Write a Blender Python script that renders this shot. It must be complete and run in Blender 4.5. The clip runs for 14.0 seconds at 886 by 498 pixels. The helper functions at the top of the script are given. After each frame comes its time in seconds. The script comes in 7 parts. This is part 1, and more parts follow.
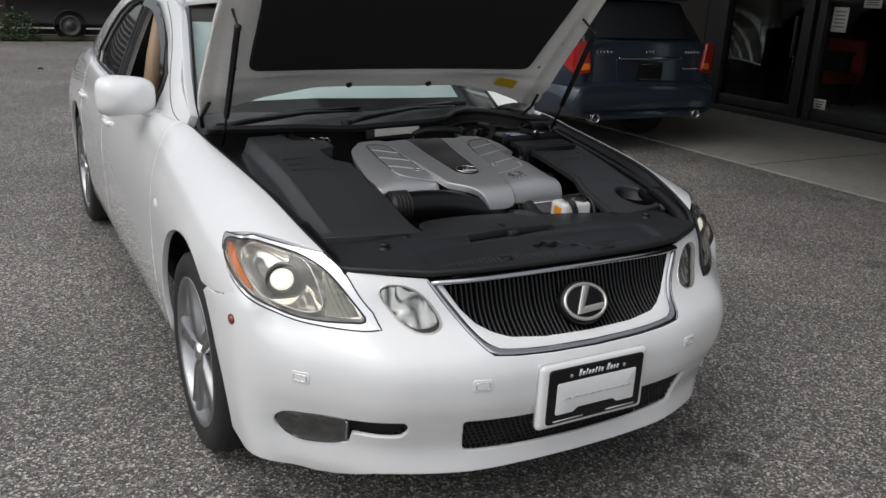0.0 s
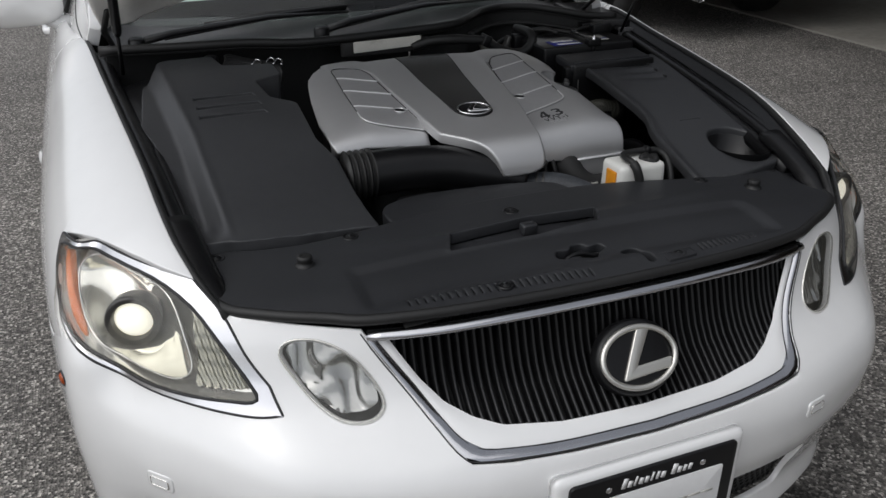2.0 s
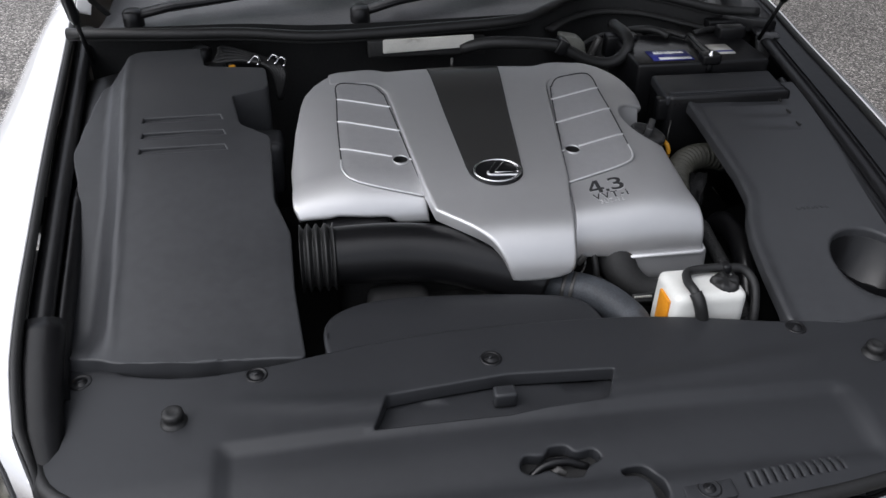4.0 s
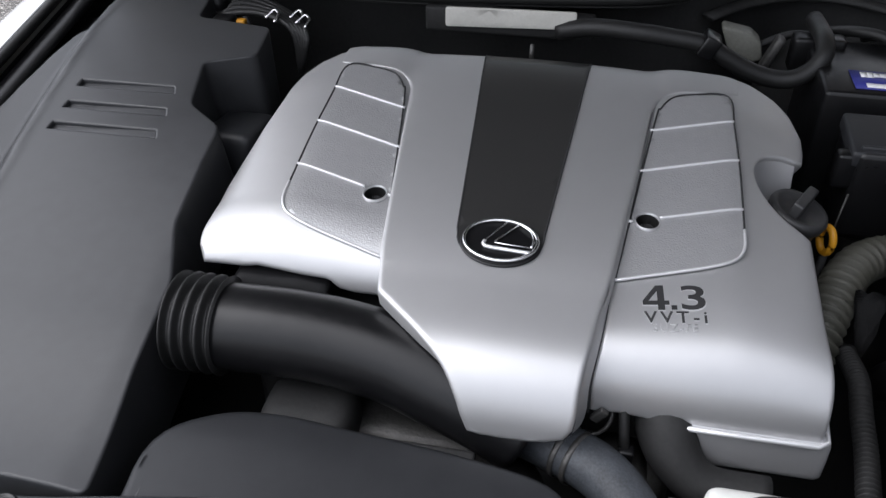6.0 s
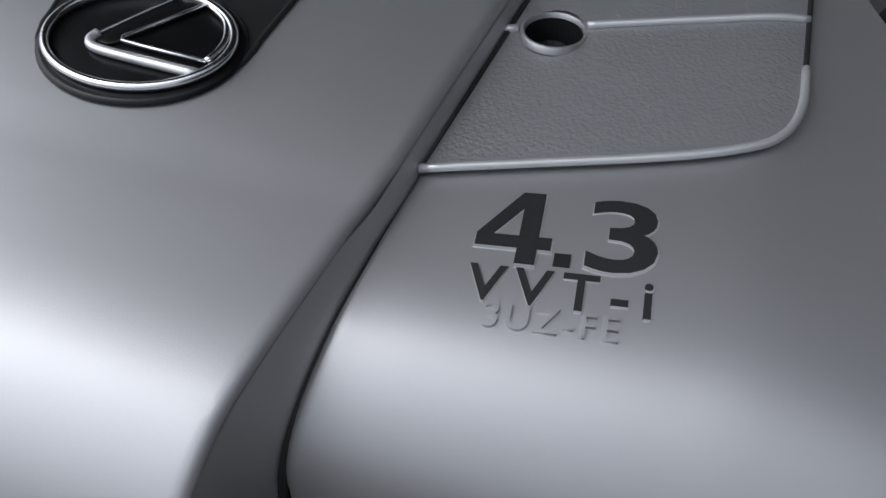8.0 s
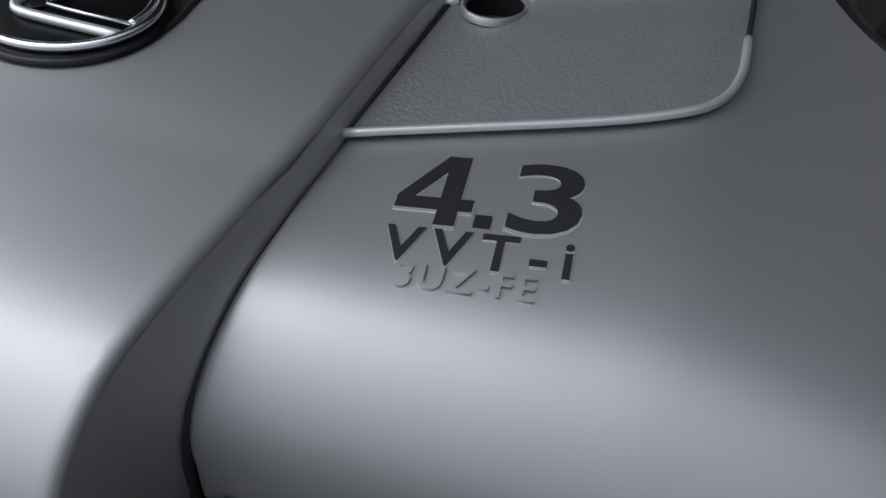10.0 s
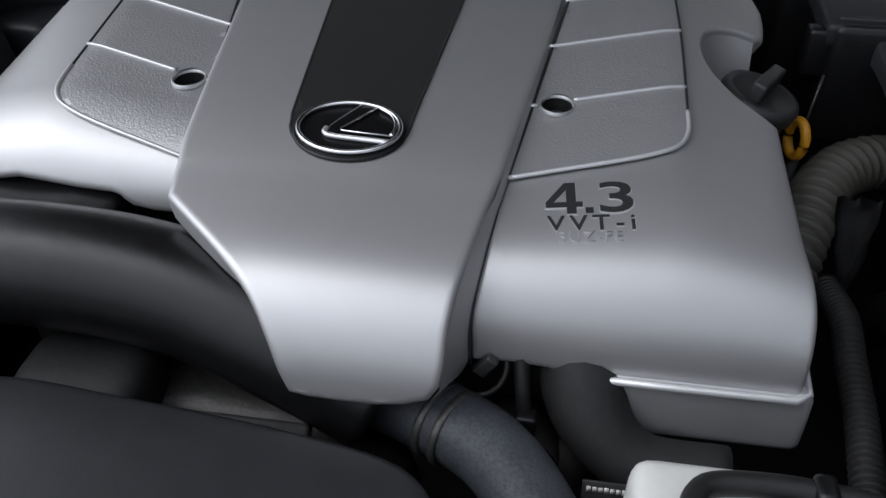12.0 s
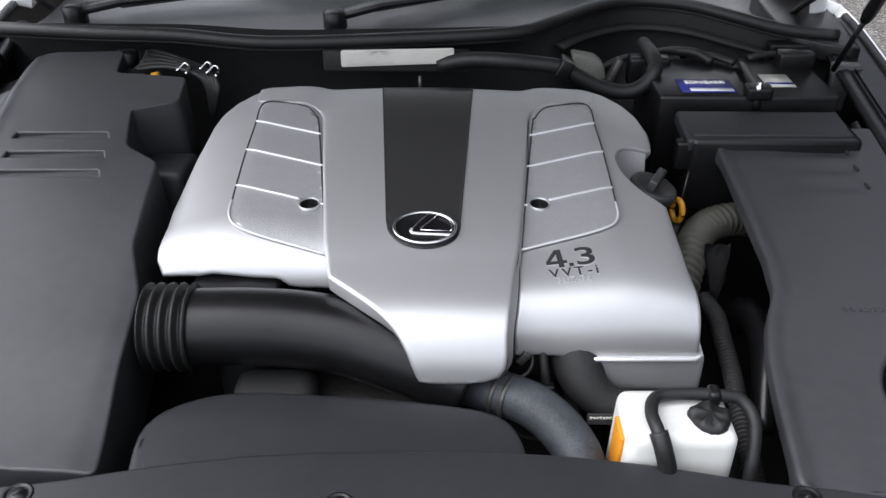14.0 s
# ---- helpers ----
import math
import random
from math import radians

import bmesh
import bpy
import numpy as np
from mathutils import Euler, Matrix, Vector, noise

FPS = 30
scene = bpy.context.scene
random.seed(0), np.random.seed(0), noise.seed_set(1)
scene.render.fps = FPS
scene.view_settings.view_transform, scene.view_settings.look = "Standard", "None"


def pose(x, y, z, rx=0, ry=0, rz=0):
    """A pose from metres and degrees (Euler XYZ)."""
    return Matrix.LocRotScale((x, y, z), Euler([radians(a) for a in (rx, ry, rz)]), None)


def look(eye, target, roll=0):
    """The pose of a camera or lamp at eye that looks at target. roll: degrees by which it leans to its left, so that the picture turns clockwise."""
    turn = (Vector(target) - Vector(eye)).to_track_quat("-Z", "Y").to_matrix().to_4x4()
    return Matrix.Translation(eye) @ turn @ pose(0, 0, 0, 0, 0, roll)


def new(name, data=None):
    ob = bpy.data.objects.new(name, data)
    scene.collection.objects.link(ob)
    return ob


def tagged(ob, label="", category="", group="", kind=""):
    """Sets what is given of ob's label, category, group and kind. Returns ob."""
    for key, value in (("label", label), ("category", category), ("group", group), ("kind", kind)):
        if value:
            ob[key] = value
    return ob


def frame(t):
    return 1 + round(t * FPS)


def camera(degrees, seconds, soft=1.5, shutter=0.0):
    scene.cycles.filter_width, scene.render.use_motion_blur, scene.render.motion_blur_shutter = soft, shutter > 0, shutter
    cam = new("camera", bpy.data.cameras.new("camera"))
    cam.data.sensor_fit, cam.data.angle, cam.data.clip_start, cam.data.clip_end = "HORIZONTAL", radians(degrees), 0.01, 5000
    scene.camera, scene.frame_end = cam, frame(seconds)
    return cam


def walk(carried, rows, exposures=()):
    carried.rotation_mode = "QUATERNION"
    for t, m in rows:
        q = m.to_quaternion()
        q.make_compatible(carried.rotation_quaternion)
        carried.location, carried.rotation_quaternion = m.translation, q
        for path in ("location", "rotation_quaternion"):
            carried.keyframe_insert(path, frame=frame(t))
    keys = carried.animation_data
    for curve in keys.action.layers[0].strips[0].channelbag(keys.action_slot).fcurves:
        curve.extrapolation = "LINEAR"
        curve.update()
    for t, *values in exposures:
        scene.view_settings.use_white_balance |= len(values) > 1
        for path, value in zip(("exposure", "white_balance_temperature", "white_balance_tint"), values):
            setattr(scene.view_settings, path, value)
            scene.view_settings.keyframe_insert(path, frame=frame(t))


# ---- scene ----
cam = camera(56.0, 14.0)
PATH = [
    (0, (-1.414, -1.644, 1.509), (-0.471, 0.009, 0.895), 2.9),
    (0.5, (-1.219, -1.496, 1.485), (-0.355, 0.176, 0.808), 1.8),
    (1, (-1.094, -1.286, 1.482), (-0.287, 0.376, 0.716), 1.2),
    (1.5, (-0.933, -1.092, 1.452), (-0.174, 0.553, 0.605), 0.4),
    (2, (-0.737, -0.904, 1.445), (-0.048, 0.75, 0.556), 0.5),
    (2.4, (-0.625, -0.731, 1.469), (-0.001, 0.91, 0.511), 0.8),
    (2.5, (-0.595, -0.721, 1.481), (0.023, 0.928, 0.533), 0.3),
    (2.7, (-0.556, -0.643, 1.503), (0.068, 0.992, 0.535), 0.2),
    (4.8, (-0.133, -0.353, 1.56), (-0.128, 1.263, 0.382), 2.0),
    (5, (-0.109, -0.299, 1.532), (-0.153, 1.309, 0.343), 2.0),
    (5.5, (-0.026, -0.142, 1.474), (-0.202, 1.433, 0.254), -0.3),
    (6, (0.083, 0.044, 1.421), (-0.219, 1.594, 0.193), -0.1),
    (6.5, (0.129, 0.19, 1.357), (-0.22, 1.664, 0.051), -0.3),
    (7, (0.125, 0.335, 1.254), (-0.127, 1.756, -0.131), 1.9),
    (7.5, (0.163, 0.424, 1.152), (-0.112, 1.826, -0.247), 2.9),
    (8, (0.202, 0.478, 1.07), (-0.184, 1.875, -0.307), 2.4),
    (8.5, (0.215, 0.497, 1.032), (-0.253, 1.923, -0.29), 1.7),
    (8.7, (0.215, 0.498, 1.03), (-0.205, 1.93, -0.302), 2.8),
    (10.8, (0.24, 0.426, 1.097), (-0.183, 1.88, -0.21), 2.3),
    (11, (0.238, 0.404, 1.124), (-0.184, 1.844, -0.198), 2.0),
    (11.5, (0.208, 0.318, 1.164), (-0.15, 1.812, -0.116), 2.5),
    (12, (0.154, 0.202, 1.206), (-0.067, 1.77, -0.016), 0.6),
    (12.5, (0.12, 0.092, 1.231), (-0.019, 1.732, 0.094), 0.2),
    (13, (0.084, -0.028, 1.245), (0.015, 1.671, 0.193), -0.7),
    (13.5, (0.063, -0.099, 1.371), (0.062, 1.578, 0.281), 1.2),
    (14, (0.022, -0.147, 1.443), (0.045, 1.526, 0.346), 0.7),
]
walk(cam, [(t, look(eye, target, roll)) for t, eye, target, roll in PATH], [(0, -0.02, 6400, 10), (1.5, -0.10, 6400, 10), (2.5, -0.12, 6350, 10), (4.8, 1.02, 6170, 13), (6.5, 0.86, 6150, 12), (7.5, 0.32, 6000, 11), (8.7, -0.2, 6000, 11), (10.8, -0.24, 5950, 9), (11.5, -0.05, 6000, 10), (12.5, 0.55, 6100, 12), (13, 0.78, 6100, 12), (14, 1.28, 6180, 12)])

# ---- light and sky ----
world = bpy.data.worlds.new("overcast_sky")
scene.world = world
world.use_nodes = True
wn = world.node_tree.nodes
wl = world.node_tree.links
wn.clear()
sky = wn.new("ShaderNodeTexSky")
sky.sky_type = "NISHITA"
sky.sun_disc = False
sky.sun_elevation = radians(55)
sky.sun_rotation = radians(255)
sky.air_density, sky.dust_density, sky.ozone_density = 1.0, 3.0, 1.0
grey = wn.new("ShaderNodeHueSaturation")
grey.inputs["Saturation"].default_value = 0.22
bg = wn.new("ShaderNodeBackground")
bg.inputs["Strength"].default_value = 0.150
wout = wn.new("ShaderNodeOutputWorld")
wl.new(sky.outputs[0], grey.inputs["Color"])
wl.new(grey.outputs[0], bg.inputs["Color"])
wl.new(bg.outputs[0], wout.inputs["Surface"])
sun_data = bpy.data.lights.new("sun", "SUN")
sun_data.energy, sun_data.angle, sun_data.color = 1.1, radians(95), (1.0, 0.99, 0.975)
sun = new("sun", sun_data)
sun.matrix_world = look((-4.5, -0.7, 7.9), (0, 0.5, 0))


# ---- materials ----
def mat(name, color, rough=0.5, metal=0.0, vary=0.0, scale=8.0, bump=0.0, bump_scale=200.0, coat=0.0, coat_rough=0.05,
        rough_vary=0.0, spec=0.5, trans=0.0, ior=1.45, emit=None, strength=0.0):
    """A Principled material with colour variation at two scales and a fine bump."""
    m = bpy.data.materials.new(name)
    m.use_nodes = True
    nodes, links = m.node_tree.nodes, m.node_tree.links
    b = nodes["Principled BSDF"]
    b.inputs["Base Color"].default_value = (*color, 1)
    b.inputs["Roughness"].default_value = rough
    b.inputs["Metallic"].default_value = metal
    b.inputs["Coat Weight"].default_value = coat
    b.inputs["Coat Roughness"].default_value = coat_rough
    b.inputs["Specular IOR Level"].default_value = spec
    b.inputs["Transmission Weight"].default_value = trans
    b.inputs["IOR"].default_value = ior
    if emit:
        b.inputs["Emission Color"].default_value = (*emit, 1)
        b.inputs["Emission Strength"].default_value = strength
    tc = nodes.new("ShaderNodeTexCoord")
    if vary or rough_vary:
        big = nodes.new("ShaderNodeTexNoise")
        big.inputs["Scale"].default_value = scale
        big.inputs["Detail"].default_value = 5
        links.new(tc.outputs["Object"], big.inputs["Vector"])
        fine = nodes.new("ShaderNodeTexNoise")
        fine.inputs["Scale"].default_value = scale * 14
        fine.inputs["Detail"].default_value = 3
        links.new(tc.outputs["Object"], fine.inputs["Vector"])
        both = nodes.new("ShaderNodeMath")
        both.operation = "MULTIPLY_ADD"
        links.new(fine.outputs["Fac"], both.inputs[0])
        both.inputs[1].default_value = 0.5
        half = nodes.new("ShaderNodeMath")
        half.operation = "MULTIPLY"
        links.new(big.outputs["Fac"], half.inputs[0])
        half.inputs[1].default_value = 0.5
        links.new(half.outputs[0], both.inputs[2])
        if vary:
            ramp = nodes.new("ShaderNodeMapRange")
            ramp.inputs["From Min"].default_value, ramp.inputs["From Max"].default_value = 0.3, 0.7
            ramp.inputs["To Min"].default_value, ramp.inputs["To Max"].default_value = 1 - vary, 1 + vary
            links.new(both.outputs[0], ramp.inputs["Value"])
            mul = nodes.new("ShaderNodeVectorMath")
            mul.operation = "SCALE"
            mul.inputs[0].default_value = color
            links.new(ramp.outputs[0], mul.inputs["Scale"])
            links.new(mul.outputs[0], b.inputs["Base Color"])
        if rough_vary:
            rr = nodes.new("ShaderNodeMapRange")
            rr.inputs["From Min"].default_value, rr.inputs["From Max"].default_value = 0.3, 0.7
            rr.inputs["To Min"].default_value, rr.inputs["To Max"].default_value = rough - rough_vary, rough + rough_vary
            links.new(both.outputs[0], rr.inputs["Value"])
            links.new(rr.outputs[0], b.inputs["Roughness"])
    if bump:
        n = nodes.new("ShaderNodeTexNoise")
        n.inputs["Scale"].default_value = bump_scale
        n.inputs["Detail"].default_value = 3
        links.new(tc.outputs["Object"], n.inputs["Vector"])
        bp = nodes.new("ShaderNodeBump")
        bp.inputs["Strength"].default_value = 1.0
        bp.inputs["Distance"].default_value = bump
        links.new(n.outputs["Fac"], bp.inputs["Height"])
        links.new(bp.outputs[0], b.inputs["Normal"])
    return m


def glass_mat(name, tint, ior=1.5, rough=0.02, haze=0.0):
    """A thin clear sheet: see-through, with the gloss of its refractive index and a pale haze that imitates sky glare.
    """
    m = bpy.data.materials.new(name)
    m.use_nodes = True
    nodes, links = m.node_tree.nodes, m.node_tree.links
    nodes.remove(nodes["Principled BSDF"])
    clear = nodes.new("ShaderNodeBsdfTransparent")
    clear.inputs[0].default_value = (*tint, 1)
    gloss = nodes.new("ShaderNodeBsdfGlossy")
    gloss.inputs["Roughness"].default_value = rough
    fr = nodes.new("ShaderNodeFresnel")
    fr.inputs[0].default_value = ior
    mix = nodes.new("ShaderNodeMixShader")
    links.new(fr.outputs[0], mix.inputs[0])
    links.new(clear.outputs[0], mix.inputs[1])
    links.new(gloss.outputs[0], mix.inputs[2])
    last = mix
    if haze:
        glare = nodes.new("ShaderNodeBsdfDiffuse")
        glare.inputs[0].default_value = (0.85, 0.84, 0.74, 1)
        glow = nodes.new("ShaderNodeBsdfTranslucent")
        glow.inputs[0].default_value = (0.90, 0.86, 0.66, 1)
        veil = nodes.new("ShaderNodeMixShader")
        links.new(glare.outputs[0], veil.inputs[1])
        links.new(glow.outputs[0], veil.inputs[2])
        last = nodes.new("ShaderNodeMixShader")
        last.inputs[0].default_value = haze
        links.new(mix.outputs[0], last.inputs[1])
        links.new(veil.outputs[0], last.inputs[2])
    links.new(last.outputs[0], nodes["Material Output"].inputs["Surface"])
    return m


def asphalt_material():
    """Worn asphalt: pale and dark stones in a dark binder, with broad stains."""
    m = bpy.data.materials.new("asphalt")
    m.use_nodes = True
    nodes, links = m.node_tree.nodes, m.node_tree.links
    b = nodes["Principled BSDF"]
    tc = nodes.new("ShaderNodeTexCoord")
    stones = nodes.new("ShaderNodeTexVoronoi")
    stones.inputs["Scale"].default_value = 138
    links.new(tc.outputs["Object"], stones.inputs["Vector"])
    hue = nodes.new("ShaderNodeSeparateColor")
    links.new(stones.outputs["Color"], hue.inputs[0])
    tone = nodes.new("ShaderNodeValToRGB")
    e = tone.color_ramp.elements
    e[0].position, e[0].color = 0.0, (0.038, 0.0355, 0.0325, 1)
    e[1].position, e[1].color = 1.0, (0.61, 0.575, 0.53, 1)
    e.new(0.5).color = (0.125, 0.117, 0.107, 1)
    e.new(0.82).color = (0.256, 0.239, 0.219, 1)
    links.new(hue.outputs[0], tone.inputs[0])
    broad = nodes.new("ShaderNodeTexNoise")
    broad.inputs["Scale"].default_value = 0.9
    broad.inputs["Detail"].default_value = 7
    broad.inputs["Roughness"].default_value = 0.62
    links.new(tc.outputs["Object"], broad.inputs["Vector"])
    amount = nodes.new("ShaderNodeMapRange")
    amount.inputs["From Min"].default_value, amount.inputs["From Max"].default_value = 0.3, 0.7
    amount.inputs["To Min"].default_value, amount.inputs["To Max"].default_value = 0.72, 1.2
    links.new(broad.outputs["Fac"], amount.inputs["Value"])
    spots = nodes.new("ShaderNodeTexNoise")
    spots.inputs["Scale"].default_value = 2.6
    spots.inputs["Detail"].default_value = 4
    links.new(tc.outputs["Object"], spots.inputs["Vector"])
    oil = nodes.new("ShaderNodeMapRange")
    oil.inputs["From Min"].default_value, oil.inputs["From Max"].default_value = 0.66, 0.74
    oil.inputs["To Min"].default_value, oil.inputs["To Max"].default_value = 1.0, 0.5
    links.new(spots.outputs["Fac"], oil.inputs["Value"])
    mix = nodes.new("ShaderNodeMath")
    mix.operation = "MULTIPLY"
    links.new(amount.outputs[0], mix.inputs[0])
    links.new(oil.outputs[0], mix.inputs[1])
    blot = nodes.new("ShaderNodeTexNoise")
    blot.inputs["Scale"].default_value = 9
    blot.inputs["Detail"].default_value = 6
    links.new(tc.outputs["Object"], blot.inputs["Vector"])
    for place, size in (((0.67, 0.20, 0), 0.20), ((0.74, 0.03, 0), 0.13), ((-0.76, 0.50, 0), 0.16), ((0.95, 0.06, 0), 0.10)):
        away = nodes.new("ShaderNodeVectorMath")
        away.operation = "DISTANCE"
        links.new(tc.outputs["Object"], away.inputs[0])
        away.inputs[1].default_value = place
        ragged = nodes.new("ShaderNodeMath")
        ragged.operation = "MULTIPLY_ADD"
        links.new(blot.outputs["Fac"], ragged.inputs[0])
        ragged.inputs[1].default_value = 0.9 * size * 2
        links.new(away.outputs["Value"], ragged.inputs[2])
        drip = nodes.new("ShaderNodeMapRange")
        drip.inputs["From Min"].default_value, drip.inputs["From Max"].default_value = size * 0.95, size * 1.35
        drip.inputs["To Min"].default_value, drip.inputs["To Max"].default_value = 0.38, 1.0
        links.new(ragged.outputs[0], drip.inputs["Value"])
        more = nodes.new("ShaderNodeMath")
        more.operation = "MULTIPLY"
        links.new(mix.outputs[0], more.inputs[0])
        links.new(drip.outputs[0], more.inputs[1])
        mix = more
    sc = nodes.new("ShaderNodeVectorMath")
    sc.operation = "SCALE"
    links.new(tone.outputs[0], sc.inputs[0])
    links.new(mix.outputs[0], sc.inputs["Scale"])
    links.new(sc.outputs[0], b.inputs["Base Color"])
    b.inputs["Roughness"].default_value = 0.8
    bp = nodes.new("ShaderNodeBump")
    bp.inputs["Distance"].default_value = 0.005
    bp.inputs["Strength"].default_value = 1.0
    links.new(stones.outputs["Distance"], bp.inputs["Height"])
    links.new(bp.outputs[0], b.inputs["Normal"])
    return m


def leather_grain(name, color, rough, metal, scale, depth):
    """Grey plastic or paint with a pebbled grain."""
    m = mat(name, color, rough, metal, vary=0.05, scale=6)
    nodes, links = m.node_tree.nodes, m.node_tree.links
    tc = nodes.new("ShaderNodeTexCoord")
    warp = nodes.new("ShaderNodeTexNoise")
    warp.inputs["Scale"].default_value = scale * 0.6
    links.new(tc.outputs["Object"], warp.inputs["Vector"])
    add = nodes.new("ShaderNodeVectorMath")
    add.operation = "MULTIPLY_ADD"
    links.new(warp.outputs["Color"], add.inputs[0])
    add.inputs[1].default_value = (1.2 / scale,) * 3
    links.new(tc.outputs["Object"], add.inputs[2])
    v = nodes.new("ShaderNodeTexVoronoi")
    v.feature = "SMOOTH_F1"
    v.inputs["Scale"].default_value = scale
    links.new(add.outputs[0], v.inputs["Vector"])
    bp = nodes.new("ShaderNodeBump")
    bp.inputs["Distance"].default_value = depth
    links.new(v.outputs["Distance"], bp.inputs["Height"])
    links.new(bp.outputs[0], nodes["Principled BSDF"].inputs["Normal"])
    return m


PAINT = mat("pearl_white_paint", (0.75, 0.75, 0.747), 0.22, vary=0.015, scale=1.5, coat=1.0, coat_rough=0.04)
UNDERPAINT = mat("hood_inner_paint", (0.80, 0.78, 0.745), 0.38, vary=0.06, scale=5, bump=0.0004, bump_scale=60)
PLASTIC = mat("black_grained_plastic", (0.0200, 0.0208, 0.0230), 0.44, vary=0.14, scale=5, bump=0.00010, bump_scale=900, rough_vary=0.04, spec=0.42)
# lighter copy of PLASTIC: the sheen on the bay covers is put into its base
LITPLASTIC = mat("lit_grey_black_plastic", (0.034, 0.035, 0.0375), 0.40, vary=0.16, scale=4, bump=0.00010, bump_scale=900, rough_vary=0.06, spec=0.4)
SATIN = mat("satin_black_plastic", (0.006, 0.006, 0.0066), 0.33, spec=0.38, vary=0.15, scale=9, bump=0.0003, bump_scale=50, rough_vary=0.06)
DUST = mat("dusty_dark_plastic", (0.0125, 0.0125, 0.0125), 0.7, vary=0.4, scale=14, bump=0.0005, bump_scale=120)
# black felt of the hood; elsewhere near-black colour in place of shade in hollows
DARK = mat("black_felt_and_shade", (0.011, 0.011, 0.011), 0.95, vary=0.2, scale=20, bump=0.0005, bump_scale=400)
RUBBER = mat("black_rubber", (0.0105, 0.0105, 0.0105), 0.52, vary=0.2, scale=12, bump=0.0004, bump_scale=150)
TYRE = mat("tyre_rubber", (0.016, 0.016, 0.016), 0.72, vary=0.25, scale=10, bump=0.0006, bump_scale=120)
SILVER = mat("silver_engine_paint", (0.50, 0.50, 0.505), 0.47, metal=0.74, vary=0.02, scale=3, bump=0.00003, bump_scale=1800)
GRAIN = leather_grain("grained_silver_plastic", (0.40, 0.40, 0.405), 0.5, 0.6, 620, 0.00034)
INSERT = mat("charcoal_insert", (0.025, 0.0245, 0.024), 0.32, vary=0.06, scale=20, bump=0.00006, bump_scale=1500)
CAPGREY = mat("grey_cap_plastic", (0.028, 0.028, 0.029), 0.42, vary=0.2, scale=25, bump=0.0003, bump_scale=90)
RIDGE = mat("silver_ridge_and_highlight", (0.66, 0.66, 0.665), 0.34, metal=0.5, vary=0.03, scale=20)
COWLGREY = mat("faded_cowl_plastic", (0.075, 0.075, 0.077), 0.40, vary=0.2, scale=12, bump=0.0003, bump_scale=200)
CORR2 = mat("yellowed_clear_plastic", (0.16, 0.16, 0.14), 0.5, vary=0.2, scale=20)
BEZEL = mat("satin_chrome_bezel", (0.56, 0.56, 0.58), 0.15, metal=1.0, rough_vary=0.05, scale=30)
CHAMPAGNE = mat("worn_pale_chrome", (0.66, 0.645, 0.60), 0.33, metal=0.85, vary=0.05, rough_vary=0.06, scale=30)
EMBLEM = mat("bright_emblem_chrome", (0.86, 0.86, 0.87), 0.22, metal=1.0, rough_vary=0.05, scale=60)
PALECHROME = mat("brushed_pale_chrome", (0.86, 0.86, 0.87), 0.42, metal=0.75, rough_vary=0.05, scale=30)
CHROME = mat("chrome", (0.75, 0.75, 0.76), 0.1, metal=1.0, rough_vary=0.04, scale=40)
ALLOY = mat("painted_alloy", (0.36, 0.36, 0.365), 0.26, metal=0.85, vary=0.06, scale=18)
CAST = mat("cast_aluminium", (0.085, 0.083, 0.08), 0.5, metal=0.7, vary=0.3, scale=30, bump=0.0008, bump_scale=140)
# the haze mixes a pale sky reflection into the colour of both lamp lenses
LENS = glass_mat("clear_lens_plastic", (0.97, 0.965, 0.94), 1.5, 0.03, 0.05)
CLEAR = glass_mat("clear_oval_lens", (0.95, 0.95, 0.94), 1.5, 0.03, 0.05)
FOGLENS = mat("dark_grey_lens", (0.050, 0.050, 0.048), 0.14, vary=0.6, scale=26, coat=0.6)
MARKER = mat("dark_amber_plastic", (0.30, 0.050, 0.006), 0.12, vary=0.2, scale=60, coat=0.6)
AMBER = mat("amber_plastic", (0.62, 0.15, 0.014), 0.2, ior=1.3, vary=0.1, scale=40)
REFLECTOR = mat("lamp_reflector", (0.93, 0.92, 0.88), 0.11, metal=0.92, vary=0.1, scale=40)
DIMMED = mat("dull_lamp_reflector", (0.40, 0.40, 0.395), 0.08, metal=0.9, vary=0.1, scale=40)
FLUTES = mat("dim_fluted_reflector", (0.30, 0.295, 0.255), 0.2, metal=0.9, vary=0.15, scale=60)
LAMPGREY = mat("grey_lamp_inner", (0.84, 0.83, 0.80), 0.17, metal=0.75, vary=0.2, scale=50)
SHEEN = mat("pale_screen_reflection", (0.62, 0.70, 0.69), 0.6, vary=0.08, scale=10)
BULB = mat("lit_projector", (1, 1, 0.95), 0.1, emit=(1.0, 0.95, 0.78), strength=0.75)
GLASS = glass_mat("window_glass", (0.82, 0.88, 0.86), 1.5, 0.01)
DARKGLASS = mat("tinted_glass", (0.015, 0.016, 0.017), 0.04, spec=0.35)
MILKY = mat("milky_polyethylene", (0.62, 0.62, 0.59), 0.4, vary=0.04, scale=12, coat=0.15)
ORANGE = mat("orange_tinted_plastic", (0.60, 0.23, 0.012), 0.4, vary=0.12, scale=30)
YELLOW = mat("yellow_plastic", (0.52, 0.24, 0.012), 0.4, vary=0.05, scale=40)
HOSEMAT = mat("grey_bloomed_rubber", (0.036, 0.040, 0.046), 0.6, vary=0.7, scale=30, bump=0.0006, bump_scale=90)
CORR = mat("grey_corrugated_plastic", (0.058, 0.057, 0.046), 0.6, vary=0.15, scale=30)
LABELW = mat("pale_label_paper", (0.52, 0.51, 0.47), 0.7, vary=0.08, scale=20)
INK = mat("black_print", (0.02, 0.02, 0.021), 0.6, vary=0.1, scale=60)
WHITEINK = mat("white_print", (0.75, 0.75, 0.75), 0.5, vary=0.04, scale=60)
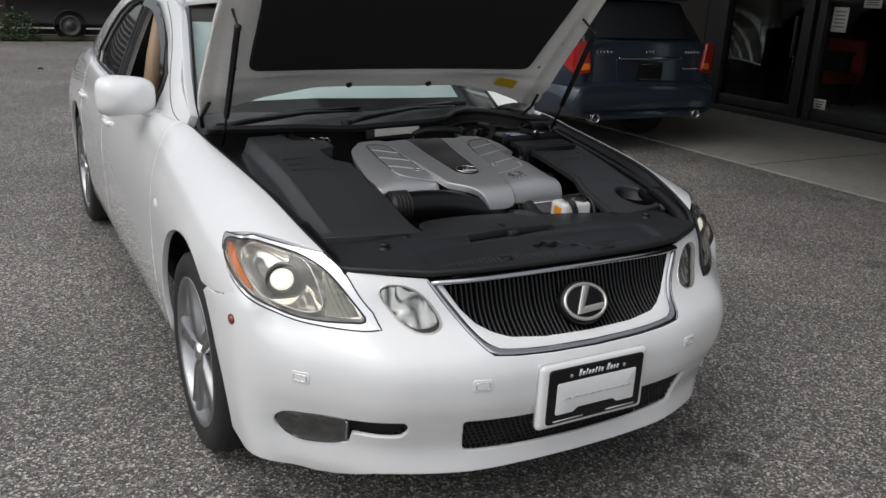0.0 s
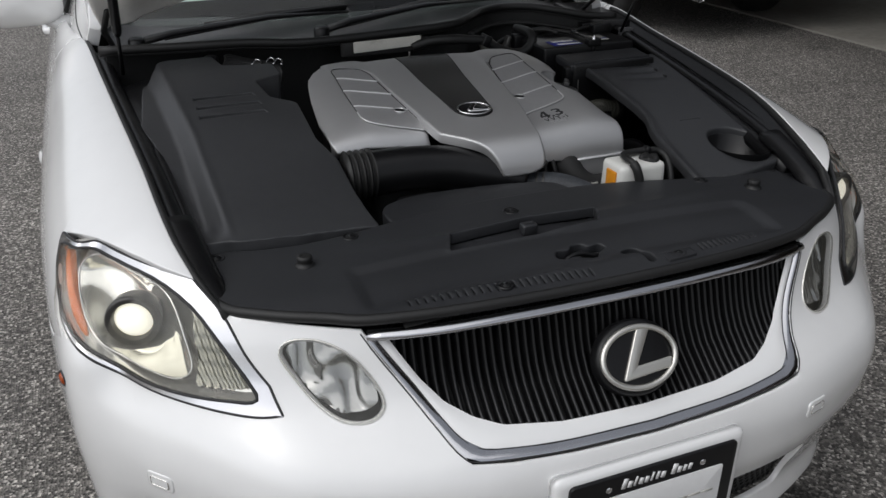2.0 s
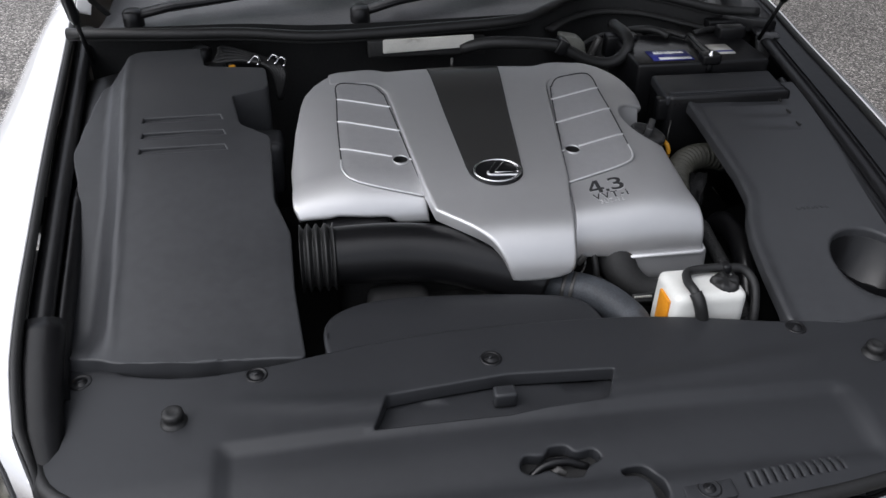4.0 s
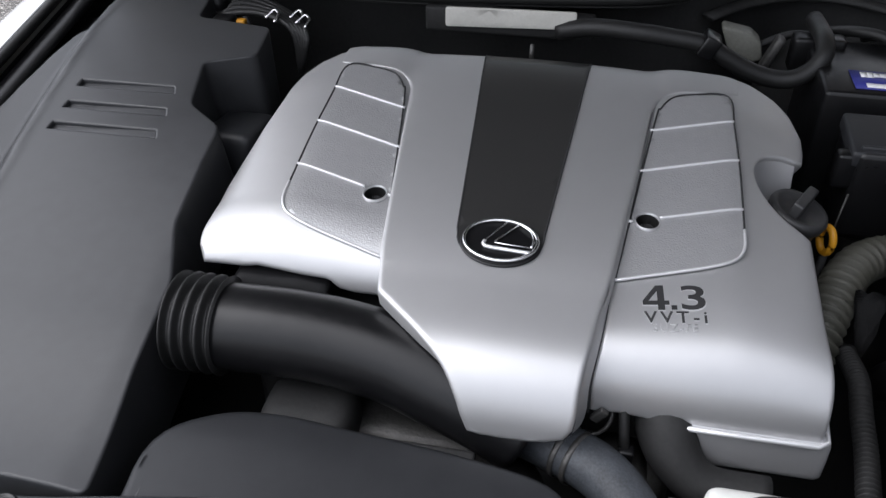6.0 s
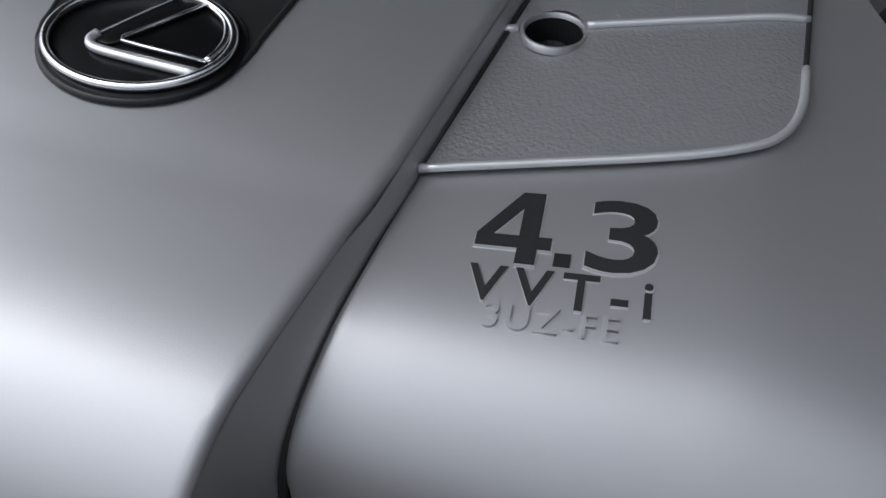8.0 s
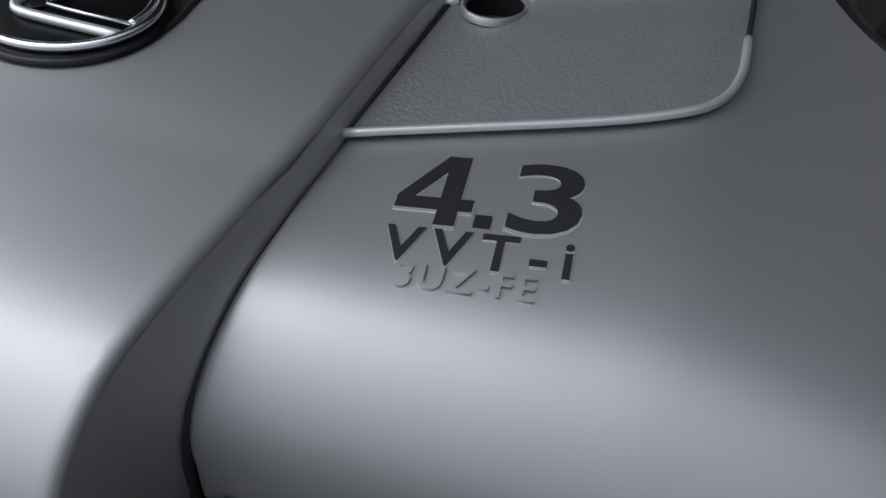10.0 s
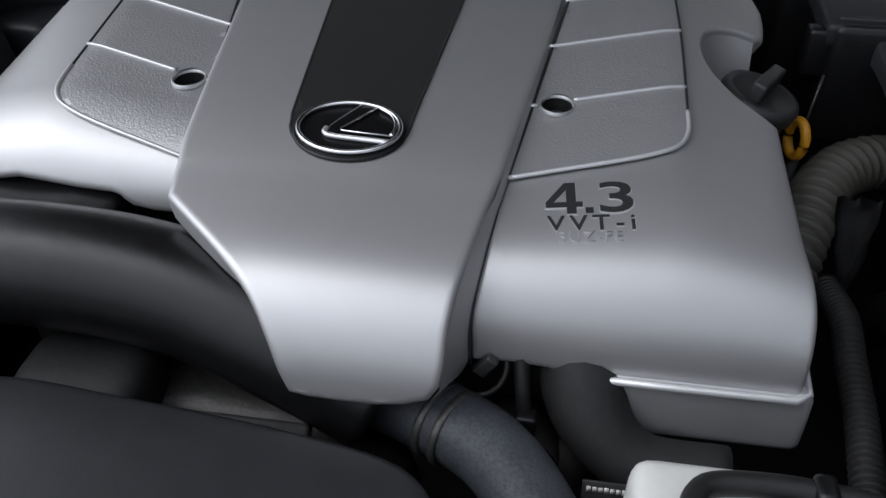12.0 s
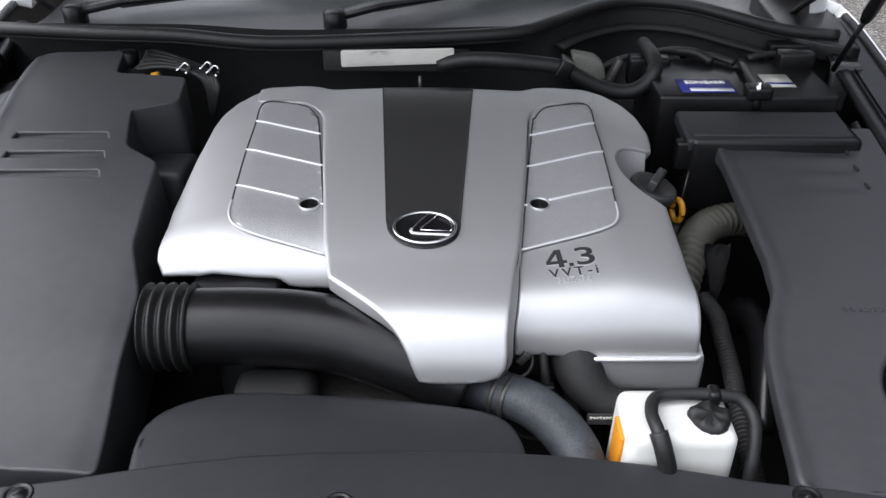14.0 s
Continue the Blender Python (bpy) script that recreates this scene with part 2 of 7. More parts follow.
BLUEINK = mat("blue_print", (0.022, 0.026, 0.20), 0.45, vary=0.06, scale=60)
YELLOWINK = mat("yellow_label", (0.60, 0.40, 0.02), 0.5, vary=0.1, scale=60)
TAN = mat("tan_leather", (0.36, 0.25, 0.16), 0.55, vary=0.08, scale=8, bump=0.0004, bump_scale=200)
ASPHALT = asphalt_material()
CONCRETE = mat("worn_concrete", (0.25, 0.235, 0.21), 0.85, vary=0.2, scale=1.4, bump=0.001, bump_scale=90)
BLUEPAINT = mat("dark_blue_paint", (0.015, 0.022, 0.035), 0.3, vary=0.05, scale=2, coat=0.6, coat_rough=0.05)
REDLENS = mat("red_lamp_plastic", (0.27, 0.008, 0.007), 0.15, vary=0.1, scale=30, coat=0.6)
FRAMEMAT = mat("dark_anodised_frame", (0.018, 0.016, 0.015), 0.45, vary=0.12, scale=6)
WALLMAT = mat("dark_brown_cladding", (0.045, 0.036, 0.030), 0.75, vary=0.2, scale=3, bump=0.001, bump_scale=60)
FENCE = mat("weathered_dark_boards", (0.032, 0.025, 0.020), 0.85, vary=0.35, scale=4, bump=0.002, bump_scale=40)
LEAF = mat("dull_green_leaves", (0.05, 0.085, 0.03), 0.7, vary=0.35, scale=9)
REDCHAIR = mat("red_upholstery", (0.36, 0.04, 0.02), 0.7, vary=0.1, scale=8)


# ---- building helpers ----
def thing(name, label, category, at=(0, 0, 0), group="", kind=""):
    ob = new(name)
    ob.location = at
    ob.empty_display_size = 0.1
    return tagged(ob, label, category, group, kind)


def to_mesh(name, bm, material, smooth=True):
    me = bpy.data.meshes.new(name)
    if smooth:
        for f in bm.faces:
            f.smooth = True
    bm.to_mesh(me)
    bm.free()
    for one in (material if isinstance(material, (list, tuple)) else [material]):
        me.materials.append(one)
    return me


def part(name, bm, material, parent, label="", smooth=True):
    """Links a bmesh, in its thing's own space, as one mesh object under a thing or under a part."""
    ob = new(name, to_mesh(name, bm, material, smooth))
    ob.parent = parent
    return tagged(ob, label)


def single(name, bm, material, label, category, group="", kind="", at=(0, 0, 0), smooth=True):
    ob = new(name, to_mesh(name, bm, material, smooth))
    ob.location = at
    return tagged(ob, label, category, group, kind)


def curve(xs, ys):
    """A smooth interpolation without overshoot through knots (monotone cubic)."""
    xs, ys = np.array(xs, float), np.array(ys, float)
    h, d = np.diff(xs), np.diff(ys) / np.diff(xs)
    m = np.zeros(len(xs))
    m[0], m[-1] = d[0], d[-1]
    for i in range(1, len(xs) - 1):
        if d[i - 1] * d[i] > 0:
            w1, w2 = 2 * h[i] + h[i - 1], h[i] + 2 * h[i - 1]
            m[i] = (w1 + w2) / (w1 / d[i - 1] + w2 / d[i])

    def f(x):
        x = min(max(float(x), xs[0]), xs[-1])
        i = min(int(np.searchsorted(xs, x, side="right")) - 1, len(h) - 1)
        t = (x - xs[i]) / h[i]
        return float((2 * t**3 - 3 * t**2 + 1) * ys[i] + (t**3 - 2 * t**2 + t) * h[i] * m[i]
                     + (-2 * t**3 + 3 * t**2) * ys[i + 1] + (t**3 - t**2) * h[i] * m[i + 1])
    return f


def smooth_line(pts, n=8, closed=False):
    """A Catmull-Rom line through points of any dimension."""
    p = [np.array(q, float) for q in pts]
    out = []
    k = len(p)
    for i in range(k if closed else k - 1):
        a, b, c, d = (p[(i - 1) % k] if closed or i else 2 * p[0] - p[1]), p[i], p[(i + 1) % k], \
            (p[(i + 2) % k] if closed or i + 2 < k else 2 * p[-1] - p[-2])
        for j in range(n):
            t = j / n
            out.append(0.5 * (2 * b + (c - a) * t + (2 * a - 5 * b + 4 * c - d) * t * t + (3 * b - a - 3 * c + d) * t**3))
    if not closed:
        out.append(p[-1])
    return [tuple(float(v) for v in q) for q in out]


def rounded(pts, r, n=5):
    """A polygon with its corners rounded; r is one radius or one for each corner."""
    out = []
    k = len(pts)
    for i, q in enumerate(pts):
        rad = r[i] if isinstance(r, (list, tuple)) else r
        a, b, c = np.array(pts[i - 1], float), np.array(q, float), np.array(pts[(i + 1) % k], float)
        la, lc = np.linalg.norm(a - b), np.linalg.norm(c - b)
        e = min(rad, la * 0.48, lc * 0.48)
        if e < 1e-6:
            out.append(tuple(b))
            continue
        s, t = b + (a - b) / la * e, b + (c - b) / lc * e
        for j in range(n + 1):
            w = j / n
            out.append(tuple((1 - w) ** 2 * s + 2 * w * (1 - w) * b + w * w * t))
    return out


def inside(poly, pts):
    p = np.array(poly, float)
    x, y = pts[:, 0], pts[:, 1]
    res = np.zeros(len(pts), bool)
    for (x1, y1), (x2, y2) in zip(p, np.roll(p, -1, 0)):
        if y1 == y2:
            continue
        res ^= ((y1 > y) != (y2 > y)) & (x < (x2 - x1) * (y - y1) / (y2 - y1) + x1)
    return res


def dense(poly, step):
    out = []
    for a, b in zip(poly, list(poly[1:]) + [poly[0]]):
        n = max(1, int(math.ceil(math.dist(a, b) / step)))
        out += [(a[0] + (b[0] - a[0]) * j / n, a[1] + (b[1] - a[1]) * j / n) for j in range(n)]
    return out


from mathutils.geometry import delaunay_2d_cdt


def offset(poly, d):
    """The points of a closed line, moved aside by d."""
    p = np.array(poly, float)
    along_line = np.roll(p, -1, 0) - np.roll(p, 1, 0)
    along_line /= np.maximum(np.linalg.norm(along_line, axis=1, keepdims=True), 1e-9)
    return p + d * np.c_[-along_line[:, 1], along_line[:, 0]]


def panel(outline, surf, holes=(), step=0.03, edge=0.0, depth=0.0, up=(0, 0, 1)):
    """A curved sheet: an outline with holes in a flat plan (u, v), laid on surf(u, v); its rim is rounded by edge and turned in by depth."""
    loops = [dense(outline, step)] + [dense(h, step) for h in holes]
    verts, edges = [], []
    for lp in loops:
        base = len(verts)
        verts += lp
        edges += [(base + i, base + (i + 1) % len(lp)) for i in range(len(lp))]
    ring = np.array(verts, float)
    lo, hi = ring.min(0), ring.max(0)
    gx, gy = np.meshgrid(np.arange(lo[0] + step / 2, hi[0], step), np.arange(lo[1] + step / 2, hi[1], step))
    grid = np.c_[gx.ravel(), gy.ravel()]
    width = min(edge, 0.3 * step)
    layers = [(grid, 0.4 * step)]
    if edge:
        layers.insert(0, (np.concatenate([offset(lp, width * k) for lp in loops for k in (-1, 1)]), 0.85 * width))
    for extra, limit in layers:
        if len(extra):
            ok = inside(loops[0], extra)
            for lp in loops[1:]:
                ok &= ~inside(lp, extra)
            extra = extra[ok]
        if len(extra):
            extra = extra[np.array([np.min(np.sum((ring - g) ** 2, 1)) for g in extra]) > limit ** 2]
            verts = verts + [tuple(g) for g in extra]
            ring = np.concatenate([ring, extra])
    co, _, faces, *_ = delaunay_2d_cdt([Vector(v) for v in verts], edges, [], 0, 1e-6)
    cen = np.array([[sum(co[i][k] for i in f) / len(f) for k in (0, 1)] for f in faces])
    ok = inside(loops[0], cen)
    for lp in loops[1:]:
        ok &= ~inside(lp, cen)
    bm = bmesh.new()
    bv = [bm.verts.new(surf(c[0], c[1])) for c in co]
    for f, good in zip(faces, ok):
        if good:
            try:
                bm.faces.new([bv[i] for i in f])
            except ValueError:
                pass
    for v in [v for v in bm.verts if not v.link_faces]:
        bm.verts.remove(v)
    bm.normal_update()
    total = Vector((0, 0, 0))
    for f in bm.faces:
        total += f.normal * f.calc_area()
    if total.dot(Vector(up)) < 0:
        bmesh.ops.reverse_faces(bm, faces=bm.faces[:])
        bm.normal_update()
    if edge or depth:
        rim(bm, edge, depth)
    return bm


def rim(bm, edge, depth):
    """Rounds and turns in the open rim of a sheet."""
    border = [e for e in bm.edges if len(e.link_faces) == 1]
    normal, out = {}, {}
    for e in border:
        f = e.link_faces[0]
        a, b = e.verts
        o = (b.co - a.co).cross(f.normal)
        if o.dot(f.calc_center_median() - (a.co + b.co) / 2) > 0:
            o = -o
        o.normalize()
        for v in e.verts:
            out[v] = out.get(v, Vector()) + o
            normal[v] = v.normal.copy()
    near = {v: [v] for v in out}
    for e in border:
        a, b = e.verts
        near[a].append(b)
        near[b].append(a)
    for _ in range(3):
        normal = {v: sum((normal[w] for w in near[v]), Vector()).normalized() for v in near}
    out = {v: sum((out[w].normalized() for w in near[v]), out[v].normalized()).normalized() for v in near}
    rings = []
    for k_out, k_in in ((0.7 * edge, 0.3 * edge), (edge, edge), (edge, max(depth, edge * 1.5))):
        rings.append({v: bm.verts.new(v.co + out[v].normalized() * k_out - normal[v] * k_in) for v in out})
    for e in border:
        a, b = e.verts
        f = e.link_faces[0]
        vs = list(f.verts)
        i, j = vs.index(a), vs.index(b)
        if (i + 1) % len(vs) != j:
            a, b = b, a
        prev = (a, b)
        for r in rings:
            nxt = (r[a], r[b])
            try:
                bm.faces.new((prev[1], prev[0], nxt[0], nxt[1]))
            except ValueError:
                pass
            prev = nxt


def sweep(pts, radius, n=12, closed=False, cap=True, flat=1.0, up=(0, 0, 1), bm=None):
    """A tube along points; radius is a number or one for each point; flat squeezes it across up."""
    bm = bm or bmesh.new()
    p = [Vector(q) for q in pts]
    k = len(p)
    rings = []
    for i in range(k):
        a, b = (p[(i - 1) % k], p[(i + 1) % k]) if closed else (p[max(i - 1, 0)], p[min(i + 1, k - 1)])
        d = (b - a).normalized()
        s = d.cross(Vector(up))
        s = s.normalized() if s.length > 1e-4 else Vector((1, 0, 0))
        w = s.cross(d).normalized()
        r = radius[i] if isinstance(radius, (list, tuple)) else radius
        rings.append([bm.verts.new(p[i] + s * math.cos(2 * math.pi * j / n) * r + w * math.sin(2 * math.pi * j / n) * r * flat) for j in range(n)])
    for i in range(k if closed else k - 1):
        a, b = rings[i], rings[(i + 1) % k]
        for j in range(n):
            bm.faces.new((a[j], b[j], b[(j + 1) % n], a[(j + 1) % n]))
    if cap and not closed:
        bm.faces.new(rings[0])
        bm.faces.new(rings[-1][::-1])
    bmesh.ops.recalc_face_normals(bm, faces=bm.faces[:])
    return bm


def lathe(profile, axis="z", n=24, at=(0, 0, 0), turn=None, bm=None):
    """A turned body: (radius, height) pairs spun about the z axis, then turned and moved."""
    bm = bm or bmesh.new()
    made = []
    rings = []
    for r, h in profile:
        if r < 1e-6:
            rings.append([bm.verts.new((0, 0, h))])
        else:
            rings.append([bm.verts.new((r * math.cos(2 * math.pi * j / n), r * math.sin(2 * math.pi * j / n), h)) for j in range(n)])
        made += rings[-1]
    for a, b in zip(rings, rings[1:]):
        for j in range(n):
            if len(a) > 1 and len(b) > 1:
                bm.faces.new((a[j], a[(j + 1) % n], b[(j + 1) % n], b[j]))
            elif len(a) > 1:
                bm.faces.new((a[j], a[(j + 1) % n], b[0]))
            elif len(b) > 1:
                bm.faces.new((a[0], b[(j + 1) % n], b[j]))
    m = Matrix.Translation(at) @ (turn if turn is not None else Matrix.Identity(4))
    if axis == "y":
        m = m @ Matrix.Rotation(radians(90), 4, "X")
    if axis == "x":
        m = m @ Matrix.Rotation(radians(90), 4, "Y")
    for v in made:
        v.co = m @ v.co
    bmesh.ops.recalc_face_normals(bm, faces=bm.faces[:])
    return bm


def box(size, at=(0, 0, 0), r=0.004, seg=2, turn=None, bm=None, taper=None):
    """A block with rounded edges, standing centred on at; taper scales its top."""
    one = bmesh.new()
    bmesh.ops.create_cube(one, size=1)
    for v in one.verts:
        k = taper if taper and v.co.z > 0 else (1, 1)
        v.co = Vector((v.co.x * size[0] * k[0], v.co.y * size[1] * k[1], v.co.z * size[2]))
    if r:
        bmesh.ops.bevel(one, geom=one.edges[:], offset=r, segments=seg, profile=0.6, affect="EDGES")
    m = Matrix.Translation(at) @ (turn if turn is not None else Matrix.Identity(4))
    bmesh.ops.transform(one, matrix=m, verts=one.verts[:])
    if bm is None:
        return one
    me = bpy.data.meshes.new("block")
    one.to_mesh(me)
    one.free()
    bm.from_mesh(me)
    bpy.data.meshes.remove(me)
    return bm


def prism(outline, z0, z1, r=0.0, m=None):
    """A flat outline (x, y) drawn up from z0 to z1, with a rounded top rim."""
    bm = panel(outline, lambda u, v: (u, v, z1), step=0.5)
    rim(bm, r if r else 0.0005, z1 - z0)
    if m is not None:
        bmesh.ops.transform(bm, matrix=m, verts=bm.verts[:])
    return bm


def words(text, size, m, material, name, parent, depth=0.001, label="", shear=0.0, bold=0.0, spread=1.0):
    """Raised lettering in the built-in font, its middle at m."""
    cu = bpy.data.curves.new(name, "FONT")
    cu.body, cu.size, cu.extrude, cu.align_x, cu.align_y, cu.shear, cu.offset = text, size, depth, "CENTER", "CENTER", shear, bold
    cu.resolution_u, cu.space_character = 4, spread
    ob = bpy.data.objects.new(name, cu)
    scene.collection.objects.link(ob)
    bpy.context.view_layer.update()
    me = bpy.data.meshes.new_from_object(ob)
    bpy.data.objects.remove(ob)
    me.transform(m)
    me.materials.clear()
    me.materials.append(material)
    res = new(name, me)
    res.parent = parent
    return tagged(res, label)

# ---- the white sedan: outer skin ----
sedan = thing("white_sedan", "pearl white four-door saloon with its hood raised", "car")

# plan of the bumper at its fullest height, from the middle round to the side
PLAN = smooth_line([(0, -0.062), (0.18, -0.056), (0.356, -0.035), (0.55, 0.031), (0.66, 0.095), (0.764, 0.186), (0.83, 0.272),
                    (0.872, 0.365), (0.893, 0.47), (0.903, 0.58), (0.908, 0.72), (0.910, 0.95)], 12)
PLAN_U = np.r_[0, np.cumsum([math.dist(a, b) for a, b in zip(PLAN, PLAN[1:])])]
PLAN_X, PLAN_Y = np.array([p[0] for p in PLAN]), np.array([p[1] for p in PLAN])
front_back = curve([0.16, 0.20, 0.24, 0.305, 0.40, 0.47, 0.53, 0.58, 0.607, 0.635, 0.66, 0.69, 0.75, 0.775, 0.815, 0.84],
                   [0.075, 0.06, 0.05, 0.055, 0.026, 0.004, 0.0, 0.014, 0.04, 0.085, 0.11, 0.128, 0.150, 0.163, 0.19, 0.21])
side_in = curve([0.16, 0.25, 0.40, 0.52, 0.63, 0.72, 0.78, 0.84], [0.05, 0.03, 0.008, 0.0, 0.002, 0.018, 0.038, 0.07])


def ramp01(x, a, b):
    t = min(max((x - a) / (b - a), 0), 1)
    return t * t * (3 - 2 * t)


def nose(u, z, back=0.0):
    """A point of the front skin; back sets it inwards."""
    a = abs(u)
    px, py = float(np.interp(a, PLAN_U, PLAN_X)), float(np.interp(a, PLAN_U, PLAN_Y))
    x = px - side_in(z) * ramp01(px, 0.3, 0.7)
    h = ramp01(z, 0.66, 0.78)
    y = py + front_back(z) * (1 - ramp01(px, 0.78 + 0.06 * h, 0.9 + 0.03 * h))
    k = ramp01(px, 0.5, 0.9)
    cut = 0.028 * ramp01(a, 0.55, 0.82) * (1 - ramp01(a, 0.88, 1.08)) * (1 - ramp01(z, 0.58, 0.68))
    return (math.copysign(x - back * k - 0.66 * cut, u), y + back * (1 - 0.7 * k) + 0.75 * cut, z)


def along(x, z):
    """The distance round the nose at which its skin lies x from the middle, at height z."""
    a = abs(x)
    best = min(range(0, 700), key=lambda i: abs(float(np.interp(i * 0.002, PLAN_U, PLAN_X)) - side_in(z) * ramp01(float(np.interp(i * 0.002, PLAN_U, PLAN_X)), 0.3, 0.7) - a))
    return math.copysign(best * 0.002, x)


def round_y(y):
    """The distance round the nose at which its plan has gone back to y."""
    return float(np.interp(y, PLAN_Y, PLAN_U))


def on_nose(pts):
    return [(along(x, z), z) for x, z in pts]


def flip(pts):
    return [(-a, b) for a, b in pts][::-1]


HUB_Y, HUB_Z, REAR_Y, ARCH = 0.875, 0.335, 3.724, 0.392

# flank of the body: top line, fullest line and sill
top_x = curve([0.30, 0.42, 0.67, 0.88, 1.16, 1.40, 1.62, 2.2, 3.0, 3.6, 4.3, 4.75], [0.652, 0.678, 0.70, 0.719, 0.743, 0.765, 0.80, 0.822, 0.825, 0.80, 0.72, 0.62])
top_z = curve([0.30, 0.42, 0.67, 0.88, 1.16, 1.40, 1.62, 2.2, 3.0, 3.6, 4.3, 4.75], [0.808, 0.845, 0.893, 0.92, 0.95, 0.975, 0.975, 0.965, 0.975, 0.99, 0.985, 0.95])
full_x = curve([0.30, 0.47, 0.60, 0.90, 1.30, 2.0, 3.0, 4.0, 4.5, 4.75], [0.84, 0.885, 0.90, 0.911, 0.909, 0.905, 0.905, 0.90, 0.86, 0.78])
WIDE_Z = 0.66
sill_in = curve([0.18, 0.24, 0.35, 0.50, 0.66], [0.055, 0.035, 0.014, 0.003, 0.0])


def flank(y, v, side=-1, back=0.0):
    """A point of the car's side; v runs down from the top line, 0.33 at the fullest height."""
    if v <= 0.33:
        th = v / 0.33 * math.pi / 2
        x = top_x(y) + (full_x(y) - top_x(y)) * math.sin(th)
        z = WIDE_Z + (top_z(y) - WIDE_Z) * math.cos(th)
        x -= 0.010 * math.sin(2 * th) ** 2 * ramp01(y, 1.2, 1.7)
    else:
        z = WIDE_Z - (v - 0.33)
        x = full_x(y) - sill_in(z)
    return (side * (x - back), y, z)


def down(y, z):
    """The v of flank() at a height."""
    if z <= WIDE_Z:
        return 0.33 + WIDE_Z - z
    return math.acos(min(1, (z - WIDE_Z) / (top_z(y) - WIDE_Z))) / (math.pi / 2) * 0.33


def arch_line(cy, a0, a1, n=22, r=ARCH):
    """Points (y, z) along a wheel opening, by angles from straight back."""
    return [(cy + r * math.cos(radians(a0 + (a1 - a0) * i / n)), HUB_Z + r * math.sin(radians(a0 + (a1 - a0) * i / n))) for i in range(n + 1)]


def edge_v(y, side):
    """How far down its flank the inner edge of a fender lies."""
    return 0.055 * ramp01(y, 0.36, 0.75) if side > 0 else 0.0


# front bumper with its openings
LAMP_LOW = [(0.583, 0.647), (0.627, 0.643), (0.704, 0.643), (0.796, 0.647), (0.860, 0.657), (0.925, 0.673), (1.0, 0.694), (1.065, 0.715), (1.115, 0.733)]
LAMP_IN = [(0.688, 0.774), (0.634, 0.716), (0.600, 0.683)]
LAMP_TOP = [(1.152, 0.752), (1.187, 0.782), (1.205, 0.804), (1.185, 0.816), (1.015, 0.822), (0.917, 0.820), (0.848, 0.817), (0.756, 0.812)]
half = on_nose([(0.0, 0.582), (0.15, 0.584), (0.25, 0.588), (0.318, 0.594), (0.345, 0.625), (0.366, 0.660), (0.405, 0.714), (0.436, 0.764),
                (0.50, 0.768), (0.56, 0.772)]) + LAMP_IN + LAMP_LOW
half += [(1.14, 0.672), (1.20, 0.657), (1.27, 0.652)]
half += [(round_y(y), z) for y, z in arch_line(HUB_Y, 120, 192, 14) if 0.225 < z < 0.650 and y < 0.7]
half += [(1.10, 0.214), (1.0, 0.212), (0.915, 0.204), (0.82, 0.198), (0.76, 0.204), (0.70, 0.220), (0.642, 0.238), (0.58, 0.246), (0.40, 0.247), (0, 0.247)]
outline = half[:-1] + [(0, 0.247)] + flip(half[1:-1])
LOW_GRILLE = rounded(on_nose([(0.394, 0.417), (0.372, 0.305)]) + [(0.2, 0.298), (0, 0.296), (-0.2, 0.298)] + on_nose([(-0.372, 0.305), (-0.394, 0.417)]) + [(-0.2, 0.410), (0, 0.408), (0.2, 0.410)], 0.02)
SLOT = smooth_line([(0.699, 0.322), (0.761, 0.307), (0.835, 0.301), (0.895, 0.311), (0.926, 0.332), (0.935, 0.356), (0.921, 0.377), (0.886, 0.392), (0.806, 0.402), (0.70, 0.408), (0.57, 0.418), (0.546, 0.412), (0.538, 0.394), (0.545, 0.374), (0.572, 0.360), (0.692, 0.357)], 4)
OVAL = flip(smooth_line([(0.586, 0.730), (0.570, 0.749), (0.519, 0.750), (0.469, 0.729), (0.433, 0.690), (0.423, 0.660), (0.445, 0.643), (0.488, 0.642), (0.524, 0.660), (0.558, 0.694)], 4, closed=True))
bumper = part("front_bumper", panel(outline, nose, [LOW_GRILLE, SLOT, flip(SLOT), OVAL, flip(OVAL)], 0.018, 0.003, 0.010, (0, -1, 0)), PAINT, sedan)

# lower air intake: black honeycomb in a shadowed box
intake = part("lower_intake", panel(LOW_GRILLE, lambda u, v: nose(u, v, 0.05), step=0.05, up=(0, -1, 0)), DARK, sedan, "black honeycomb lower intake")
bm = bmesh.new()
cell = 0.0155
for row in range(9):
    for col in range(-28, 29):
        u, z = (col + 0.5 * (row % 2)) * cell, 0.299 + row * cell * 0.866
        if not inside(LOW_GRILLE, np.array([(u, z)]))[0]:
            continue
        ring = [(u + 0.56 * cell * math.sin(k * math.pi / 3), z + 0.56 * cell * math.cos(k * math.pi / 3)) for k in range(6)]
        inner = [(u + 0.36 * cell * math.sin(k * math.pi / 3), z + 0.36 * cell * math.cos(k * math.pi / 3)) for k in range(6)]
        fr = [bm.verts.new(nose(*q, 0.018)) for q in ring]
        fi = [bm.verts.new(nose(*q, 0.018)) for q in inner]
        bi = [bm.verts.new(nose(*q, 0.035)) for q in inner]
        for k in range(6):
            j = (k + 1) % 6
            bm.faces.new((fr[k], fr[j], fi[j], fi[k]))
            bm.faces.new((fi[k], fi[j], bi[j], bi[k]))
part("honeycomb", bm, RUBBER, intake, "black plastic honeycomb mesh", smooth=False)

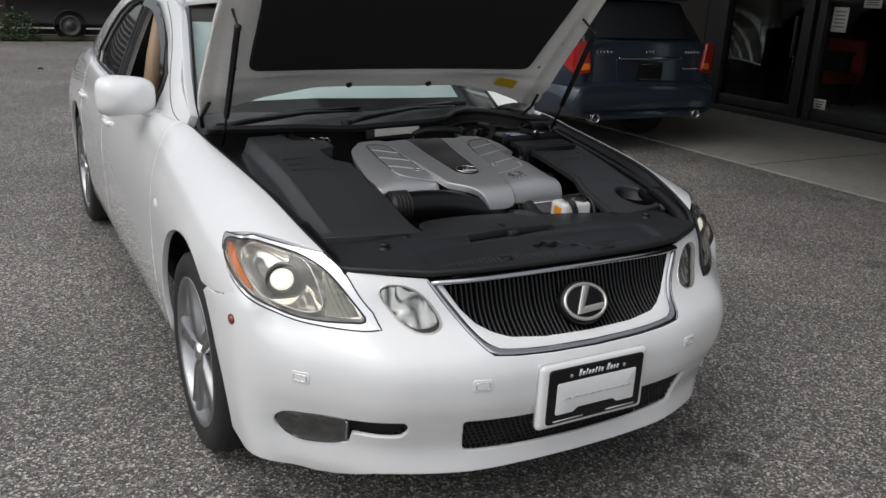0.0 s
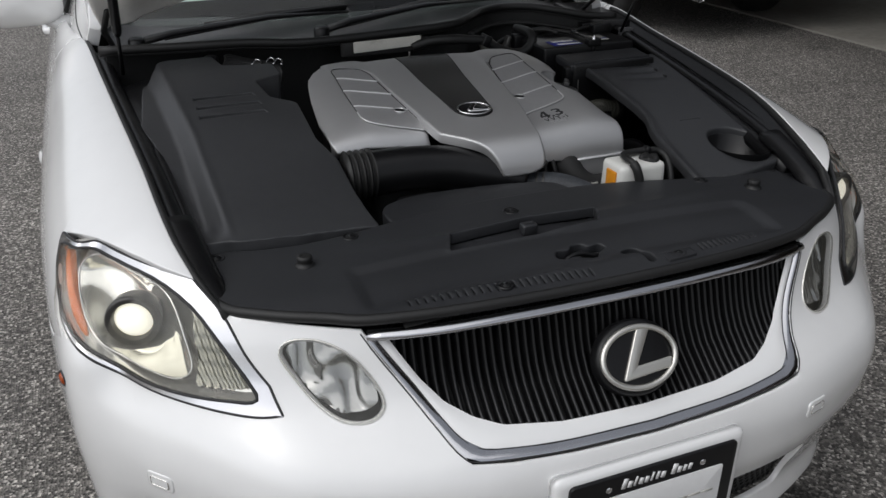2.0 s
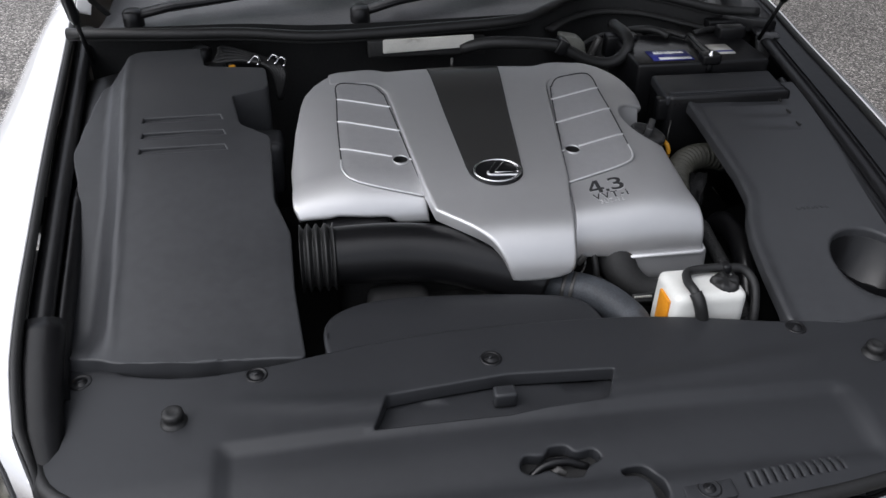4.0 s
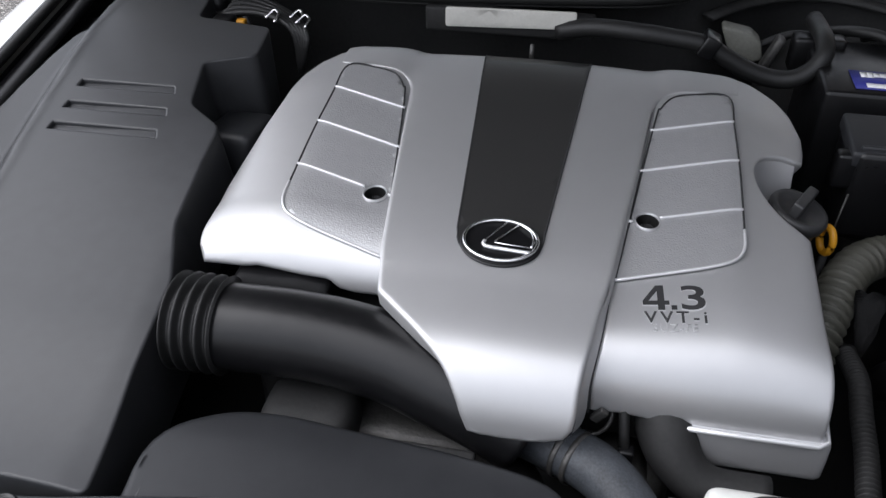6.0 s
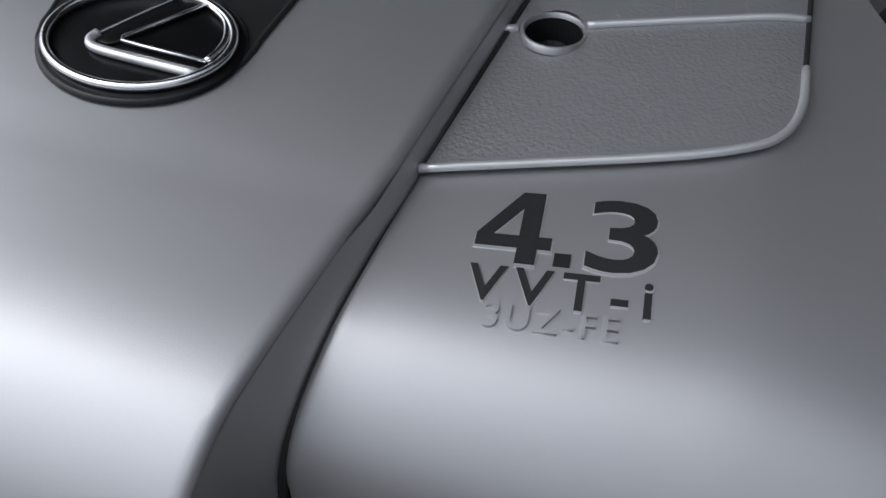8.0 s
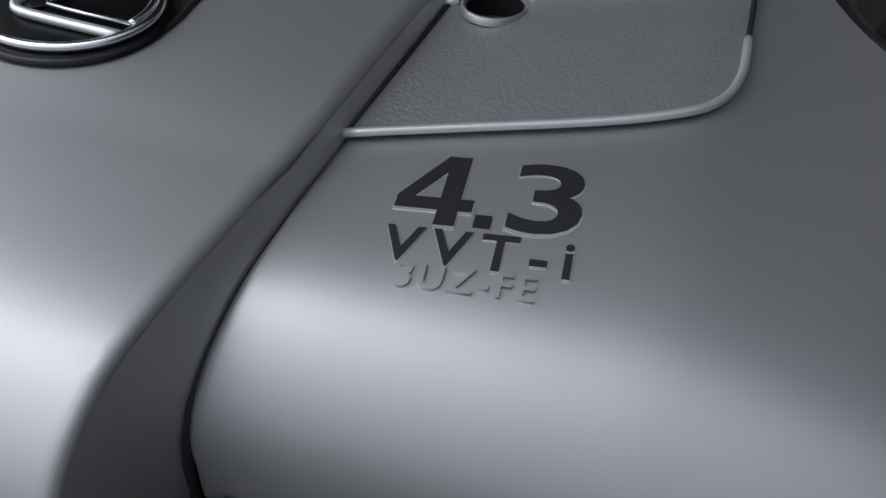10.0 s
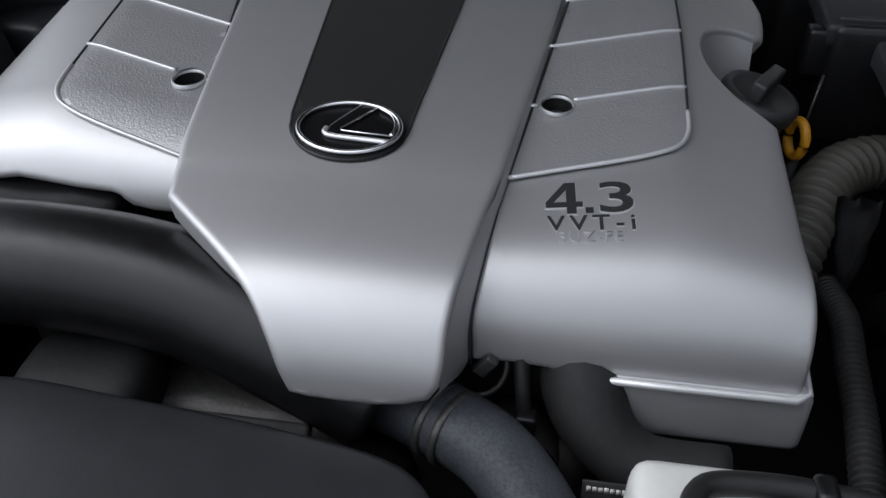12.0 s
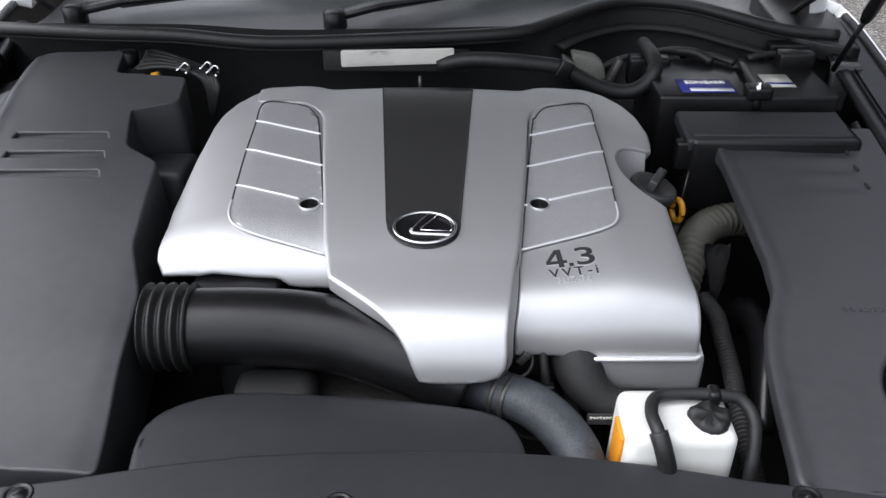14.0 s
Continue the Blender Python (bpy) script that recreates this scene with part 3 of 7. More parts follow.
for side in (-1, 1):
    slot = SLOT if side > 0 else flip(SLOT)
    recess = part("fog_lamp_recess", panel(slot, lambda u, v: nose(u, v, 0.03), step=0.05, up=(0, -1, 0)), DARK, sedan)
    lens = [(0.708, 0.327)] + smooth_line([(0.712, 0.322), (0.761, 0.310), (0.835, 0.304), (0.892, 0.314), (0.922, 0.334), (0.931, 0.356), (0.918, 0.375), (0.885, 0.389), (0.806, 0.398), (0.712, 0.404)], 4) + [(0.708, 0.402)]
    fog = part("fog_lamp", panel(lens if side > 0 else flip(lens), lambda u, v: nose(u, v, 0.009 - 6.0 * (v - 0.355) ** 2), step=0.012, edge=0.003, depth=0.02, up=(0, -1, 0)), FOGLENS, recess, "dark grey fog lamp lens")
    part("lens_edge", sweep([nose(side * 0.7095, v, 0.005 - 6.0 * (v - 0.355) ** 2) for v in np.linspace(0.328, 0.402, 9)], 0.0035, 8), DIMMED, fog, "grey upright edge of the lens")

# parking sensors, side markers
for sx, sz in ((-0.774, 0.513), (-0.358, 0.527), (0.358, 0.527), (0.774, 0.513)):
    u0 = along(sx, sz)
    ringed = lambda w, h: rounded([(u0 - w, sz - h), (u0 + w, sz - h), (u0 + w, sz + h), (u0 - w, sz + h)], h * 0.55)
    disc = part("parking_sensor", panel(ringed(0.025, 0.0155), lambda u, v: nose(u, v, -0.0022), step=0.02, edge=0.0016, depth=0.004, up=(0, -1, 0)), PAINT, sedan, "white parking sensor")
    part("sensor_face", panel(ringed(0.0165, 0.0075), lambda u, v: nose(u, v, -0.0034), step=0.02, edge=0.001, depth=0.002, up=(0, -1, 0)), PAINT, disc)
    part("sensor_gap", sweep([nose(u, v, -0.0030) for u, v in dense(ringed(0.0178, 0.0088), 0.006)], 0.0013, 6, closed=True), LAMPGREY, disc, "grey gap round the sensor")
for side in (-1, 1):
    c = Vector(nose(side * 1.081, 0.622))
    side_lamp = part("side_marker", lathe([(0.0, 0.006), (0.008, 0.005), (0.012, 0.001), (0.0125, -0.004)], n=16, at=c, turn=look((0, 0, 0), (-side, 0.35, 0)).to_3x3().to_4x4()), MARKER, sedan, "small round amber side marker")
    part("marker_ring", lathe([(0.0118, 0.0015), (0.0135, 0.0025), (0.0148, 0.001), (0.0150, -0.004)], n=20, at=c, turn=look((0, 0, 0), (-side, 0.35, 0)).to_3x3().to_4x4()), INK, side_lamp, "dark ring")

# grille: chrome surround, recessed bars, badge
GR = on_nose([(0.0, 0.596), (0.15, 0.598), (0.25, 0.603), (0.295, 0.612), (0.318, 0.628), (0.340, 0.66), (0.372, 0.70), (0.404, 0.750)])
GRO = GR + [(0.2, 0.754), (0, 0.755), (-0.2, 0.754)] + flip(GR[1:])
grille = part("grille", panel(GRO, lambda u, v: nose(u, v, 0.045), step=0.05, up=(0, -1, 0)), DARK, sedan, "black radiator grille with vertical bars in a chrome surround")
GI = on_nose([(0.0, 0.5955), (0.18, 0.5975), (0.287, 0.6045), (0.320, 0.618), (0.342, 0.644), (0.372, 0.686), (0.414, 0.750)])
GE = on_nose([(0.0, 0.588), (0.18, 0.590), (0.30, 0.596), (0.328, 0.604), (0.352, 0.633), (0.385, 0.680), (0.436, 0.760)])
def ribbon(a, b, n, bow):
    """A strip of skin between two lines of (u, z, back), n steps across, bowed outwards in its middle."""
    bm = bmesh.new()
    count = 90
    ends = []
    for line in (a, b):
        q = np.array(line, float)
        run = np.r_[0, np.cumsum(np.hypot(*np.diff(q[:, :2], axis=0).T))]
        ends.append([[float(np.interp(run[-1] * i / (count - 1), run, q[:, k])) for k in range(3)] for i in range(count)])
    grid = []
    for p, q in zip(*ends):
        grid.append([bm.verts.new(nose(*(p[k] + (q[k] - p[k]) * j / n - (bow * math.sin(math.pi * j / n) if k == 2 else 0) for k in range(3)))) for j in range(n + 1)])
    for r0, r1 in zip(grid, grid[1:]):
        for j in range(n):
            bm.faces.new((r0[j], r0[j + 1], r1[j + 1], r1[j]))
    bmesh.ops.recalc_face_normals(bm, faces=bm.faces[:])
    return bm


both = lambda pts, back: [(-u, z, back) for u, z in pts[::-1]][:-1] + [(u, z, back) for u, z in pts]
WI = on_nose([(0.0, 0.612), (0.15, 0.614), (0.245, 0.621), (0.288, 0.632), (0.325, 0.652), (0.356, 0.686), (0.396, 0.752)])
surround = part("grille_surround", ribbon(both(GE, 0.001), both(GI, 0.008), 6, 0.004), BEZEL, grille, "chrome grille surround")
part("surround_groove", sweep([nose(*q) for q in both(smooth_line(GE, 4), 0.0)], 0.0013, 6), INK, surround)
part("surround_edge", sweep([nose(*q) for q in both(smooth_line(GI, 4), 0.008)], 0.0014, 6), INK, surround)
part("grille_lip", ribbon(both(GI, 0.008), both(WI, 0.012), 5, 0.003), PAINT, grille, "white inner lip of the grille")
top_rail = [nose(along(x, 0.757), 0.757 + 0.006 * (1 - (x / 0.42) ** 2), 0.004) for x in np.linspace(-0.425, 0.425, 41)]
part("grille_top_trim", sweep(top_rail, 0.0135, 12, flat=0.62), BEZEL, grille, "chrome strip along the top of the grille")
grille_low = curve([0, 0.15, 0.245, 0.288, 0.325, 0.356, 0.396], [0.609, 0.611, 0.619, 0.629, 0.649, 0.682, 0.750])
for i in range(-27, 28):
    x = i * 0.0143
    z0 = grille_low(abs(x)) - 0.012
    if 0.757 - z0 < 0.024:
        continue
    u = along(x, 0.69)
    bm = bmesh.new()
    rows = []
    for k in range(7):
        z = z0 + (0.757 - z0) * k / 6
        p = Vector(nose(u, z, 0.017))
        rows.append([bm.verts.new(p + Vector(d)) for d in ((-0.0042, 0.03, 0), (-0.0032, 0.004, 0), (0, 0, 0), (0.0032, 0.004, 0), (0.0042, 0.03, 0))])
    for a, b in zip(rows, rows[1:]):
        for j in range(4):
            bm.faces.new((a[j], a[j + 1], b[j + 1], b[j]))
    part("grille_bar", bm, SATIN, grille)

tilt = Matrix.Rotation(radians(90 - 33), 4, "X")
seat_z = Matrix.Translation((0, 0.030, 0.682)) @ tilt @ Matrix.Scale(1.17, 4)
badge = part("grille_badge", lathe([(0, 0.004), (0.052, 0.003), (0.066, 0.001), (0.072, -0.006), (0.072, -0.024)], n=40, at=(0, 0.030, 0.682), turn=tilt @ Matrix.Diagonal((1.06, 0.88, 1, 1))), SATIN, grille, "round black grille badge with a chrome emblem")
bmesh_ring = sweep([(0.0590 * math.cos(a), 0.0420 * math.sin(a), 0.004) for a in np.linspace(0, 2 * math.pi, 40, endpoint=False)], 0.0045, 8, closed=True)
bmesh.ops.transform(bmesh_ring, matrix=seat_z, verts=bmesh_ring.verts[:])
part("emblem_ring", bmesh_ring, CHAMPAGNE, badge, "chrome ring")
hook = prism(rounded([(0.004, 0.038), (0.022, 0.037), (-0.010, -0.013), (0.050, -0.010), (0.048, -0.0215), (-0.031, -0.0275)], 0.003), 0, 0.007, 0.0015, seat_z)
part("emblem_hook", hook, CHAMPAGNE, badge, "chrome hooked emblem bar")

# number plate on its white mount
mount = part("plate_mount", box((0.365, 0.03, 0.190), (-0.020, -0.058, 0.468), 0.016, 3), PAINT, sedan, "white plate mount")
plate = part("licence_plate", prism(rounded([(-0.158, -0.078), (0.158, -0.078), (0.158, 0.078), (-0.158, 0.078)], 0.008), 0, 0.006, 0.002, Matrix.Translation((-0.018, -0.073, 0.470)) @ Matrix.Rotation(radians(90), 4, "X")), SATIN, sedan, "licence plate in a black dealer frame, number blanked")
part("plate_face", prism(rounded([(-0.134, -0.052), (-0.075, -0.052), (-0.062, -0.040), (0.062, -0.040), (0.075, -0.052), (0.134, -0.052), (0.134, 0.040), (-0.134, 0.040)], 0.006), 0, 0.0015, 0.0005, Matrix.Translation((-0.018, -0.0793, 0.470)) @ Matrix.Rotation(radians(90), 4, "X")), WHITEINK, plate, "blank white plate")
bm = bmesh.new()
for i, (w, h) in enumerate([(8, 20), (8, 12), (4, 18), (8, 12), (7, 12), (4, 17), (5, 15), (8, 12), (0, 0), (9, 20), (8, 12), (6, 12), (7, 12)]):
    if w:
        box((w * 0.001, 0.001, h * 0.001), (-0.018 - 0.062 + i * 0.0105, -0.0808, 0.522 + h * 0.0005), 0.0, turn=Matrix.Rotation(radians(14), 4, "Y"), bm=bm)
part("frame_lettering", bm, WHITEINK, plate, "pale lettering bars")
bm = bmesh.new()
for i in range(9):
    box((0.024, 0.001, 0.004), (-0.018 - 0.1 + i * 0.026, -0.0815, 0.462), 0.0, bm=bm)
part("plate_bar", bm, LABELW, plate, "pale grey blanked number")
for i in range(2):
    part("frame_caption", box((0.10, 0.001, 0.004), (-0.018 - 0.09 + 0.18 * i, -0.0808, 0.3995), 0), LABELW, plate)
    part("plate_screw", lathe([(0, 0.002), (0.004, 0.0015), (0.006, 0)], n=12, at=(-0.018 - 0.09 + 0.18 * i, -0.080, 0.527), axis="y"), CHROME, plate)

# head lamps and inner oval lamps
LAMP_RIM = smooth_line(LAMP_TOP, 5) + smooth_line(LAMP_TOP[-1:] + LAMP_IN, 5)[1:] + smooth_line(LAMP_LOW, 4)
LAMP_GLASS = smooth_line([(1.176, 0.797), (1.150, 0.8100), (1.08, 0.8140), (0.955, 0.8130), (0.86, 0.8080), (0.800, 0.7980), (0.745, 0.7780), (0.702, 0.749), (0.659, 0.711), (0.622, 0.6725), (0.630, 0.6610), (0.66, 0.659), (0.736, 0.656), (0.80, 0.658), (0.855, 0.667), (0.925, 0.6845), (0.990, 0.7035), (1.055, 0.7265), (1.115, 0.7495), (1.155, 0.772)], 2, closed=True)
BOWL = smooth_line([(1.045, 0.783), (0.985, 0.803), (0.857, 0.797), (0.79, 0.777), (0.745, 0.715), (0.738, 0.684), (0.765, 0.670), (0.807, 0.670), (0.871, 0.679), (0.945, 0.699), (1.010, 0.737)], 4, closed=True)
FLUTED = [(0.752, 0.767), (0.712, 0.744), (0.681, 0.718), (0.651, 0.692), (0.634, 0.668), (0.660, 0.664), (0.735, 0.661), (0.730, 0.690), (0.737, 0.718), (0.748, 0.745)]
lamp_depth = lambda u: 0.030 + 0.045 * ramp01(abs(u), 0.66, 0.85)
for side in (-1, 1):
    sgn = (lambda pts: pts) if side > 0 else flip
    glass_line = sgn(LAMP_GLASS)
    lamp = part("headlamp", panel(glass_line, lambda u, v: nose(u, v, lamp_depth(u)), step=0.04, up=(0, -1, 0)), LAMPGREY, sedan, "headlamp with lit round projector and clear lens")
    wall = bmesh.new()
    fore = [wall.verts.new(nose(u, z, 0.003)) for u, z in dense(glass_line, 0.03)]
    aft = [wall.verts.new(nose(u, z, lamp_depth(u))) for u, z in dense(glass_line, 0.03)]
    for k in range(len(fore)):
        wall.faces.new((fore[k - 1], fore[k], aft[k], aft[k - 1]))
    part("lamp_housing", wall, LAMPGREY, lamp, "silvered lamp housing")
    part("lamp_bezel", panel(sgn(LAMP_RIM), lambda u, v: nose(u, v, -0.002), [glass_line], 0.008, 0.0012, 0.008, (0, -1, 0)), BEZEL, lamp, "chrome lamp bezel")
    part("lamp_gasket", sweep([nose(u, z, -0.003) for u, z in dense(glass_line, 0.02)], 0.0027, 8, closed=True), INK, lamp, "dark gasket round the lens")
    part("lamp_trim", sweep([nose(u, z, 0.0) for u, z in dense(sgn(LAMP_RIM), 0.02)], 0.0023, 8, closed=True), INK, lamp, "dark seam round the lamp")
    cover = part("lamp_lens", panel(glass_line, lambda u, v: nose(u, v, -0.005 - 0.012 * ramp01(abs(u), 0.72, 0.92) * (1 - ramp01(abs(u), 1.04, 1.16)) * (1 - ((v - 0.745) / 0.075) ** 2 if abs(v - 0.745) < 0.075 else 0)), step=0.016, up=(0, -1, 0)), LENS, lamp, "clear curved plastic lens")
    cover.visible_shadow = False
    pc = Vector((side * 0.7555, 0.362, 0.7335))
    out = look((0, 0, 0), (-side * 0.30, 1, -0.06)).to_3x3().to_4x4()
    part("projector_ring", lathe([(0.032, -0.05), (0.041, -0.03), (0.0445, 0.0), (0.0435, 0.006), (0.040, 0.008), (0.0365, 0.004), (0.0350, 0.0055), (0.0325, 0.003), (0.0310, -0.006)], n=36, at=pc, turn=out), CAST, lamp, "grey projector ring")
    part("projector_lens", lathe([(0, 0.010), (0.014, 0.0085), (0.024, 0.003), (0.0310, -0.006)], n=32, at=pc, turn=out), BULB, lamp, "lit glass projector lens")
    dish = bmesh.new()
    border = sgn(BOWL)
    mu, mz = sum(q[0] for q in border) / len(border), 0.736
    rows = []
    for k in range(9):
        f = k / 8
        rows.append([dish.verts.new(nose(u + (mu - u) * f * 0.72, z + (mz - z) * f * 0.72, 0.012 + 0.050 * math.sin(f * math.pi / 2) + 0.0022 * math.sin(math.pi * f) * math.tanh(3 * math.sin(7 * math.atan2(z - mz, (abs(u) - abs(mu)) * 0.5) + 2.5 * f)))) for u, z in border])
    for r0, r1 in zip(rows, rows[1:]):
        for k in range(len(border)):
            dish.faces.new((r0[k - 1], r0[k], r1[k], r1[k - 1]))
    bmesh.ops.recalc_face_normals(dish, faces=dish.faces[:])
    bowl = part("reflector_bowl", dish, REFLECTOR, lamp, "silvered reflector bowl")
    part("bowl_rim", sweep([nose(u, z, 0.010) for u, z in border], 0.0018, 8, closed=True), CHROME, bowl, "bright rim of the bowl")
    part("high_beam_reflector", panel(sgn(FLUTED), lambda u, v: nose(u, v, 0.022 + 0.0030 * math.sin(abs(u) * 380 - v * 260) + 0.0008 * math.sin(v * 330)), step=0.0036, up=(0, -1, 0)), FLUTES, lamp, "fluted high beam reflector")
    amber = sgn(smooth_line([(0.992, 0.7065), (1.050, 0.7275), (1.112, 0.7520), (1.150, 0.7740), (1.164, 0.7930), (1.140, 0.7880), (1.090, 0.7640), (1.040, 0.7420), (0.998, 0.7180)], 3, closed=True))
    part("turn_signal", panel(amber, lambda u, v: nose(u, v, 0.010), step=0.02, edge=0.002, depth=0.012, up=(0, -1, 0)), AMBER, lamp, "amber turn signal strip")
    oval = flip(OVAL) if side > 0 else OVAL
    cu, cz = side * 0.503, 0.697
    small = part("oval_lamp", panel(oval, lambda u, v: nose(u, v, 0.034), step=0.03, up=(0, -1, 0)), LAMPGREY, sedan, "oval inner lamp with clear lens")

    def ripple(u, v):
        a, b = (abs(u) - 0.503) * 0.8 + (v - 0.697) * 0.6, (v - 0.697) * 0.8 - (abs(u) - 0.503) * 0.6
        return nose(u, v, 0.021 + 0.0034 * math.tanh(2.5 * math.cos(88 * b + 1.8 * math.sin(70 * a))) - 0.009 * math.exp(-((a / 0.018) ** 2 + (b / 0.018) ** 2)) + 0.10 * a)
    part("lamp_reflector", panel([(cu + (u - cu) * 0.93, cz + (v - cz) * 0.93) for u, v in oval], ripple, step=0.0055, up=(0, -1, 0)), DIMMED, small, "wavy silvered reflector")
    glass = part("lamp_lens", panel(oval, lambda u, v: nose(u, v, -0.003), step=0.03, edge=0.003, depth=0.02, up=(0, -1, 0)), CLEAR, small, "clear oval lens")
    glass.visible_shadow = False
    part("lamp_seam", sweep([nose(u, z, 0.0) for u, z in dense(oval, 0.02)], 0.0016, 6, closed=True), LAMPGREY, small)

# fenders, doors, cabin
ROOFLINE = curve([1.36, 1.45, 1.55, 1.71, 1.98, 2.5, 3.1, 3.4, 3.7, 4.1], [0.985, 1.035, 1.115, 1.225, 1.362, 1.418, 1.362, 1.272, 1.155, 1.0])
for side in (-1, 1):
    S = lambda y, v, s=side: flank(y, v, s)
    ring = [(0.56, down(0.56, 0.657)), (0.48, down(0.48, 0.673)), (0.415, 0.288), (0.478, 0.239), (0.556, 0.198), (0.588, 0.180), (0.575, 0.164), (0.49, 0.112), (0.415, 0.072), (0.361, 0.038)]
    shape = [(0.318, 0.0)] + [(y, edge_v(y, side)) for y in np.linspace(0.40, 1.44, 22)] + [(1.430, 0.10), (1.400, 0.19), (1.383, 0.28), (1.383, 0.42), (1.383, 0.60), (1.383, 0.75)]
    shape += [(y, down(y, z)) for y, z in arch_line(HUB_Y, -14, 126, 24)]
    shape += ring
    fender = part("front_fender", panel(shape, S, step=0.04, edge=0.0016, depth=0.02, up=(side, 0, 0)), PAINT, sedan)
    part("wheel_arch_liner", sweep([(side * 0.80, y, z) for y, z in arch_line(HUB_Y, -25, 205, 24, 0.405)], 0.02, 6), DARK, fender)
    if side < 0:
        part("fender_badge", lathe([(0, 0.009), (0.014, 0.007), (0.022, 0)], n=16, at=flank(1.272, down(1.272, 0.723), side), turn=Matrix.Rotation(radians(-90), 4, "Y")), PAINT, fender, "small white side repeater")
    door = part("front_door", panel([(1.447, 0.0), (1.436, 0.10), (1.406, 0.19), (1.389, 0.28), (1.389, 0.42), (1.389, 0.60), (1.389, 0.75), (2.62, 0.75), (2.625, 0.33), (2.63, 0.0)], S, step=0.06, edge=0.0016, depth=0.02, up=(side, 0, 0)), PAINT, sedan)
    rear = part("rear_door", panel([(2.637, 0.0), (2.632, 0.33), (2.627, 0.75), (3.32, 0.75)] + [(y, down(y, z)) for y, z in arch_line(REAR_Y, 190, 140, 8)] + [(3.44, 0.25), (3.50, 0.0)], S, step=0.06, edge=0.0016, depth=0.02, up=(side, 0, 0)), PAINT, sedan)
    part("rear_quarter", panel([(3.508, 0.0), (3.448, 0.25)] + [(y, down(y, z)) for y, z in arch_line(REAR_Y, 137, -12, 20)] + [(4.74, 0.70), (4.74, 0.0)], S, step=0.06, edge=0.0016, depth=0.02, up=(side, 0, 0)), PAINT, sedan)
    for own, hy in ((door, 2.50), (rear, 3.42)):
        v0 = down(hy, 0.81)
        part("door_handle", sweep([flank(hy + d, v0, side, b) for d, b in ((-0.10, 0.012), (-0.085, -0.006), (0.0, -0.012), (0.085, -0.006), (0.10, 0.012))], 0.013, 8), PAINT, own, "white pull handle")
    # roof rail and window frames, leaning in above the belt
    def pane(y, h, s=side, b=0.0):
        roof = ROOFLINE
        z = top_z(y) - 0.01 + (roof(y) - top_z(y) + 0.01) * h
        x = top_x(y) - 0.005 - (0.15 * h + 0.02 * h * h) * (roof(y) - top_z(y)) / 0.42
        return (s * (x - b), y, z)
    at = lambda y, z: (y, (z - top_z(y) + 0.01) / (ROOFLINE(y) - top_z(y) + 0.01))
    ft = [at(*q) for q in ((1.775, 0.985), (1.745, 1.06), (1.75, 1.11), (1.90, 1.212), (2.08, 1.283), (2.30, 1.345), (2.50, 1.352), (2.53, 1.16), (2.53, 0.975))]
    rt = [at(*q) for q in ((2.60, 0.982), (2.60, 1.16), (2.575, 1.352), (2.80, 1.345), (2.94, 1.322), (3.09, 1.27), (3.25, 1.17), (3.38, 1.05), (3.33, 1.0))]
    frame_side = part("cabin_side", panel([(1.41, 0.0), (1.40, 1.0)] + [(y, 1.0) for y in np.linspace(1.5, 4.0, 26)] + [(4.05, 0.0)], pane, [ft, rt], 0.04, 0.002, 0.03, (side, 0, 0)), PAINT, sedan, "white pillars and roof rail")
    part("door_seam", sweep([pane(y, h, side, -0.0005) for y, h in [at(*q) for q in smooth_line(((1.455, 0.966), (1.56, 1.0), (1.70, 1.10), (1.80, 1.195), (1.94, 1.285), (2.15, 1.365)), 4)]], 0.0016, 6), INK, frame_side, "dark door seam")
    part("rain_visor", panel([at(*q) for q in ((1.76, 1.10), (1.88, 1.215), (2.06, 1.30), (2.28, 1.362), (2.55, 1.372), (2.55, 1.33), (2.30, 1.318), (2.10, 1.262), (1.92, 1.188), (1.80, 1.10))], lambda y, h: pane(y, h, side, -0.014), step=0.05, up=(side, 0, 0)), DARKGLASS, frame_side, "dark rain visor")
    part("window_trim", sweep([pane(y, h, side, -0.003) for y, h in dense(ft, 0.08)], 0.008, 6, closed=True), RUBBER, frame_side)
    part("rear_window_trim", sweep([pane(y, h, side, -0.003) for y, h in dense(rt, 0.08)], 0.008, 6, closed=True), RUBBER, frame_side)
    part("rear_side_glass", panel(rt, lambda y, h: pane(y, h, side, 0.012), step=0.1, up=(side, 0, 0)), DARKGLASS, frame_side, "dark rear side glass")
    part("pillar_cover", panel([at(*q) for q in ((2.49, 0.978), (2.49, 1.16), (2.465, 1.36), (2.585, 1.36), (2.612, 1.16), (2.612, 0.98))], lambda y, h: pane(y, h, side, -0.004), step=0.05, edge=0.002, depth=0.006, up=(side, 0, 0)), DARKGLASS, frame_side, "black door pillar cover")
    part("seat_belt_pillar", sweep([(side * 0.70, 2.47, 0.88), (side * 0.655, 2.475, 1.1), (side * 0.61, 2.43, 1.33)], 0.045, 10), TAN, frame_side)
    # mirror
    mc = Vector((side * 0.913, 1.735, 1.031))
    mir = bmesh.new()
    bmesh.ops.create_icosphere(mir, subdivisions=4, radius=1)
    for v in mir.verts:
        x, y, z = v.co
        k = (abs(x) ** 3.6 + abs(z) ** 3.6) ** (-1 / 3.6) * math.hypot(x, z) if math.hypot(x, z) > 1e-5 else 1
        v.co = Vector((x * k * 0.110, y * (0.085 if y < 0 else 0.03), z * k * 0.076 * (1 + 0.10 * side * x)))
        v.co = mc + Matrix.Rotation(radians(8 * side), 3, "Z") @ v.co
    own = part("door_mirror", mir, PAINT, door, "white door mirror")
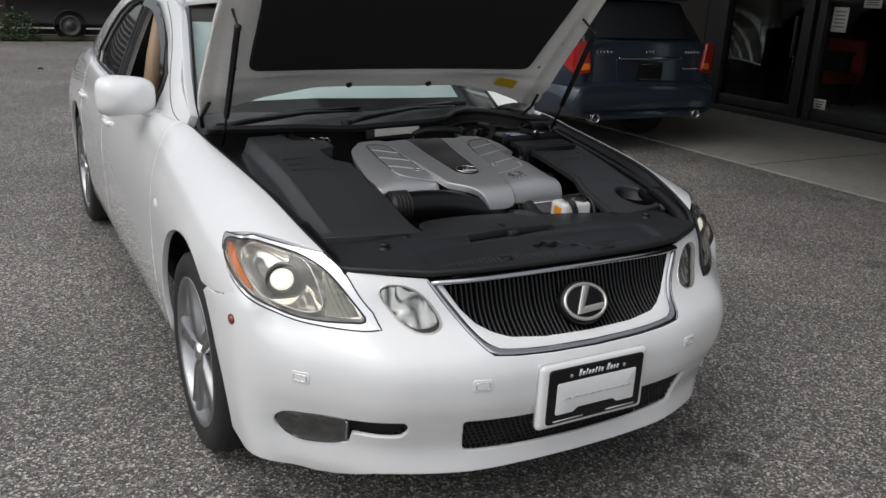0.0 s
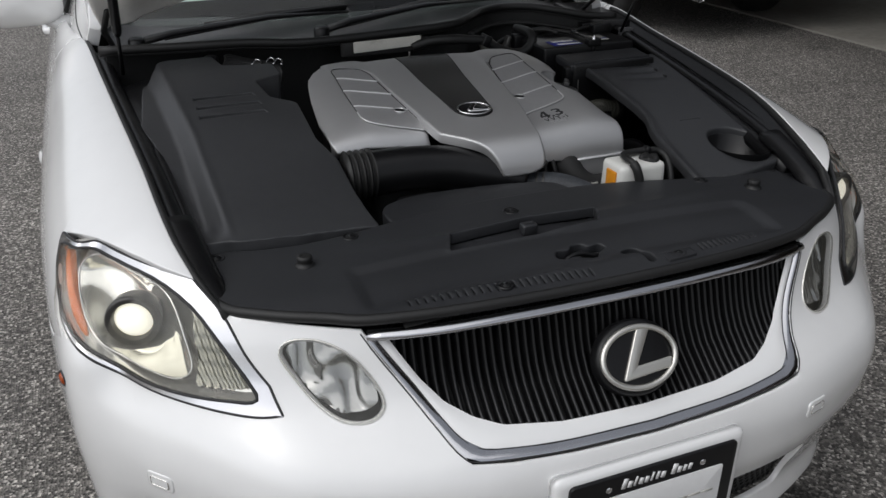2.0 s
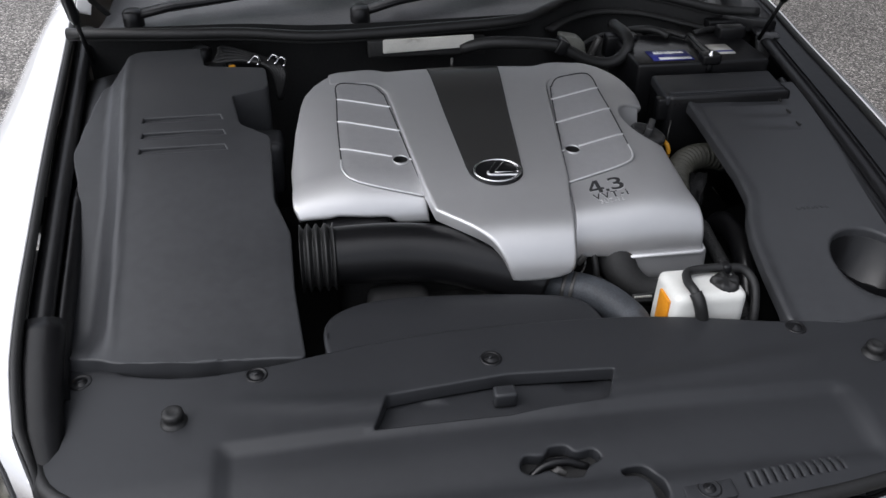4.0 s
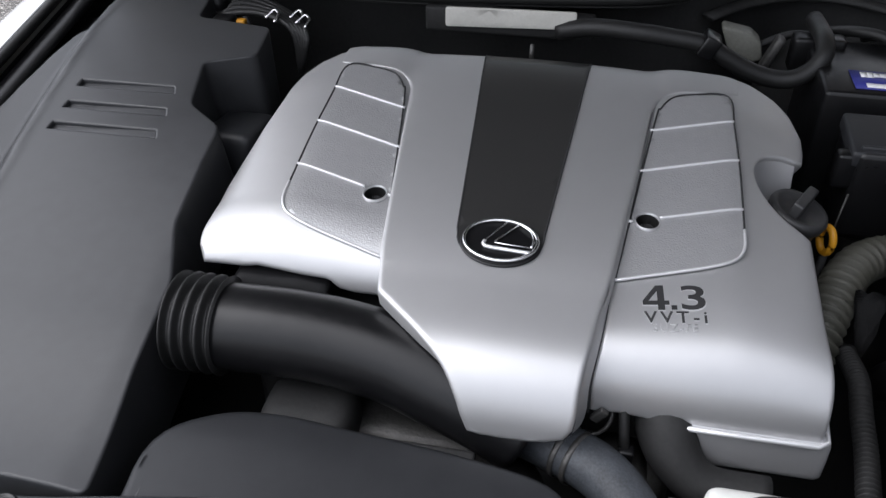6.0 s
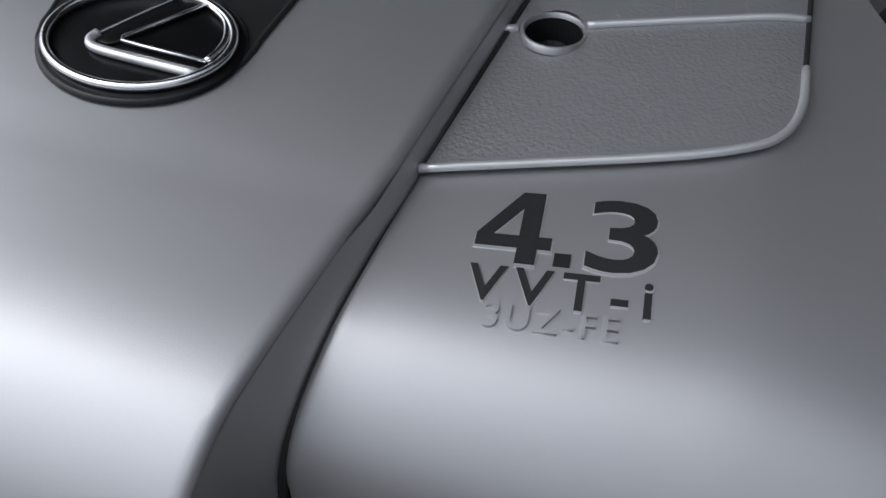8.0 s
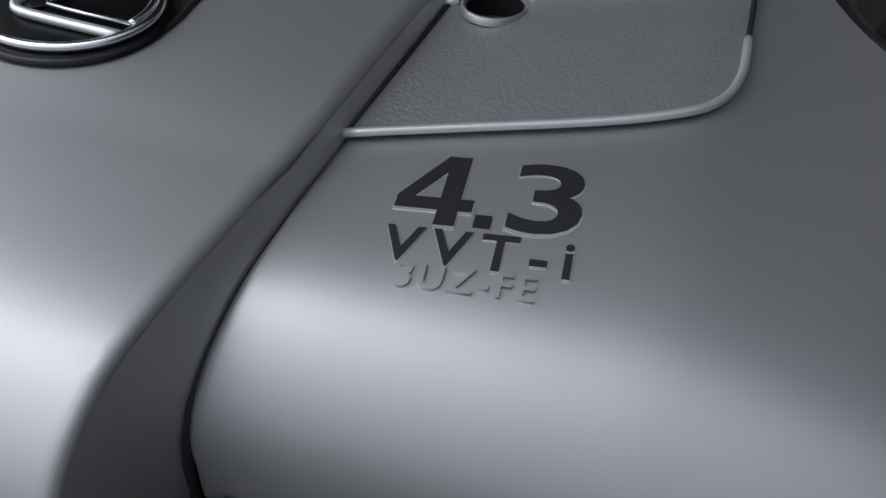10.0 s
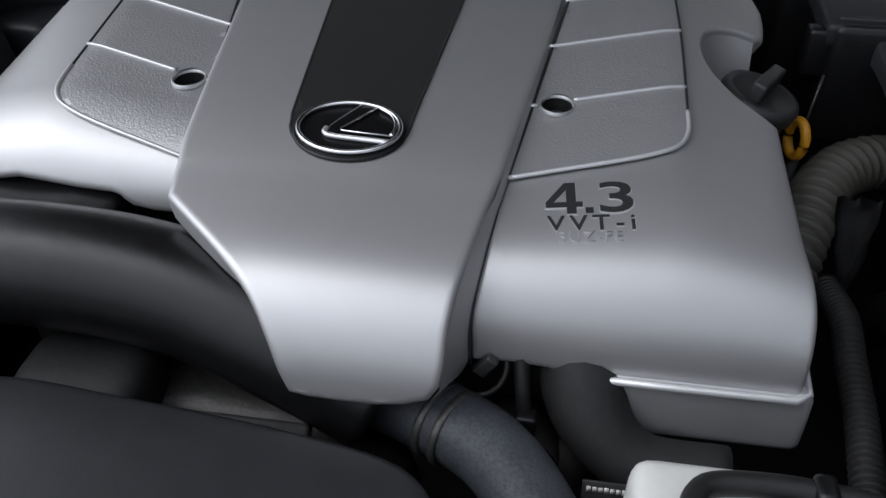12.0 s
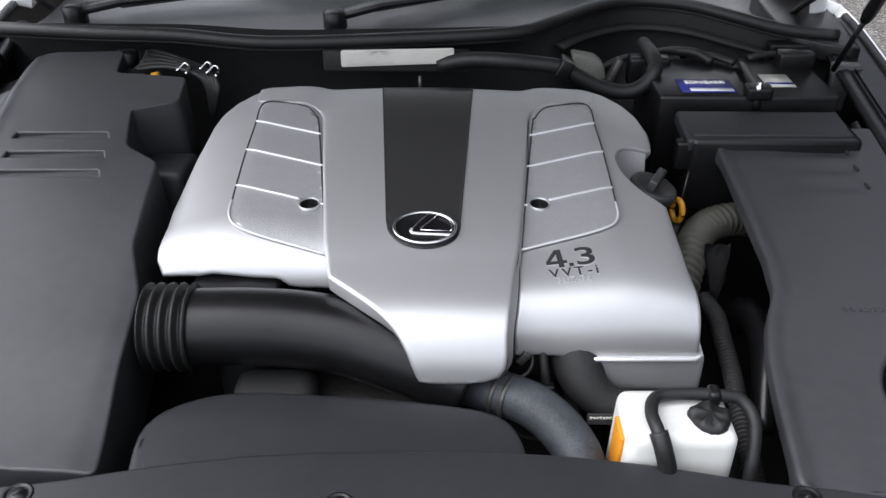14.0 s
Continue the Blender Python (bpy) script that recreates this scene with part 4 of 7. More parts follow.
    part("mirror_foot", sweep([(side * 0.79, 1.72, 0.955), (side * 0.83, 1.73, 0.965), (side * 0.88, 1.735, 0.985)], [0.05, 0.04, 0.03], 10, flat=0.5), PAINT, door, "white mirror foot")

# roof, windscreen, cabin inside
rail_x = lambda y: 0.80 - 0.175 * min(1, max(0.3, (ROOFLINE(y) - top_z(y)) / 0.42))
part("roof", panel([(-1.0, 2.09), (-0.5, 2.05), (0.5, 2.05), (1.0, 2.09), (1.0, 3.45), (-1.0, 3.45)], lambda s, y: (s * (rail_x(y) - 0.004), y, ROOFLINE(y) - 0.004 + 0.040 * (1 - s * s) - 0.01 * s ** 6), step=0.09, edge=0.003, depth=0.02), PAINT, sedan)
screen = lambda x, t: (x * (1 - 0.10 * t), 1.46 + 0.56 * t + 0.14 * (x / 0.7) ** 2 * (1 - 0.5 * t), 0.975 + 0.385 * t - 0.01 * t * t - 0.01 * (x / 0.7) ** 2)
ws = part("windscreen", panel([(-0.70, 0.0), (0.70, 0.0), (0.68, 1.04), (-0.68, 1.04)], screen, step=0.06, up=(0, -1, 1)), GLASS, sedan, "raked clear windscreen")
ws.visible_shadow = False
for side in (-1, 1):
    post = bmesh.new()
    rows = []
    for k in range(19):
        t = 0.01 + 1.05 * k / 18
        a, b = Vector(screen(side * (0.683 - 0.035 * t), t)), Vector((side * rail_x(1.40 + 0.66 * k / 18), 1.40 + 0.66 * k / 18, ROOFLINE(1.40 + 0.66 * k / 18)))
        rows.append([post.verts.new(a.lerp(b, f) + Vector((side * 0.3, -0.5, 0.8)) * 0.016 * math.sin(f * math.pi)) for f in (0, 0.15, 0.4, 0.7, 1.0)])
    for r0, r1 in zip(rows, rows[1:]):
        for k in range(4):
            post.faces.new((r0[k], r0[k + 1], r1[k + 1], r1[k]) if side > 0 else (r0[k + 1], r0[k], r1[k], r1[k + 1]))
    part("pillar_trim", post, PAINT, sedan, "white windscreen pillar")
    part("screen_seal", sweep([screen(side * (0.681 - 0.035 * t), t) for t in np.linspace(-0.02, 1.04, 12)], 0.006, 6), RUBBER, ws)
# added pale sheet under the glass, in place of the windscreen's greenish-white reflection
part("screen_sheen", panel([(-0.66, 0.17), (-0.2, 0.20), (0.50, 0.17), (0.50, 0.86), (-0.64, 0.93)], lambda x, t: (screen(x, t)[0], screen(x, t)[1] + 0.01, screen(x, t)[2] - 0.025), step=0.06, up=(0, -1, 1)), SHEEN, sedan, "pale sheet standing in for a reflection in the windscreen")
part("dashboard", panel([(-0.66, 1.62), (0.66, 1.62), (0.66, 2.15), (-0.66, 2.15)], lambda x, y: (x, y, 0.965 + 0.05 * math.sin(max(0, y - 1.62) * 5)), step=0.1, edge=0.02, depth=0.2), SATIN, sedan, "dark dashboard top")
part("cabin_floor", box((1.4, 2.6, 0.1), (0, 2.9, 0.35), 0.02), DARK, sedan)
part("rear_bulkhead", box((1.3, 0.1, 0.9), (0, 3.75, 0.8), 0.03), DARK, sedan)
for sx in (-0.36, 0.36):
    seat = part("front_seat", box((0.50, 0.16, 0.68), (sx, 2.62, 0.86), 0.07, 4, Matrix.Rotation(radians(-18), 4, "X")), TAN, sedan, "tan leather front seat")
    part("headrest", box((0.26, 0.1, 0.18), (sx, 2.78, 1.25), 0.045, 4), TAN, seat)
part("rear_bumper", box((1.6, 0.35, 0.45), (0, 4.62, 0.5), 0.12, 4), PAINT, sedan)
part("boot_lid", panel([(-0.62, 3.9), (0.62, 3.9), (0.62, 4.74), (-0.62, 4.74)], lambda x, y: (x, y, 1.02 - 0.06 * (y - 3.9)), step=0.15, edge=0.02, depth=0.2), PAINT, sedan)
part("rear_screen", panel([(-0.6, 3.45), (0.6, 3.45), (0.62, 3.95), (-0.62, 3.95)], lambda x, y: (x, y, 1.38 - 0.70 * (y - 3.45)), step=0.15), DARKGLASS, sedan)
part("floor_pan", box((1.5, 3.3, 0.12), (0, 2.9, 0.26), 0.03), DARK, sedan)
part("front_undertray", box((1.15, 0.6, 0.03), (0, 0.62, 0.27), 0.01), DARK, sedan)


# wheels
def wheel(side, y):
    c = Vector((side * 0.775, y, HUB_Z - 0.009))
    ax = Matrix.Rotation(radians(90 * side), 4, "Y")
    w = part("wheel", lathe([(0.219, 0.045), (0.226, 0.08), (0.232, 0.099), (0.240, 0.109), (0.246, 0.108), (0.247, 0.100)], n=48, at=c, turn=ax), ALLOY, sedan, "five-spoke silver alloy wheel with low tyre")
    # barrel and its back are black to paint the shade between the spokes
    part("wheel_barrel", lathe([(0.20, -0.09), (0.222, -0.06), (0.219, 0.046)], n=48, at=c, turn=ax), DARK, w, "inside of the rim, blackened for its shade")
    part("tyre", lathe([(0.225, -0.11), (0.27, -0.122), (0.305, -0.118), (0.324, -0.10), (0.327, -0.06), (0.327, 0.06), (0.322, 0.096), (0.305, 0.109), (0.275, 0.114), (0.252, 0.108), (0.240, 0.098)], n=56, at=c, turn=ax), TYRE, w, "black low-profile tyre")
    part("brake_disc", lathe([(0.03, 0.0), (0.16, 0.0), (0.165, -0.02)], n=32, at=c, turn=ax), CAST, w)
    part("barrel_back", lathe([(0.0, -0.03), (0.22, -0.05)], n=24, at=c, turn=ax), DARK, w)
    part("hub_cap", lathe([(0, 0.106), (0.022, 0.105), (0.031, 0.098), (0.034, 0.07)], n=24, at=c, turn=ax), CHROME, w)
    for k in range(5):
        a = 2 * math.pi * k / 5 + 0.35
        bm = bmesh.new()
        rows = []
        for r, h, hw in ((0.024, 0.088, 0.020), (0.07, 0.100, 0.026), (0.13, 0.101, 0.028), (0.19, 0.101, 0.033), (0.233, 0.101, 0.046)):
            rows.append([bm.verts.new(p) for p in ((r, -hw, h - 0.035), (r, -hw * 0.95, h - 0.006), (r, -hw * 0.55, h + 0.002), (r, 0, h - 0.006), (r, hw * 0.55, h + 0.002), (r, hw * 0.95, h - 0.006), (r, hw, h - 0.035))])
        for p, q in zip(rows, rows[1:]):
            for j in range(6):
                bm.faces.new((p[j], q[j], q[j + 1], p[j + 1]))
        bmesh.ops.transform(bm, matrix=Matrix.Translation(c) @ ax @ Matrix.Rotation(a, 4, "Z"), verts=bm.verts[:])
        bmesh.ops.recalc_face_normals(bm, faces=bm.faces[:])
        part("spoke", bm, ALLOY, w)


for side in (-1, 1):
    for y in (HUB_Y, REAR_Y):
        wheel(side, y)

# raised hood
HINGE = Vector((0, 1.36, 1.015))
hd, hn = Vector((0, -0.70, 0.714)).normalized(), Vector((0, -0.714, -0.70)).normalized()


def hood_pt(x, t, d=0.0):
    """A point of the raised hood: t metres from the hinge line, d below its underside."""
    p = HINGE + hd * t + hn * (d - 0.07 * (1 - (x / 0.75) ** 2) * 0.6 - 0.02 * math.sin(t * 2.4)) + Vector((x, 0, 0))
    return (p.x, p.y, p.z)


hood_half = [(0.30, 0.085), (0.50, 0.055), (0.66, 0.0), (0.715, -0.03), (0.735, 0.10), (0.73, 0.45), (0.71, 0.80), (0.64, 1.02), (0.45, 1.13), (0.2, 1.18)]
hood_out = [(0, 0.09)] + hood_half + [(0, 1.19)] + [(-a, b) for a, b in hood_half[::-1]]
def stamped(x, t):
    """The pressed underside of the hood, with its ribs and dents."""
    a = abs(x)
    d = 0.012 * math.exp(-((a - 0.648) / 0.016) ** 2) - 0.008 * math.exp(-((a - 0.695) / 0.012) ** 2)
    d += 0.010 * math.exp(-((t - 0.165 - 0.02 * (x / 0.6) ** 2) / 0.014) ** 2) * (a < 0.64)
    d += 0.006 * math.sin(9 * x + 1.2) * math.exp(-((t - 0.11) / 0.05) ** 2) + 0.007 * math.exp(-(((a - 0.62) / 0.05) ** 2 + ((t - 0.11) / 0.04) ** 2))
    return hood_pt(x, t, d)


hood = part("hood", panel(hood_out, stamped, step=0.022, edge=0.006, depth=-0.02, up=tuple(hn)), UNDERPAINT, sedan, "raised white hood seen from its underside")
part("hood_skin", panel(hood_out, lambda x, t: hood_pt(x, t, -0.025), step=0.08, edge=0.003, depth=0.01, up=tuple(-hn)), PAINT, hood)
liner = rounded([(-0.575, 0.215), (-0.25, 0.198), (0, 0.194), (0.25, 0.198), (0.575, 0.215), (0.60, 0.70), (0.50, 0.98), (0.2, 1.06), (-0.2, 1.06), (-0.50, 0.98), (-0.60, 0.70)], 0.028)
part("hood_liner", panel(liner, lambda x, t: hood_pt(x, t, 0.012), step=0.06, edge=0.006, depth=0.012, up=tuple(hn)), DARK, hood, "black felt hood liner")
for x, t in ((-0.64, 0.22), (-0.655, 0.36), (0.64, 0.22), (0.655, 0.36)):
    q = Vector(hood_pt(x, t, 0.003))
    part("hood_grommet", lathe([(0, 0.003), (0.012, 0.0025), (0.016, 0)], n=14, at=q, turn=hn.to_track_quat("Z", "Y").to_matrix().to_4x4()), RUBBER, hood)
for x in (-0.17, 0.17):
    q = Vector(hood_pt(x, 0.10, 0.004))
    part("hood_stop", lathe([(0, 0.007), (0.011, 0.006), (0.013, 0)], n=12, at=q, turn=hn.to_track_quat("Z", "Y").to_matrix().to_4x4()), RUBBER, hood)
bm = panel(rounded([(0.47, 0.105), (0.57, 0.085), (0.575, 0.130), (0.475, 0.148)], 0.004), lambda x, t: hood_pt(x, t, 0.004), step=0.03, edge=0.0005, depth=0.001, up=tuple(hn))
part("hood_label", bm, YELLOWINK, hood, "yellow warning label")
for side in (-1, 1):
    part("hood_hinge", sweep([(side * 0.70, 1.42, 0.955), (side * 0.715, 1.37, 1.0), (side * 0.70, 1.31, 1.06)], 0.008, 8, flat=0.6), RUBBER, hood, "black hinge arm")
    a, b = Vector((side * 0.69, 1.180, 0.935)), Vector((side * 0.69, 0.957, 1.343))
    strut = part("gas_strut", sweep([a.lerp(b, t) for t in (0, 0.30)], 0.0045, 8), SATIN, sedan, "black gas strut")
    part("strut_tube", sweep([a.lerp(b, t) for t in (0.25, 0.28, 0.97, 1.0)], [0.008, 0.0108, 0.0108, 0.008], 10), SATIN, strut)
    part("strut_ball", lathe([(0, 0.012), (0.012, 0.004), (0.012, -0.01), (0, -0.014)], n=12, at=b), RUBBER, strut)
    part("strut_bracket", sweep([b, Vector(hood_pt(side * 0.685, 0.500, 0.0))], [0.004, 0.005], 8), RUBBER, strut, "thin strut bracket")

# ---- engine bay ----
bay = part("engine_bay_tub", box((1.40, 1.05, 0.06), (0, 0.82, 0.50), 0.01), DARK, sedan, "dark engine bay")
part("radiator_wall", box((1.25, 0.03, 0.45), (0, 0.30, 0.52), 0.005), DARK, sedan)
block = part("engine_block", box((0.52, 0.44, 0.28), (0.01, 0.86, 0.66), 0.03, 3), DUST, sedan, "dusty dark engine block")
part("timing_cover", box((0.40, 0.10, 0.22), (0.01, 0.635, 0.62), 0.03, 3), CAST, block, "grey cast timing cover")
for x, y, z, r in ((-0.17, 0.58, 0.70, 0.05), (0.04, 0.575, 0.69, 0.045), (0.15, 0.60, 0.72, 0.035)):
    part("pulley", lathe([(0, -0.012), (r * 0.3, -0.016), (r * 0.8, -0.006), (r, -0.02), (r, 0.02)], n=24, at=(x, y, z), axis="y"), CAST, block, "dull metal pulley")
for side in (-1, 1):
    part("inner_fender", panel([(0.30, 0.5)] + [(1.34, 0.5)] + [(y, top_z(y) - 0.02) for y in np.linspace(1.34, 0.30, 14)], lambda y, z: (side * (top_x(y) - 0.012 - 0.03 * (top_z(y) - z)), y, z), step=0.08, up=(-side, 0, 0)), SATIN, sedan, "black inner fender")
    gap = [(side * 0.617, 0.252, 0.768), (side * 0.636, 0.290, 0.786)] + [tuple(Vector(flank(y, edge_v(y, side), side)) - Vector((side * 0.006, 0, 0.008))) for y in np.linspace(0.33, 1.40, 26)]
    if side > 0:
        part("gutter_plate", panel([(y, 0) for y in np.linspace(0.36, 1.40, 24)] + [(y, 1) for y in np.linspace(1.40, 0.36, 24)], lambda y, k: tuple(Vector((top_x(y) - 0.03, y, top_z(y) - 0.026)).lerp(Vector(flank(y, edge_v(y, 1), 1)) - Vector((0.003, 0, 0.008)), k)), step=0.05), SATIN, sedan, "black gutter plate")
    part("fender_seal", sweep(gap, 0.008, 8), RUBBER, sedan, "black rubber seal along the fender")
    corner = [(side * 0.600, 0.235, 0.752), (side * 0.622, 0.290, 0.772), (side * 0.640, 0.34, 0.790), (side * 0.652, 0.42, 0.815), (side * 0.66, 0.50, 0.835)]
    part("corner_filler", sweep(smooth_line(corner, 4), [0.010, 0.013, 0.016, 0.019, 0.022, 0.025, 0.028, 0.031] + [0.034] * 9, 10, flat=0.45), SATIN, sedan, "black corner filler")
    gutter = [(side * (top_x(y) - 0.028), y, top_z(y) - 0.030) for y in np.linspace(0.34, 1.36, 26)]
    part("fender_gutter", sweep(gutter, 0.016, 8, flat=0.5), SATIN, sedan, "black plastic gutter strip")
    flange = [(side * (top_x(y) - 0.05), y, top_z(y) - 0.055) for y in np.linspace(0.40, 0.80 if side < 0 else 1.05, 14)]
    part("gutter_rail", sweep(flange, 0.012, 8, flat=1.6), SATIN, sedan, "upright black plastic rail")

# radiator support cover
rad = thing("radiator_cover", "moulded black plastic cover over the radiator support", "car part")


def rad_z(x, y):
    z = 0.812 - 0.028 * (abs(x) / 0.62) ** 2.5 - 0.30 * max(0, 0.235 - y) ** 1.25
    dip = min(ramp01(y, 0.155, 0.175), 1 - ramp01(y, 0.266, 0.279), 1 - ramp01(abs(x + 0.015), 0.392, 0.405))
    z -= 0.007 * dip
    z += 0.004 * math.exp(-((y - 0.305 - 0.04 * (x / 0.4) ** 2) / 0.012) ** 2) * (1 - ramp01(abs(x), 0.3, 0.45))
    return z


rad_half = [(0.12, 0.439), (0.20, 0.432), (0.28, 0.420), (0.36, 0.407), (0.46, 0.405), (0.55, 0.43), (0.605, 0.472), (0.640, 0.470), (0.652, 0.40), (0.640, 0.33), (0.612, 0.262), (0.55, 0.213), (0.48, 0.178), (0.42, 0.150), (0.30, 0.128), (0.15, 0.116)]
rad_out = smooth_line([(0, 0.441)] + rad_half + [(0, 0.113)] + [(-a, b) for a, b in rad_half[::-1]], 3, closed=True)
slots = []
for x0, y0, x1, y1, n in ((-0.352, 0.158, -0.205, 0.146, 12), (-0.175, 0.144, -0.035, 0.135, 12), (0.195, 0.146, 0.320, 0.158, 12)):
    for i in range(n):
        t = i / (n - 1)
        x, y = x0 + (x1 - x0) * t, y0 + (y1 - y0) * t
        slots.append(rounded([(x - 0.0034, y - 0.011), (x + 0.0034, y - 0.011), (x + 0.0034, y + 0.011), (x - 0.0034, y + 0.011)], 0.0025, 2))
pocket = rounded([(-0.212, 0.330), (-0.235, 0.272), (-0.06, 0.272), (0.072, 0.284), (0.096, 0.338), (-0.05, 0.346)], 0.006, 3)
latch = smooth_line([(-0.070, 0.196), (-0.060, 0.214), (-0.038, 0.212), (-0.028, 0.222), (-0.006, 0.222), (0.004, 0.212), (0.026, 0.214), (0.034, 0.198), (0.016, 0.188), (0.004, 0.176), (-0.020, 0.178), (-0.034, 0.188), (-0.056, 0.184)], 3, closed=True)
finger = smooth_line([(0.050, 0.182), (0.078, 0.184), (0.094, 0.166), (0.098, 0.142), (0.090, 0.130), (0.078, 0.134), (0.076, 0.154), (0.066, 0.168), (0.052, 0.170)], 3, closed=True)
part("cover_panel", panel(rad_out, lambda x, y: (x, y, rad_z(x, y)), slots + [pocket, latch, finger], 0.010, 0.0025, 0.02), PLASTIC, rad)
part("back_flange", panel([(-0.60, 0.465), (-0.55, 0.418), (-0.46, 0.396), (-0.36, 0.400), (-0.318, 0.41), (-0.318, 0.445), (-0.46, 0.47)], lambda x, y: (x, y, rad_z(x, y) - 0.045), step=0.03), PLASTIC, rad)
part("slot_backing", panel([(-0.37, 0.125), (0.34, 0.125), (0.34, 0.22), (-0.37, 0.22)], lambda x, y: (x, y, rad_z(x, y) - 0.018), step=0.05), DARK, rad)
part("pocket_floor", panel(pocket, lambda x, y: (x, y, rad_z(x, y) - 0.024), step=0.03), PLASTIC, rad, "sunken black pocket")
part("pocket_tab", box((0.03, 0.02, 0.022), (-0.06, 0.315, rad_z(-0.06, 0.3) - 0.014), 0.004), PLASTIC, rad)
part("latch_striker", sweep([(-0.04, 0.198, 0.770), (-0.02, 0.20, 0.785), (0.0, 0.196, 0.770)], 0.006, 8), CAST, rad, "dull metal latch")
part("latch_hook", sweep(smooth_line([(-0.058, 0.196, 0.776), (-0.036, 0.204, 0.790), (-0.010, 0.206, 0.792), (0.018, 0.202, 0.782)], 4), 0.005, 8), SATIN, rad, "black latch hook")
part("latch_spring", box((0.03, 0.015, 0.012), (-0.02, 0.206, 0.772), 0.003), CORR, rad)
part("square_well", prism(rounded([(0.112, 0.122), (0.172, 0.126), (0.174, 0.158), (0.114, 0.154)], 0.004), 0.775, rad_z(0.14, 0.14) + 0.0015, 0.001), PLASTIC, rad)
front_line = [(x, y - 0.004, rad_z(x, y) - 0.006) for x, y in smooth_line([(-0.64, 0.33), (-0.612, 0.262), (-0.55, 0.213), (-0.48, 0.178), (-0.42, 0.150), (-0.30, 0.128), (-0.15, 0.116), (0, 0.113), (0.15, 0.116), (0.30, 0.128), (0.42, 0.150), (0.48, 0.178), (0.55, 0.213), (0.612, 0.262), (0.64, 0.33)], 4)]
part("front_gasket", sweep(front_line, 0.009, 8), RUBBER, rad, "black rubber gasket")
for x, y in ((-0.605, 0.431), (-0.375, 0.394), (-0.066, 0.376), (0.385, 0.392), (0.600, 0.425), (-0.19, 0.146), (0.143, 0.140)):
    z = rad_z(x, y)
    clip = part("push_clip", lathe([(0.015, -0.001), (0.0145, 0.0015), (0.0125, 0.002), (0.0115, 0.0005), (0.0085, 0.0008), (0.0065, 0.003), (0, 0.0032)], n=20, at=(x, y, z)), SATIN, rad, "round push clip")
    part("clip_cross", box((0.009, 0.0022, 0.001), (x, y, z + 0.0035), 0.0, turn=Matrix.Rotation(radians(35), 4, "Z")), PLASTIC, clip)
for x, y in ((-0.474, 0.330), (0.470, 0.330)):
    z = rad_z(x, y)
    part("rubber_bump_stop", lathe([(0.017, -0.001), (0.0165, 0.002), (0.013, 0.003), (0.012, 0.008), (0.0135, 0.011), (0.013, 0.016), (0.010, 0.018), (0.005, 0.017), (0, 0.016)], n=24, at=(x, y, z)), RUBBER, rad, "black rubber bump stop")

# fan shroud behind it
shroud = smooth_line([(-0.275, 0.40), (-0.278, 0.488), (-0.235, 0.530), (-0.181, 0.541), (-0.10, 0.532), (0.02, 0.520), (0.085, 0.506), (0.111, 0.470), (0.114, 0.40)], 5)
fan = thing("fan_shroud", "smooth black plastic fan shroud behind the radiator", "car part")
part("shroud_panel", panel(shroud, lambda x, y: (x, y, 0.800 + 0.008 * math.cos((x + 0.1) * 8) - 1.2 * max(0, y - 0.50) ** 1.6), step=0.015, edge=0.006, depth=0.16), PLASTIC, fan)
part("shroud_lip", sweep([(-0.266, 0.41, 0.800), (-0.268, 0.47, 0.798)], 0.003, 8), PLASTIC, fan)

# air intake cover on the right bank of the bay
air_top = curve([0.42, 0.45, 0.6, 0.864, 1.07, 1.3], [0.806, 0.809, 0.847, 0.92, 0.956, 0.965])


def air_z(x, y):
    crease = float(np.interp(y, [0.44, 0.51, 0.617, 0.783, 1.10], [-0.572, -0.575, -0.580, -0.587, -0.614]))
    fade = ramp01(y, 0.43, 0.53)
    z = air_top(y) - 0.030 * min(1, max(0, (crease - x) / 0.030)) * fade + 0.0022 * math.exp(-((x - crease) / 0.007) ** 2) * fade
    z -= 0.15 * max(0, x + 0.345) ** 1.2
    return z


air_out = rounded([(-0.312, 0.421), (-0.324, 0.545), (-0.326, 0.646), (-0.350, 0.716), (-0.354, 0.862), (-0.405, 0.897), (-0.420, 0.980), (-0.356, 1.003), (-0.362, 1.074), (-0.474, 1.090), (-0.487, 1.175), (-0.60, 1.165), (-0.655, 1.07), (-0.678, 0.875), (-0.660, 0.810), (-0.656, 0.70), (-0.648, 0.52), (-0.640, 0.472), (-0.618, 0.462), (-0.56, 0.440), (-0.46, 0.429)], 0.010, 4)
airbox = thing("air_intake_cover", "large matte black plastic air intake cover", "car part")
GROOVES = ((-0.567, -0.436, 0.918), (-0.565, -0.430, 0.877), (-0.566, -0.426, 0.838))


groove_cut = [rounded([(x0, yc - 0.0080), (x0 + 0.002, yc + 0.0080), (x1, yc + 0.0100), (x1 + 0.006, yc - 0.0060)], 0.002, 2) for x0, x1, yc in GROOVES]
part("cover_panel", panel(air_out, lambda x, y: (x, y, air_z(x, y)), groove_cut, 0.0065, 0.0022, 0.14), LITPLASTIC, airbox)
for (x0, x1, yc), line in zip(GROOVES, groove_cut):
    part("groove_floor", panel(line, lambda x, y: (x, y, air_z(x, y) - 0.0062 + 0.0042 * ramp01(x, x0, x1)), step=0.012, edge=0.003), LITPLASTIC, airbox)
part("notch_face", box((0.075, 0.10, 0.10), (-0.372, 0.945, 0.825), 0.015, 3, turn=Matrix.Rotation(radians(-10), 4, "X")), PLASTIC, airbox)
